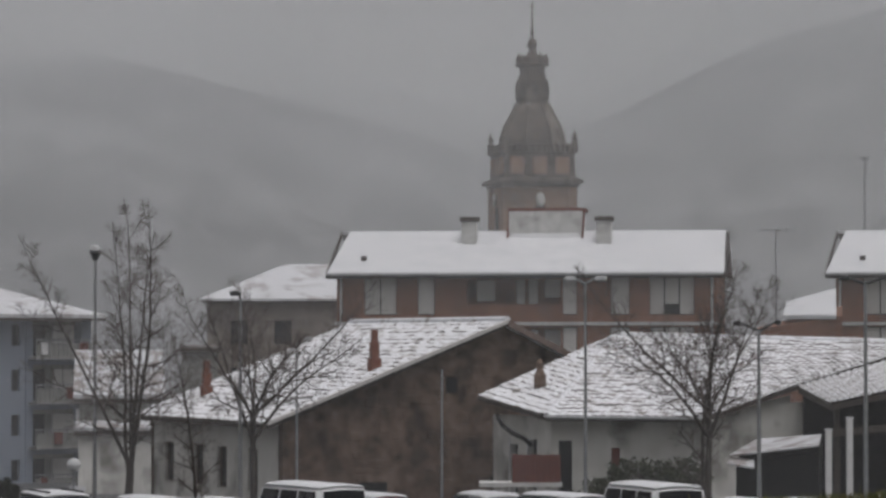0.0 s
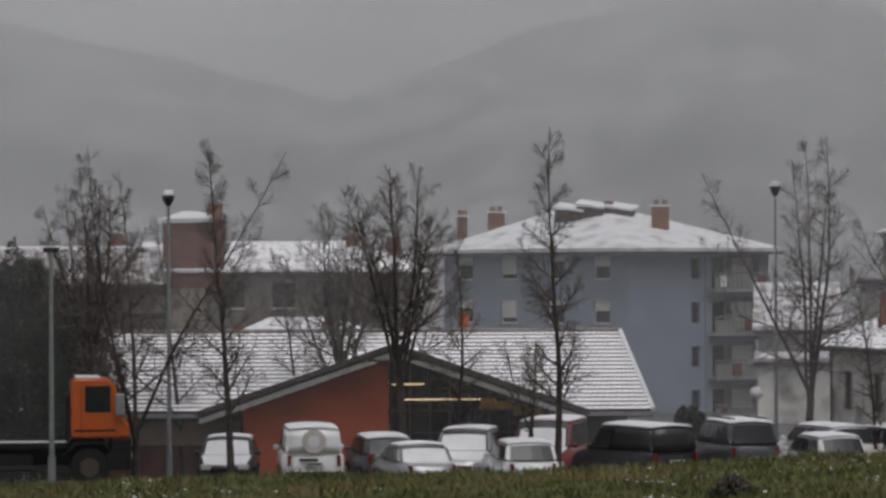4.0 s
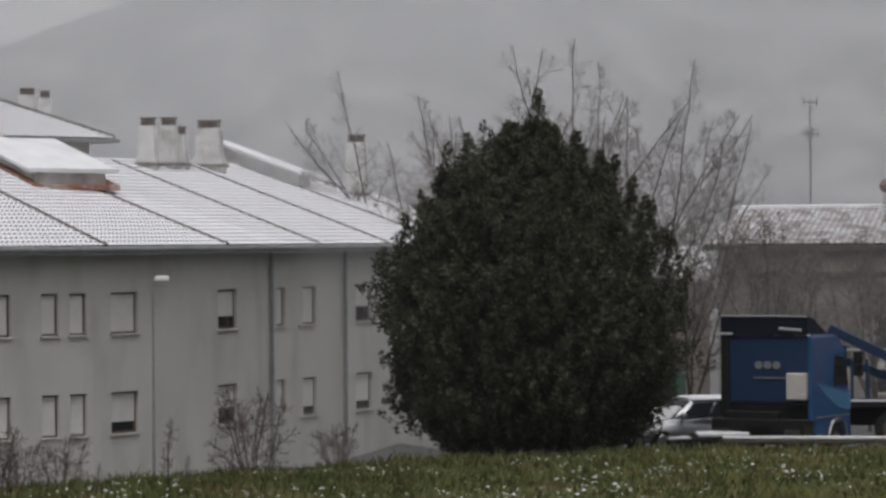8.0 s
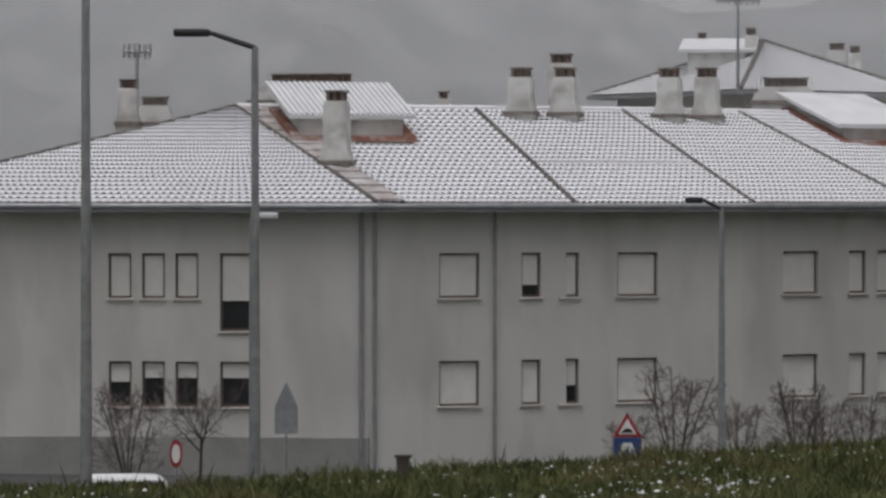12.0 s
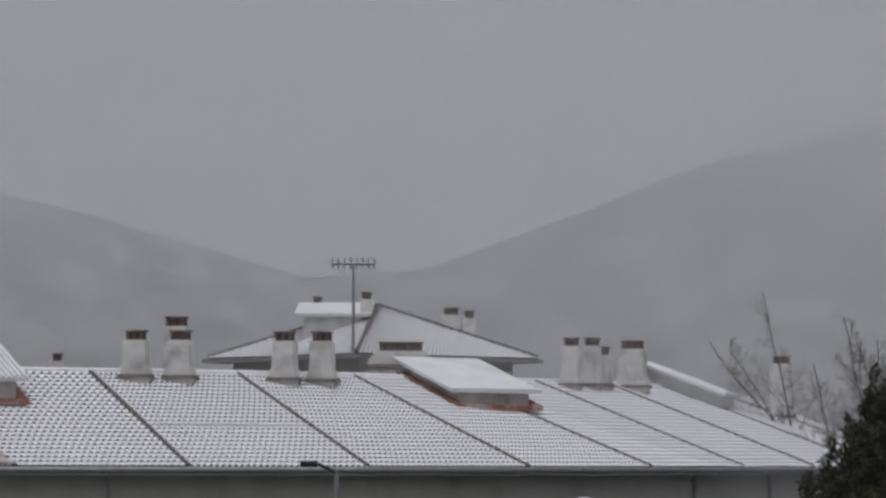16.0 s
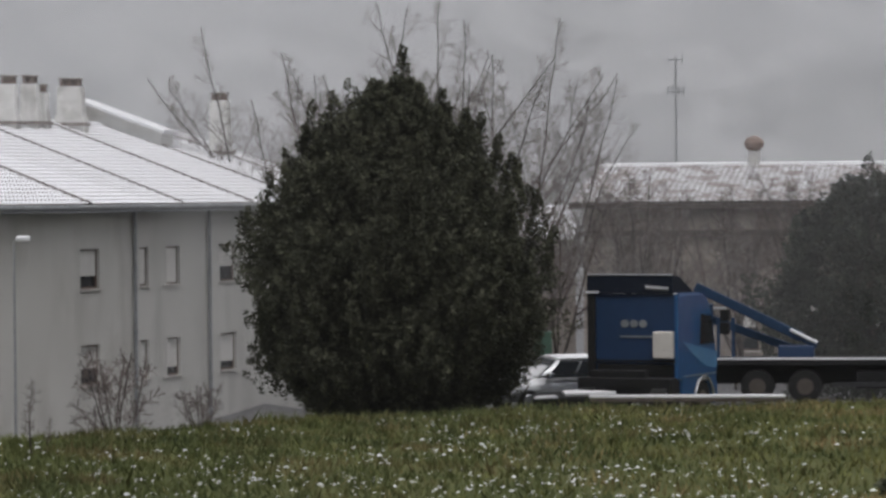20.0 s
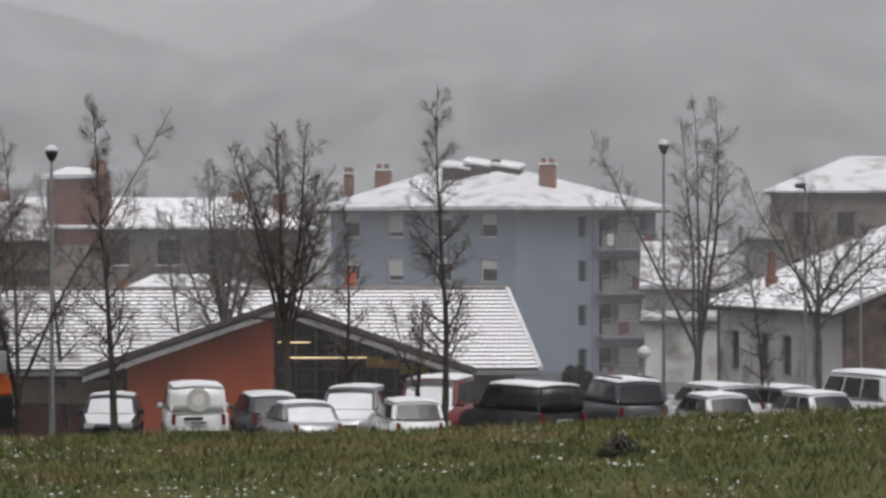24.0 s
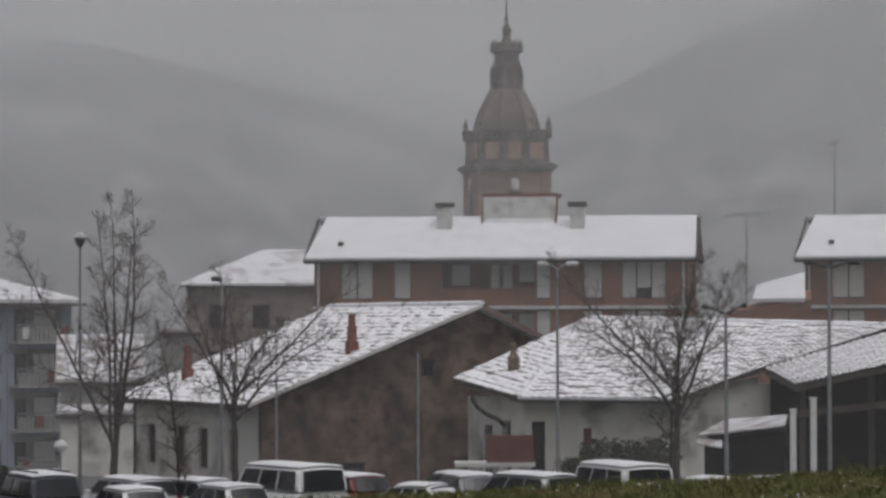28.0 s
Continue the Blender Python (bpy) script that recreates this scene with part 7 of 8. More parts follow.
def car(kind, paint, m, label, snow=.7, bars=False, blank=False):
    L, W, H, B, rb, rr, fb, fr = SIZES[kind]
    nm = "van" if "van" in kind else "car"
    o = thing("parked_" + nm, m, label, nm, "parked vehicles")
    y0, y1 = -L / 2, L / 2
    boxy = "van" in kind

    def form(bm, cuts=0):
        """Rounds the flat shape: narrower at both ends and upwards, the roof and the ends gently bowed."""
        if cuts:
            bmesh.ops.subdivide_edges(bm, edges=[e for e in bm.edges if e.calc_length() > .25], cuts=cuts, use_grid_fill=True)
        for v in bm.verts:
            x, y, z = v.co
            u, w = abs(y) / (L / 2), x / (W / 2)
            v.co.x = x * (1 - (.05 if boxy else .13) * u ** 4 - .06 * max(0, min(1, (z - .75) / .9)))
            v.co.y = y * (1 - (.02 if boxy else .05) * w * w * u)
            if z > B + .1:
                v.co.z = z - .07 * (z - B) / (H - B) * w * w - (.02 if boxy else .05) * max(0, (z - B) / (H - B)) * u * u
        return bm
    hood = B - .08 if boxy else B - .14
    prof = [(y0, .34), (y0 - .01, .62), (y0 + .04, B - .08), (y0 + rb + .02, B), (y1 - fb, B), (y1 - fb * .45, hood), (y1 - .16, hood - .1), (y1 - .02, hood - .28), (y1, .5), (y1 - .06, .28), (y0 + .08, .26)]
    bm = prism(prof, W, "x", -W / 2)
    bmesh.ops.bevel(bm, geom=[e for e in bm.edges], offset=.05, segments=2, affect="EDGES")
    part("body", form(bm, 2), M[paint], o, smooth=True)
    t = .13 if not boxy else .08
    low, high = (-W / 2 + .03, W / 2 - .03, y0 + rb, y1 - fb, B - .02), (-W / 2 + t, W / 2 - t, y0 + rr, y1 - fr, H)
    bm = hull(bmesh.new(), low, high)
    bmesh.ops.bevel(bm, geom=bm.edges[:], offset=.08, segments=3, affect="EDGES")
    cabin = part("cabin", form(bm, 2), M[paint], o, smooth=True)
    P = lambda r, i: [(r[0], r[2], r[4]), (r[1], r[2], r[4]), (r[1], r[3], r[4]), (r[0], r[3], r[4])][i]
    rear = [P(low, 0), P(low, 1), P(high, 1), P(high, 0)]
    front = [P(low, 2), P(low, 3), P(high, 3), P(high, 2)]
    right = [P(low, 1), P(low, 2), P(high, 2), P(high, 1)]
    left = [P(low, 3), P(low, 0), P(high, 0), P(high, 3)]
    if not blank:
        part("rear_window", form(pane(rear, .07, .93, .10, .88, .02), 3), M["dark_glass"], cabin)
    part("windscreen", form(pane(front, .05, .95, .05, .93, .02), 3), M["dark_glass"], cabin)
    for f, flip in ((right, 0), (left, 1)):
        for u0, u1 in ((.06, .34), (.37, .64), (.67, .93)):
            if blank and (u0 < .6 if not flip else u1 > .4):
                continue
            part("side_window", form(pane(f, u0, u1, .12, .88, .02), 1), M["dark_glass"], cabin)
    dark_trim = paint in ("black_paint", "white_paint", "grey_paint")
    part("rear_bumper", form(boxed(-W / 2 + .02, W / 2 - .02, y0 - .06, y0 + .12, .32, .55, .03), 1), M["chassis" if dark_trim else paint], o)
    part("front_bumper", form(boxed(-W / 2 + .02, W / 2 - .02, y1 - .12, y1 + .05, .26, .5, .03), 1), M["chassis" if paint == "black_paint" else paint], o)
    part("grille", boxed(-.4, .4, y1 - .04, y1 + .015, .52, .64, .01), M["chassis"], o)
    for s in (-1, 1):
        z0, z1 = (.72, 1.02) if boxy else ((.72, 1.0) if kind in ("estate", "mpv", "suv") else (.68, .88))
        part("tail_light", form(boxed(s * (W / 2 - .15) - .05, s * (W / 2 - .15) + .06, y0 - .03, y0 + .14, z0, z1, .02)), M["red_light"], o, "red tail light")
        part("headlight", form(boxed(s * (W / 2 - .24) - .17, s * (W / 2 - .24) + .17, y1 - .24, y1 - .0, .58, .74, .03)), M["clear_light"], o)
        part("mirror", boxed(s * (W / 2 + .05) - .08, s * (W / 2 + .05) + .08, y1 - fb - .4, y1 - fb - .25, B, B + .14, .03), M[paint], o)
        for yy in (y0 + .78, y1 - .82):
            w = part("wheel", rod(bmesh.new(), (s * (W / 2 - .22), yy, .31), (s * (W / 2 - .02), yy, .31), .31, None, 18), M["tyre"], o, "black tyre")
            part("rim", rod(bmesh.new(), (s * (W / 2 - .03), yy, .31), (s * (W / 2 + .0), yy, .31), .2, .17, 12), M["rim"], w)
    zp = .62 if not boxy else .72
    p = part("number_plate", boxed(-.26, .26, y0 - .075, y0 - .04, zp, zp + .11), M["plate"], o)
    part("plate_bar", boxed(-.2, .2, y0 - .08, y0 - .074, zp + .03, zp + .08), M["chassis"], p, "dark bar on the plate")
    if bars:
        for s in (-1, 1):
            part("roof_bar", rod(bmesh.new(), (s * .5, y0 + rr + .2, H + .05), (s * .5, y1 - fr - .2, H + .05), .025), M["chassis"], o)
    if snow:
        bm = hull(bmesh.new(), (high[0] + .0, high[1] - .0, high[2] + .02, high[3] - .03, H - .02), (high[0] + .09, high[1] - .09, high[2] + .12, high[3] - .14, H + .06))
        bmesh.ops.bevel(bm, geom=bm.edges[:], offset=.025, segments=2, affect="EDGES")
        part("roof_snow", form(bm, 2), M["snow"], o, "layer of snow on the roof", smooth=True)
        if snow > .5:
            bm = slab([(-W / 2 + .1, y1 - fb + .05, B + .03), (W / 2 - .1, y1 - fb + .05, B + .03), (W / 2 - .16, y1 - fb * .45, hood + .03), (-W / 2 + .16, y1 - fb * .45, hood + .03)], .05)
            part("bonnet_snow", form(bm, 1), M["snow"], o, "snow on the bonnet")
            bm = slab([(-W / 2 + .16, y1 - fb * .45, hood + .03), (W / 2 - .16, y1 - fb * .45, hood + .03), (W / 2 - .2, y1 - .2, hood - .06), (-W / 2 + .2, y1 - .2, hood - .06)], .05)
            part("bonnet_snow", form(bm, 1), M["snow"], o)
            part("windscreen_snow", form(pane(front, .08, .92, .05, .30 + .5 * snow, .045), 3), M["snow"], o, "snow on the windscreen")
        if snow > .8:
            part("window_snow", form(pane(rear, .08, .92, .05, .75, .045), 3), M["snow"], o, "snow on the rear window")
            if kind == "sedan":
                part("boot_snow", form(boxed(-W / 2 + .14, W / 2 - .14, y0 + .16, y0 + rb - .02, B - .06, B + .03, .015), 1), M["snow"], o)
    return o


def car_pose(b, d, turn):
    return at(b, d, ground_z(b, d), turn)


for kind, paint, b, d, turn, label, snow, bars, blank in (
        ("van", "white_paint", -2.68, 103, 30, "white passenger van with dark rear window, light snow", .3, False, False),
        ("hatch", "white_paint", -5.35, 99, 22, "white hatchback with snow on its roof", .4, False, False),
        ("suv", "grey_paint", -6.85, 102, 18, "dark estate car with roof bars and a snowy roof", .45, True, False),
        ("small_van", "black_paint", -8.52, 98, 34, "black people carrier with thick snow on the roof", .4, False, True),
        ("van", "red_paint", -9.95, 103.5, 170, "dark red van with a snow-covered front", .8, False, False),
        ("hatch", "white_paint", -10.45, 95.5, 10, "white hatchback seen with clear rear window", .4, False, False),
        ("sedan", "silver_paint", -12.28, 95, 14, "silver saloon with snow-covered rear window", .95, False, False),
        ("mpv", "silver_paint", -11.35, 100, 172, "grey people carrier with a snowy windscreen", .85, False, False),
        ("estate", "grey_paint", -12.85, 100.5, 8, "dark estate car under a snowy roof", .6, False, False),
        ("small_van", "white_paint", -14.05, 98, 3, "white panel van with a round grey emblem on its rear", .25, False, True),
        ("hatch", "black_paint", -15.43, 98.5, 176, "black hatchback facing the lawn, snow on bonnet and glass", .95, False, False),
        ("estate", "white_paint", -5.35, 105, 30, "white estate car behind in the car park", .6, False, False),
        ("hatch", "silver_paint", -4.35, 104.5, 40, "silver hatchback with snowy roof", .5, False, False),
        ("hatch", "white_paint", -3.75, 100.5, 30, "white hatchback in the middle of the row", .5, False, False),
        ("hatch", "red_paint", -1.65, 107, 30, "dark red hatchback half hidden by the van", .5, False, False),
        ("sedan", "white_paint", -.55, 101, 60, "low saloon deep in snow", .95, False, False),
        ("hatch", "silver_paint", .35, 107, 20, "silver hatchback with frosted glass", .6, False, False),
        ("mpv", "silver_paint", 1.35, 103, 40, "silver people carrier with snowy roof", .6, False, False),
        ("van", "white_paint", 2.93, 103, 25, "white window van at the end of the row", .3, False, False),
        ("hatch", "white_paint", 4.35, 104, 50, "white hatchback under snow at the end of the row", .9, False, False),
        ("sedan", "silver_paint", 5.3, 105, 60, "silver saloon mostly hidden by the lawn", .9, False, False),
        ("hatch", "grey_paint", .15, 108, 35, "dark grey hatchback behind the row", .4, False, False),
        ("estate", "silver_paint", -24.3, 97.5, 120, "silver estate car beside the blue lorry", .6, False, False),
        ("hatch", "silver_paint", -47.95, 72.5, 100, "silver hatchback at the road", .3, False, False)):
    o = car(kind, paint, car_pose(b, d, turn), label, snow, bars, blank)
    if paint == "white_paint" and kind == "small_van":
        e = part("emblem", spun([(.34, 0), (.34, .012), (.2, .014)], 24), M["fascia"], o, "round grey emblem")
        part("emblem_field", spun([(.17, .01), (.17, .02), (.02, .022)], 20), M["white_paint"], e, "pale middle of the emblem")
        e.matrix_local = Matrix.Translation((.0, -4.3 / 2 + .02, 1.42)) @ Matrix.Rotation(math.pi / 2, 4, "X")
        part("badge_bar", boxed(-.42, .12, -2.2, -2.14, .86, .93), M["chassis"], o, "dark handle strip")


# ------------------------------------------------------------------ lorries
def wheel(parent, x, y, z, r, w, axis="x"):
    d = Vector((w / 2, 0, 0)) if axis == "x" else Vector((0, w / 2, 0))
    c = Vector((x, y, z))
    t = part("wheel", rod(bmesh.new(), c - d, c + d, r, None, 24), M["tyre"], parent, "large black tyre")
    part("rim", rod(bmesh.new(), c - d * 1.06, c + d * 1.06, r * .5, None, 16), M["wheel_grey"], t)
    return t


M["sweep_blue"] = plain("pale_blue_paint", (0.055, 0.17, 0.32), 0.35, 0.0, 0.3)
M["deflector"] = plain("navy_black_panel", (0.005, 0.009, 0.020), 0.6)
tr = thing("tractor_lorry", at(-22.42, 96.5, -.14, -24), "blue tractor lorry without trailer, dark rear wall", "lorry")
# x across, y forward
bm = prism([(-2.2, .5), (-1.35, .5), (-1.3, .78), (-1.08, 1.02), (-.75, 1.1), (-.42, 1.02), (-.2, .78), (-.15, .42), (.14, .42), (.14, 1.3), (.05, 2.1), (-.2, 2.9), (-.48, 3.26), (-.8, 3.36), (-2.2, 3.38)], 2.46, "x", -1.23)
bmesh.ops.bevel(bm, geom=bm.edges[:], offset=.07, segments=3, affect="EDGES")
cab = part("cab", bm, M["truck_blue"], tr, "blue painted cab")
part("rear_wall", boxed(-1.0, 1.2, -2.26, -2.19, 1.5, 3.34, .03), M["truck_dark"], cab, "dark blue rear wall")
part("rear_fairing", boxed(-1.24, -1.02, -2.28, -2.19, .6, 3.36, .03), M["chassis"], cab, "black side fairing")
part("lower_wall", boxed(-1.0, 1.2, -2.25, -2.19, .5, 1.49, .03), M["chassis"], cab, "black lower rear")
part("roof_deflector", prism([(-2.3, 3.3), (-1.0, 3.36), (-1.9, 3.80), (-2.3, 3.84)], 2.3, "x", -1.22), M["deflector"], tr, "dark roof deflector")
part("deflector_edge", rod(bmesh.new(), (-1.2, -2.3, 3.85), (1.05, -2.3, 3.85), .025), M["galv"], tr)
part("deflector_side", boxed(1.14, 1.24, -2.4, -2.0, 1.1, 3.3, .02), M["truck_blue"], tr)
part("air_intake", rod(bmesh.new(), (.35, -2.3, 3.52), (.95, -2.3, 3.48), .05), M["galv"], tr)
for i in range(3):
    e = part("emblem", rod(bmesh.new(), (-.22 + .24 * i, -2.285, 2.56), (-.22 + .24 * i, -2.265, 2.56), .105, None, 20), M["silver_paint"], cab, "round pale emblem disc")
part("plate_bar", boxed(-.35, .5, -2.285, -2.265, 2.2, 2.24), M["silver_paint"], cab, "thin pale bar")
part("side_tank", boxed(.6, 1.12, -2.5, -2.27, 1.66, 2.36, .03), M["sill"], tr, "pale square panel behind the cab")
part("side_window", pane([(1.24, -1.0, 1.98), (1.24, -.08, 1.98), (1.24, -.28, 2.72), (1.24, -.92, 2.78)], 0, 1, 0, 1, .012), M["dark_glass"], cab)
part("windscreen", pane([(1.1, .1, 2.0), (-1.1, .1, 2.0), (-1.1, -.24, 2.95), (1.1, -.24, 2.95)], 0, 1, 0, 1, .02), M["dark_glass"], cab)
part("door_sweep", prism([(-2.1, 2.1), (-1.5, 1.75), (-.7, 1.38), (.1, 1.3), (.1, 1.75), (-.8, 1.88), (-1.5, 2.0)], .012, "x", 1.228), M["sweep_blue"], cab, "paler blue sweep across the door")
part("roof_edge_snow", boxed(-1.0, 1.15, -2.3, -2.2, 3.34, 3.37, .01), M["snow"], cab, "thin snow on the cab edge")
part("fairing_snow", boxed(-1.25, -.9, -2.32, -2.18, 3.36, 3.41, .01), M["snow"], cab)
part("cross_bar", boxed(-1.0, 1.2, -2.275, -2.25, 1.55, 1.6), M["chassis"], cab)
for z in (2.55, 2.2):
    part("mirror", boxed(1.35, 1.6, .0, .12, z, z + .32, .03), M["chassis"], cab, "black mirror housing")
part("mirror_arm", rod(bmesh.new(), (1.2, 0, 2.9), (1.5, .06, 2.9), .03), M["galv"], cab)
part("sill_line", boxed(1.235, 1.25, -2.1, .05, 1.16, 1.19), M["silver_paint"], cab, "pale sill line")
for i in range(9):
    a0, a1 = math.pi * i / 9, math.pi * (i + 1) / 9
    part("arch_edge", rod(bmesh.new(), (1.25, -.75 + .6 * math.cos(a0), .52 + .6 * math.sin(a0)), (1.25, -.75 + .6 * math.cos(a1), .52 + .6 * math.sin(a1)), .03, None, 6), M["silver_paint"], cab)
part("front_bumper", boxed(-1.23, 1.23, -.1, .18, .35, .95, .05), M["truck_blue"], tr)
part("chassis_frame", boxed(-.45, .45, -2.9, -.2, .6, .95), M["chassis"], tr, "black chassis frame")
part("rear_mudguard", boxed(-1.22, 1.22, -2.9, -2.3, .5, 1.15, .02), M["chassis"], tr)
part("equipment_rack", boxed(-.95, .5, -2.75, -2.5, .6, 1.35, .03), M["chassis"], tr, "dark lines and tanks behind the cab")
for s in (-1, 1):
    wheel(tr, s * 1.05, -.75, .5, .5, .3)
    wheel(tr, s * .95, -2.6, .5, .5, .4)
    part("mudguard", boxed(s * 1.05 - .18, s * 1.05 + .18, -1.35, -.15, 1.0, 1.06, .02), M["galv"], tr)

tr.scale = (1.14, 1.08, 1.05)

fl = thing("flatbed_lorry", at(-19.2, 101, -.1, 0), "flatbed lorry with an orange cab and a folded blue crane", "lorry")
k = 101 * math.pi / 180
fx = lambda b: (b + 19.2) * k
c0, c1 = fx(-18.1), fx(-17.1)
zt = level(-1.70, 101) + .1
c1 -= .32
bm = prism([(c0, 1.42), (c1 + .28, 1.42), (c1 + .3, 1.85), (c1 + .12, 2.0), (c1 - .1, zt - .2), (c1 - .32, zt), (c0 + .1, zt), (c0, zt - .15)], 2.4, "y", 0)
bmesh.ops.bevel(bm, geom=bm.edges[:], offset=.06, segments=3, affect="EDGES")
oc = part("cab", bm, M["truck_orange"], fl, "bright orange cab")
part("roof_snow", boxed(c0 + .15, c1 - .55, .1, 2.3, zt - .01, zt + .05, .02), M["snow"], oc)
part("side_window", boxed(c0 + .42, c1 - .26, -.02, .03, 2.2, zt - .22, .01), M["dark_glass"], oc)
part("windscreen", pane([(c1 + .13, .1, 2.04), (c1 + .13, 2.3, 2.04), (c1 - .09, 2.3, zt - .22), (c1 - .09, .1, zt - .22)], 0, 1, 0, 1, .02), M["dark_glass"], oc)
part("door_line", boxed(c0 + .3, c0 + .312, -.012, .01, 1.5, zt - .2), M["chassis"], oc)
part("dark_band", boxed(c0 + .1, c1 - .1, -.012, .01, 1.62, 1.67), M["chassis"], oc)
part("front_bumper", boxed(c1 - .25, c1 + .35, .0, 2.4, .45, 1.40, .05), M["chassis"], fl, "black front bumper")
part("step", boxed(c1 - .4, c1 + .1, -.02, .3, .45, .95, .02), M["chassis"], fl)
part("headlight", boxed(c1 + .3, c1 + .38, .1, .5, .8, 1.0, .02), M["clear_light"], fl)
part("mirror", boxed(c1 - .12, c1 + .14, -.28, -.05, 2.1, 2.75, .03), M["silver_paint"], oc, "large grey mirror")
part("mudguard", prism([(c0 - .15, 1.0), (c0 + .1, 1.32), (c0 + 1.0, 1.32), (c0 + 1.25, 1.0), (c0 + 1.15, 1.0), (c0 + .95, 1.24), (c0 + .15, 1.24), (c0 - .05, 1.0)], 2.4, "y", 0), M["chassis"], fl)
b0 = fx(-22.9)
zb = level(-2.75, 101) + .1
part("bed", boxed(b0, c0 - .15, -.05, 2.45, zb - .15, zb - .05, .01), M["chassis"], fl, "dark load bed")
part("bed_snow", boxed(b0, c0 - .15, -.08, .04, zb - .05, zb + .005, .01), M["snow"], fl, "thin snow along the bed")
part("bed_rail", boxed(b0, c0 - .15, -.07, -.05, zb - .2, zb - .06), M["chassis"], fl)
part("chassis_frame", boxed(b0 + .3, c1, .7, 1.7, .55, zb - .15), M["chassis"], fl)
part("tool_box", boxed(fx(-19.3), fx(-18.75), 0, .5, .45, .95, .02), M["chassis"], fl)
part("side_guard", boxed(fx(-19.7), c0 - .2, -.03, .02, .5, .62), M["dark_metal"], fl)
for x in (fx(-20.15), fx(-20.95)):
    for y in (.2, 2.2):
        wheel(fl, x, y, .5, .5, .45, "y")
for y in (.15, 2.25):
    wheel(fl, c0 + .55, y, .54, .58, .3, "y")
part("headboard", boxed(c0 - .14, c0 - .05, .05, 2.35, zb, zt - .5), M["chassis"], fl)
# the folded crane
pt = lambda b, e, y: Vector((fx(b), y, level(e, 101) + .1))
for p0, p1, w, nm in ((pt(-22.0, -1.55, .5), pt(-20.2, -2.42, .5), .14, "crane_boom"), (pt(-21.9, -2.05, .9), pt(-20.35, -2.62, .9), .12, "crane_boom"), (pt(-20.75, -2.15, .55), pt(-19.95, -2.55, .55), .11, "crane_arm")):
    d = (p1 - p0)
    bm = boxed(-w, w, -w, w, 0, d.length, .03)
    q = part(nm, bm, M["crane_blue"], fl, "blue steel crane boom")
    q.matrix_local = Matrix.Translation(p0) @ d.to_track_quat("Z", "Y").to_matrix().to_4x4()
part("ram", rod(bmesh.new(), pt(-20.4, -2.28, .3), pt(-19.95, -2.5, .3), .05), M["snow"], fl, "snow-topped crane ram")
part("crane_post", boxed(fx(-21.95), fx(-21.7), .3, .9, zb, zb + 1.6, .03), M["crane_blue"], fl)
part("crane_foot", boxed(fx(-20.6), fx(-20.0), .2, 1.1, zb, zb + .35, .03), M["truck_dark"], fl)
for b in (-21.6, -21.35):
    part("stake", boxed(fx(b) - .05, fx(b) + .05, .0, .1, zb, zb + 1.2), M["crane_blue"], fl)

beam = thing("barrier_beam", at(-22.1, 92.3, ground_z(-22.05, 93.2) - .16, -1), "low timber barrier with snow on top", "barrier")
part("beam", boxed(-2.7, 2.6, -.1, .1, .54, .66, .02), M["trim"], beam)
part("beam_snow", boxed(-2.7, 2.6, -.11, .11, .66, .74, .02), M["snow"], beam, "snow along the beam")
for x in (-2.4, -1.2, 0, 1.2, 2.4):
    part("post", boxed(x - .06, x + .06, -.06, .06, -.4, .54), M["trim"], beam)
dk = thing("covered_trailer", at(-24.0, 94, ground_z(-24.0, 94) - .12, 0), "low black covered trailer edged with snow", "trailer")
part("tub", hull(bmesh.new(), (-1.1, 1.0, -.5, .6, .15), (-1.2, 1.15, -.6, .7, .6)), M["chassis"], dk)
part("cover", slab([(-1.2, -.6, .62), (1.15, -.6, .72), (1.15, .7, .86), (-1.2, .7, .7)], .08), M["chassis"], dk, "black tarpaulin")
part("cover_snow", slab([(-.3, -.35, .76), (1.1, -.4, .80), (1.1, .2, .88), (-.4, .1, .82)], .05), M["snow"], dk, "snow lying on the cover")
part("cover_snow", slab([(-1.15, -.55, .66), (-.5, -.55, .69), (-.6, -.3, .73), (-1.1, -.3, .70)], .04), M["snow"], dk)
for s in (-.6, .6):
    wheel(dk, s, -.55, .22, .25, .18, "y")
gb = thing("green_cabinet", at(-24.55, 103, 0, 0), "green metal cabinet beside the tree", "cabinet")
part("body", boxed(-.28, .28, -.2, .2, .8, 2.0, .02), M["green_box"], gb)
part("leg", boxed(-.05, .05, -.05, .05, -.2, .8), M["galv"], gb)


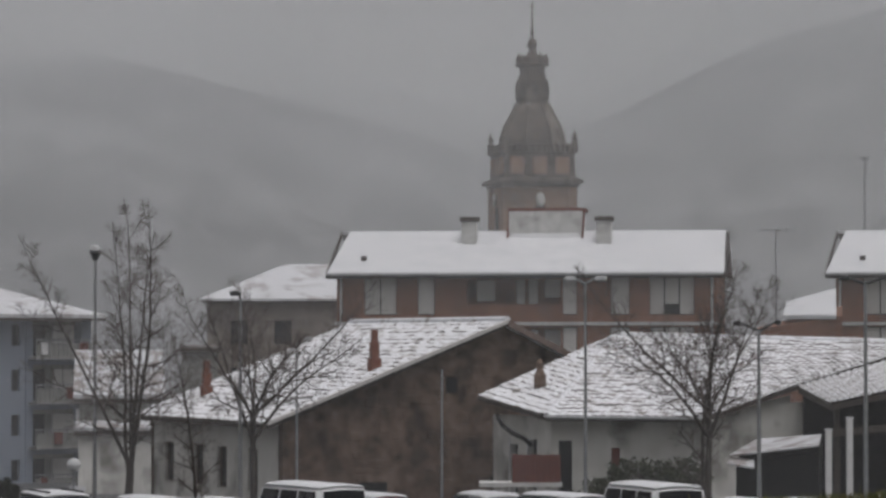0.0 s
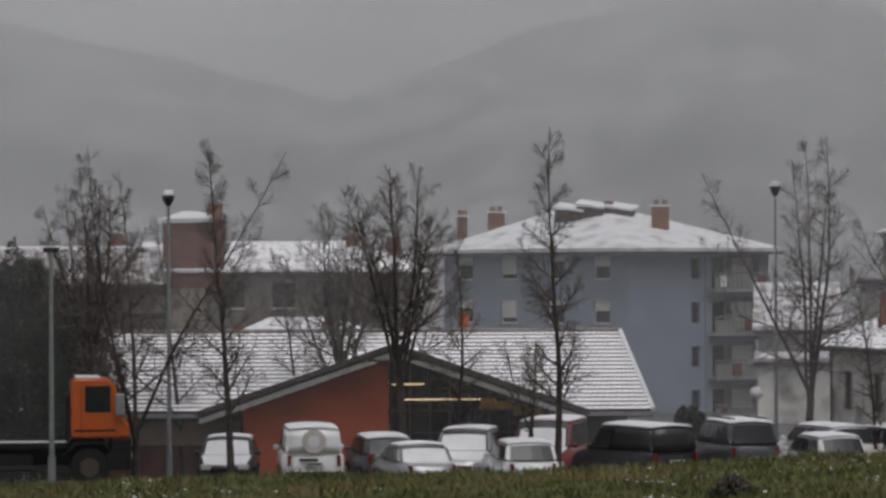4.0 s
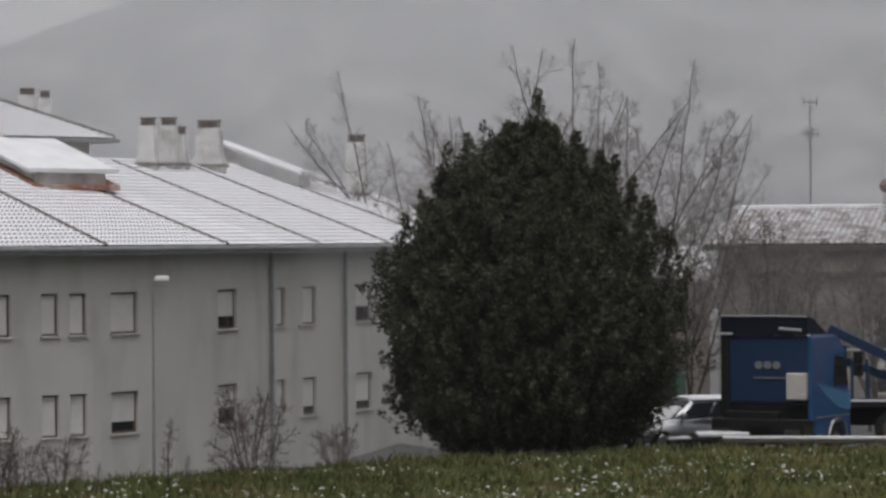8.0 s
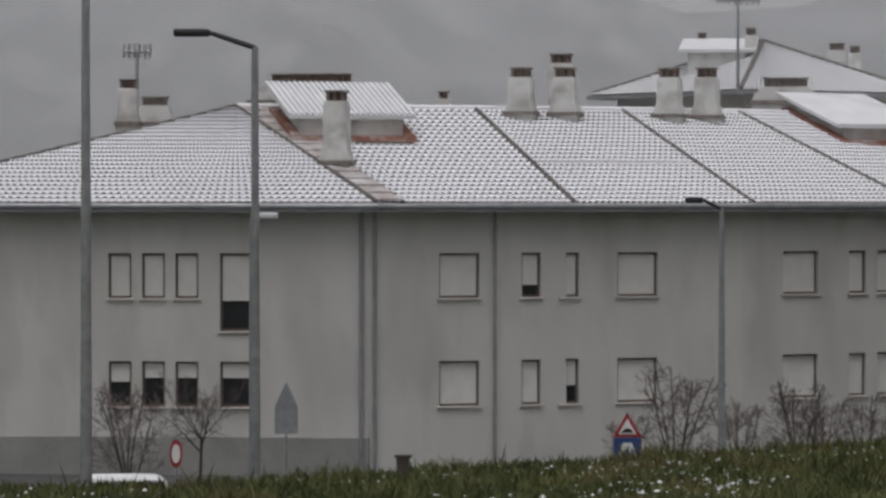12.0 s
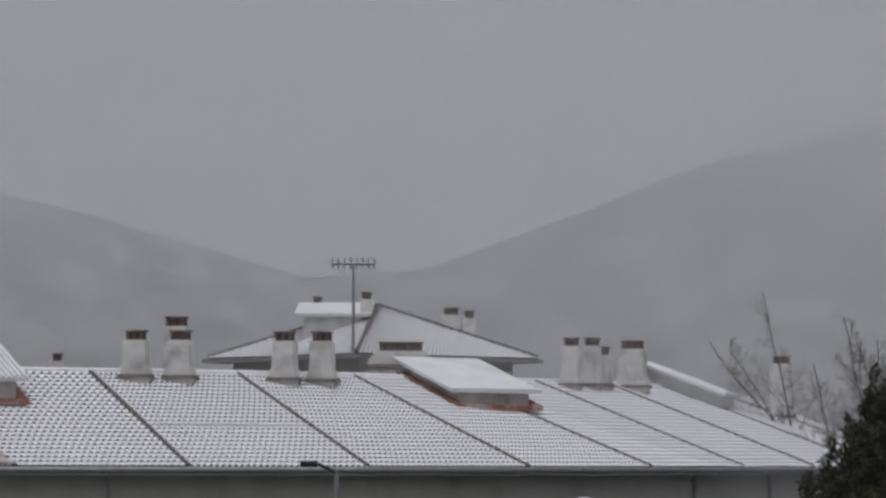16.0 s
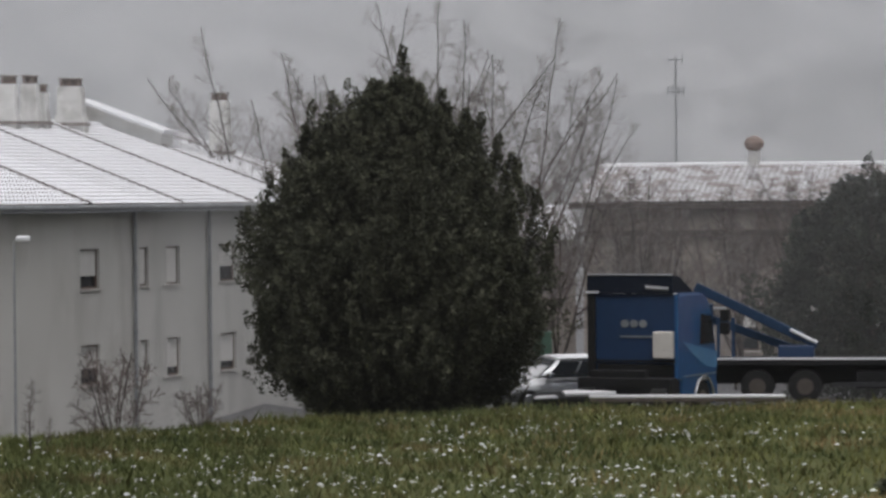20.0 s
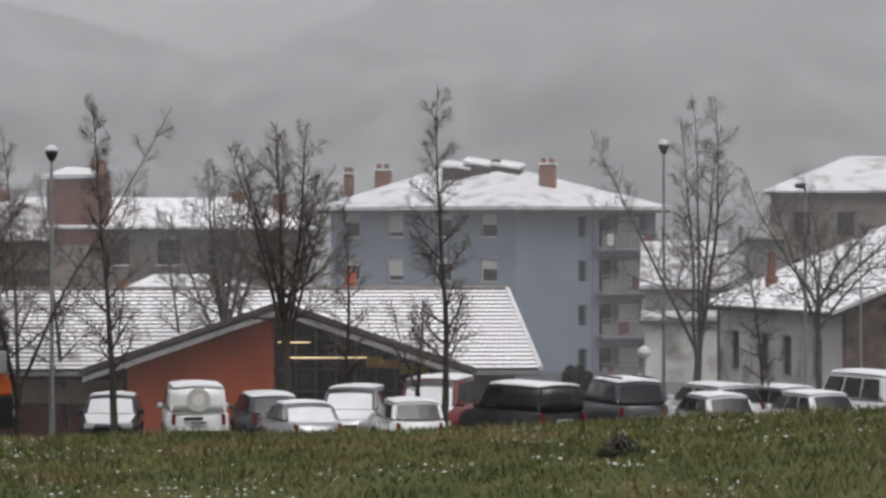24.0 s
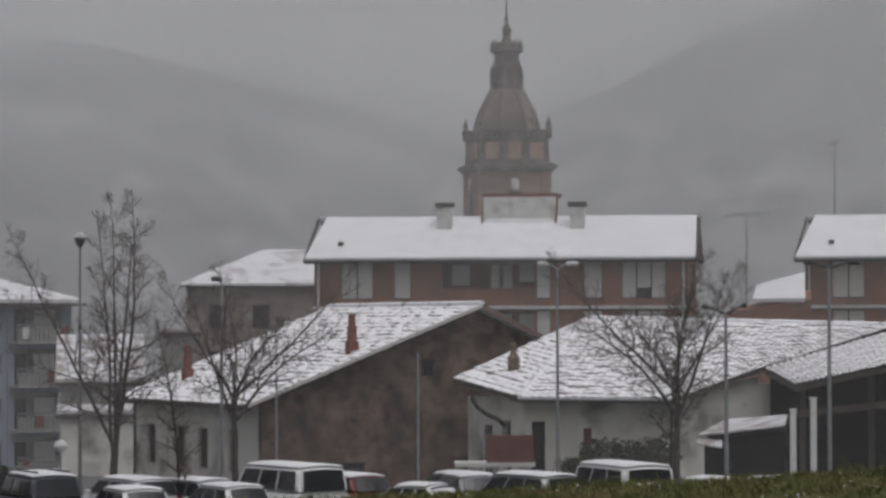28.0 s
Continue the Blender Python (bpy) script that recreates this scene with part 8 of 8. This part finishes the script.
# ------------------------------------------------------------------ lamps, posts and signs
def lamp_post(b, d, top, r, label, heads=(), low=None, material="galv", disc=0.0, box_head=False):
    """A street lamp: tapered pole, then arms (dx, dz, head length) sideways, or a disc or box head on top."""
    g = ground_z(b, d) if low is None else low
    o = thing("street_lamp", pose(*spot(b, d, g), 0, 0, -b), label, "street lamp", "street lamps")
    h = top - g
    part("pole", rod(bmesh.new(), (0, 0, -.4), (0, 0, h - .1), r, r * .6, 10), M[material], o)
    part("foot", rod(bmesh.new(), (0, 0, -.1), (0, 0, 1.1), r * 1.35, r * 1.3, 10), M[material], o)
    if disc:
        part("lamp_head", spun([(disc * .3, h - .35), (disc * .55, h - .28), (disc, h - .1), (disc * .9, h - .02), (.05, h)], 16), M["dark_metal"], o, "dark disc head")
        part("head_snow", spun([(disc * .9, h - .02), (disc * .75, h + .08), (.1, h + .14)], 16), M["snow"], o, "cap of snow")
    if box_head:
        part("lamp_head", boxed(-.22, .22, -.15, .15, h - .16, h - .04, .02), M["dark_metal"], o)
        part("head_snow", boxed(-.18, .18, -.12, .12, h - .04, h + .01, .01), M["snow"], o)
    for dx, dz, ln, dark in heads:
        s = 1 if dx > 0 else -1
        part("arm", rod(bmesh.new(), (0, 0, h - .12), (dx, 0, h + dz), r * .5, r * .4, 8), M["dark_metal" if dark else material], o)
        bm = boxed(min(dx, dx + s * ln), max(dx, dx + s * ln), -.14, .14, h + dz - .08, h + dz + .08, .05)
        part("lamp_head", bm, M["dark_metal" if dark else "lamp_white"], o, "dark lamp head" if dark else "pale lamp head")
    return o


lamp_post(-6.12, 113, level(1.52, 113), .075, "tall lamp post with a snow-capped disc head", disc=.19)
lamp_post(-16.44, 103, level(1.42, 103), .08, "tall lamp post with a round snowy head", disc=.2)
lamp_post(-18.43, 95, level(.55, 95), .085, "lamp post with a small flat head", box_head=True)
lamp_post(-3.74, 110, level(.78, 110), .075, "lamp post with a dark floodlight head", heads=((-.02, .05, .32, True),))
lamp_post(1.93, 112, level(1.02, 112), .07, "twin-arm lamp post with pale heads", heads=((-.3, .05, .35, False), (.3, .05, .4, False)))
lamp_post(4.77, 110, level(.25, 110), .085, "lamp post with thin dark arms", heads=((-.55, .12, .25, True), (.5, .15, .2, True)))
lamp_post(6.5, 108, level(1.02, 108), .085, "tall lamp post with dark arms", heads=((-.5, .06, .3, True), (.6, .06, .4, True)))
lamp_post(-2.82, 122, level(.05, 122), .05, "thin lamp post with a small arm", heads=((.25, .0, .3, False),))
lamp_post(-.43, 122, level(-.40, 122), .06, "plain thin lamp post before the barn")
lamp_post(-33.42, 87, 5.15, .05, "slender lamp post with a pale flat head", heads=((.05, -.02, .38, False),))
lamp_post(-37.42, 84, 5.95, .10, "grey lamp post with a dark arm", heads=((-.45, .10, .45, True),))
lamp_post(-45.27, 69, level(2.62, 69), .12, "thick grey lamp post with a long dark arm", heads=((-.9, .18, .75, True),))
lamp_post(-45.35, 86, 5.65, .05, "slender lamp post with a pale flat head", heads=((.2, 0, .5, False),))
lamp_post(-48.1, 67, 11.0, .13, "thick grey mast with small sign boxes")
gl = thing("globe_lamp", pose(*spot(-6.45, 108, ground_z(-6.45, 108))), "low lamp with a white globe", "street lamp", "street lamps")
zg = level(-2.0, 108) - ground_z(-6.45, 108)
part("pole", rod(bmesh.new(), (0, 0, -.3), (0, 0, zg - .15), .04), M["galv"], gl)
part("globe", spun([(.05, zg - .2), (.18, zg - .12), (.22, zg), (.18, zg + .13), (.05, zg + .2)], 16), M["lamp_white"], gl, "white glass globe")
for b, e in ((5.89, -1.44), (6.23, -1.25)):
    p = thing("white_post", pose(*spot(b, 104, ground_z(b, 104))), "stout pale square post", "post", "pale posts")
    h = level(e, 104) - ground_z(b, 104)
    part("shaft", boxed(-.09, .09, -.09, .09, -.3, h, .02), M["sign_white"], p)
    part("cap", boxed(-.11, .11, -.11, .11, h, h + .06, .02), M["snow"], p)


def sign_post(b, d, label, z, h):
    o = thing("road_sign", pose(*spot(b, d, z), 0, 0, -b), label, "road sign")
    part("pole", rod(bmesh.new(), (0, 0, -.4), (0, 0, h), .03), M["galv"], o)
    return o


def tri(r, y0, y1, z):
    return prism([(-r, z - r * .58), (r, z - r * .58), (0, z + r * 1.16)], y1 - y0, "y", y0)


zs = level(-3.62, 78)
s1 = sign_post(-39.0, 78, "red triangle bump sign over a blue square sign", zs - 2.2, 2.15)
zz = level(-3.88, 78) - zs + 2.2
part("triangle", tri(.33, -.06, -.03, zz), M["sign_red"], s1, "red-edged triangle")
part("triangle_field", tri(.21, -.075, -.06, zz), M["sign_white"], s1)
part("bump_mark", prism([(-.14, zz - .08), (.14, zz - .08), (.09, zz - .02), (.04, zz + .01), (-.04, zz + .01), (-.09, zz - .02)], .01, "y", -.086), M["chassis"], s1, "black hump mark")
part("square", boxed(-.31, .31, -.06, -.03, zz - .74, zz - .2, .01), M["sign_blue"], s1, "blue square")
part("square_mark", prism([(-.22, zz - .70), (-.1, zz - .32), (.1, zz - .32), (.22, zz - .70), (.12, zz - .70), (0, zz - .38), (-.12, zz - .70)], .01, "y", -.075), M["sign_white"], s1, "plain white mark")
s2 = sign_post(-46.6, 72, "round sign on a thin pole seen edge on", ground_z(-46.6, 72), 2.3)
for r, y0, mt in ((.3, -.05, "sign_red"), (.2, -.065, "sign_white")):
    part("disc", rod(bmesh.new(), (0, y0, 2.0), (0, y0 + .03, 2.0), r, None, 24), M[mt], s2).scale = (.45, 1, 1)
s3 = sign_post(-44.75, 88, "grey back of a pointed road sign", -1.2, 2.4)
part("plate", prism([(-.3, 1.2), (.3, 1.2), (.3, 1.9), (0, 2.55), (-.3, 1.9)], .03, "y", -.05), M["galv"], s3, "plain grey metal back")
bx = thing("wooden_box", at(-42.78, 66.5, ground_z(-42.78, 66.5) - .12), "small dark brown wooden post box in the grass", "box")
part("body", boxed(-.13, .13, -.12, .12, 0, .5, .01), M["trim"], bx)
part("lid", boxed(-.17, .17, -.14, .14, .5, .55, .01), M["trim"], bx)
rc = thing("blue_container", at(-48.15, 68, ground_z(-48.15, 68), 10), "blue street container with a striped panel", "container")
part("body", boxed(-.7, .55, 0, 1.2, 0, .9, .04), M["sign_blue"], rc)
part("panel", boxed(-.4, .35, -.03, 0, .3, .75, .01), M["sign_white"], rc, "pale striped panel")
for i in range(3):
    part("stripe", slab([(-.3 + .22 * i, -.04, .7), (-.2 + .22 * i, -.04, .7), (-.1 + .22 * i, -.04, .35), (-.2 + .22 * i, -.04, .35)], .01), M["sign_red"], rc)


# ------------------------------------------------------------------ single clay tiles on the roof field nearest the viewer
def lay_tiles():
    """Shares one barrel-tile mesh between all tiles of the field."""
    a, b, c, d, cols, rows = single_field
    up = (b - a).cross(d - a).normalized()
    if up.z < 0:
        up = -up
    prof = [(0, 0), (.18, .75), (.38, 1), (.58, .75), (.78, 0), (1, 0)]
    verts, faces, mi = [], [], []
    for v, lift in ((0.0, 0.0), (0.0, 1.0), (1.06, 0.0)):
        for u, h in prof:
            verts.append((u, v, h * .04 + lift * .055 - (.05 if v == 0 and lift == 0 else 0)))
    n = len(prof)
    for i in range(n - 1):
        faces += [(i, i + 1, n + i + 1, n + i), (n + i, n + i + 1, 2 * n + i + 1, 2 * n + i)]
        # Crown faces of the lip get the same painted shade.
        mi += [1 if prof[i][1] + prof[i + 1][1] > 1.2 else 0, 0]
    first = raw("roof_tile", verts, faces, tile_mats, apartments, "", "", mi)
    me = first.data
    for j in range(rows):
        for i in range(cols):
            f = lambda u, v: (a * (1 - u) + b * u) * (1 - v) + (d * (1 - u) + c * u) * v
            p, q, r = f(i / cols, j / rows), f((i + 1) / cols, j / rows), f(i / cols, (j + 1) / rows)
            x, y = q - p, r - p
            o = first if i == j == 0 else new("roof_tile", me)
            o.parent = apartments
            o.matrix_local = Matrix(((x.x, y.x, up.x, p.x), (x.y, y.y, up.y, p.y), (x.z, y.z, up.z, p.z), (0, 0, 0, 1)))


lay_tiles()
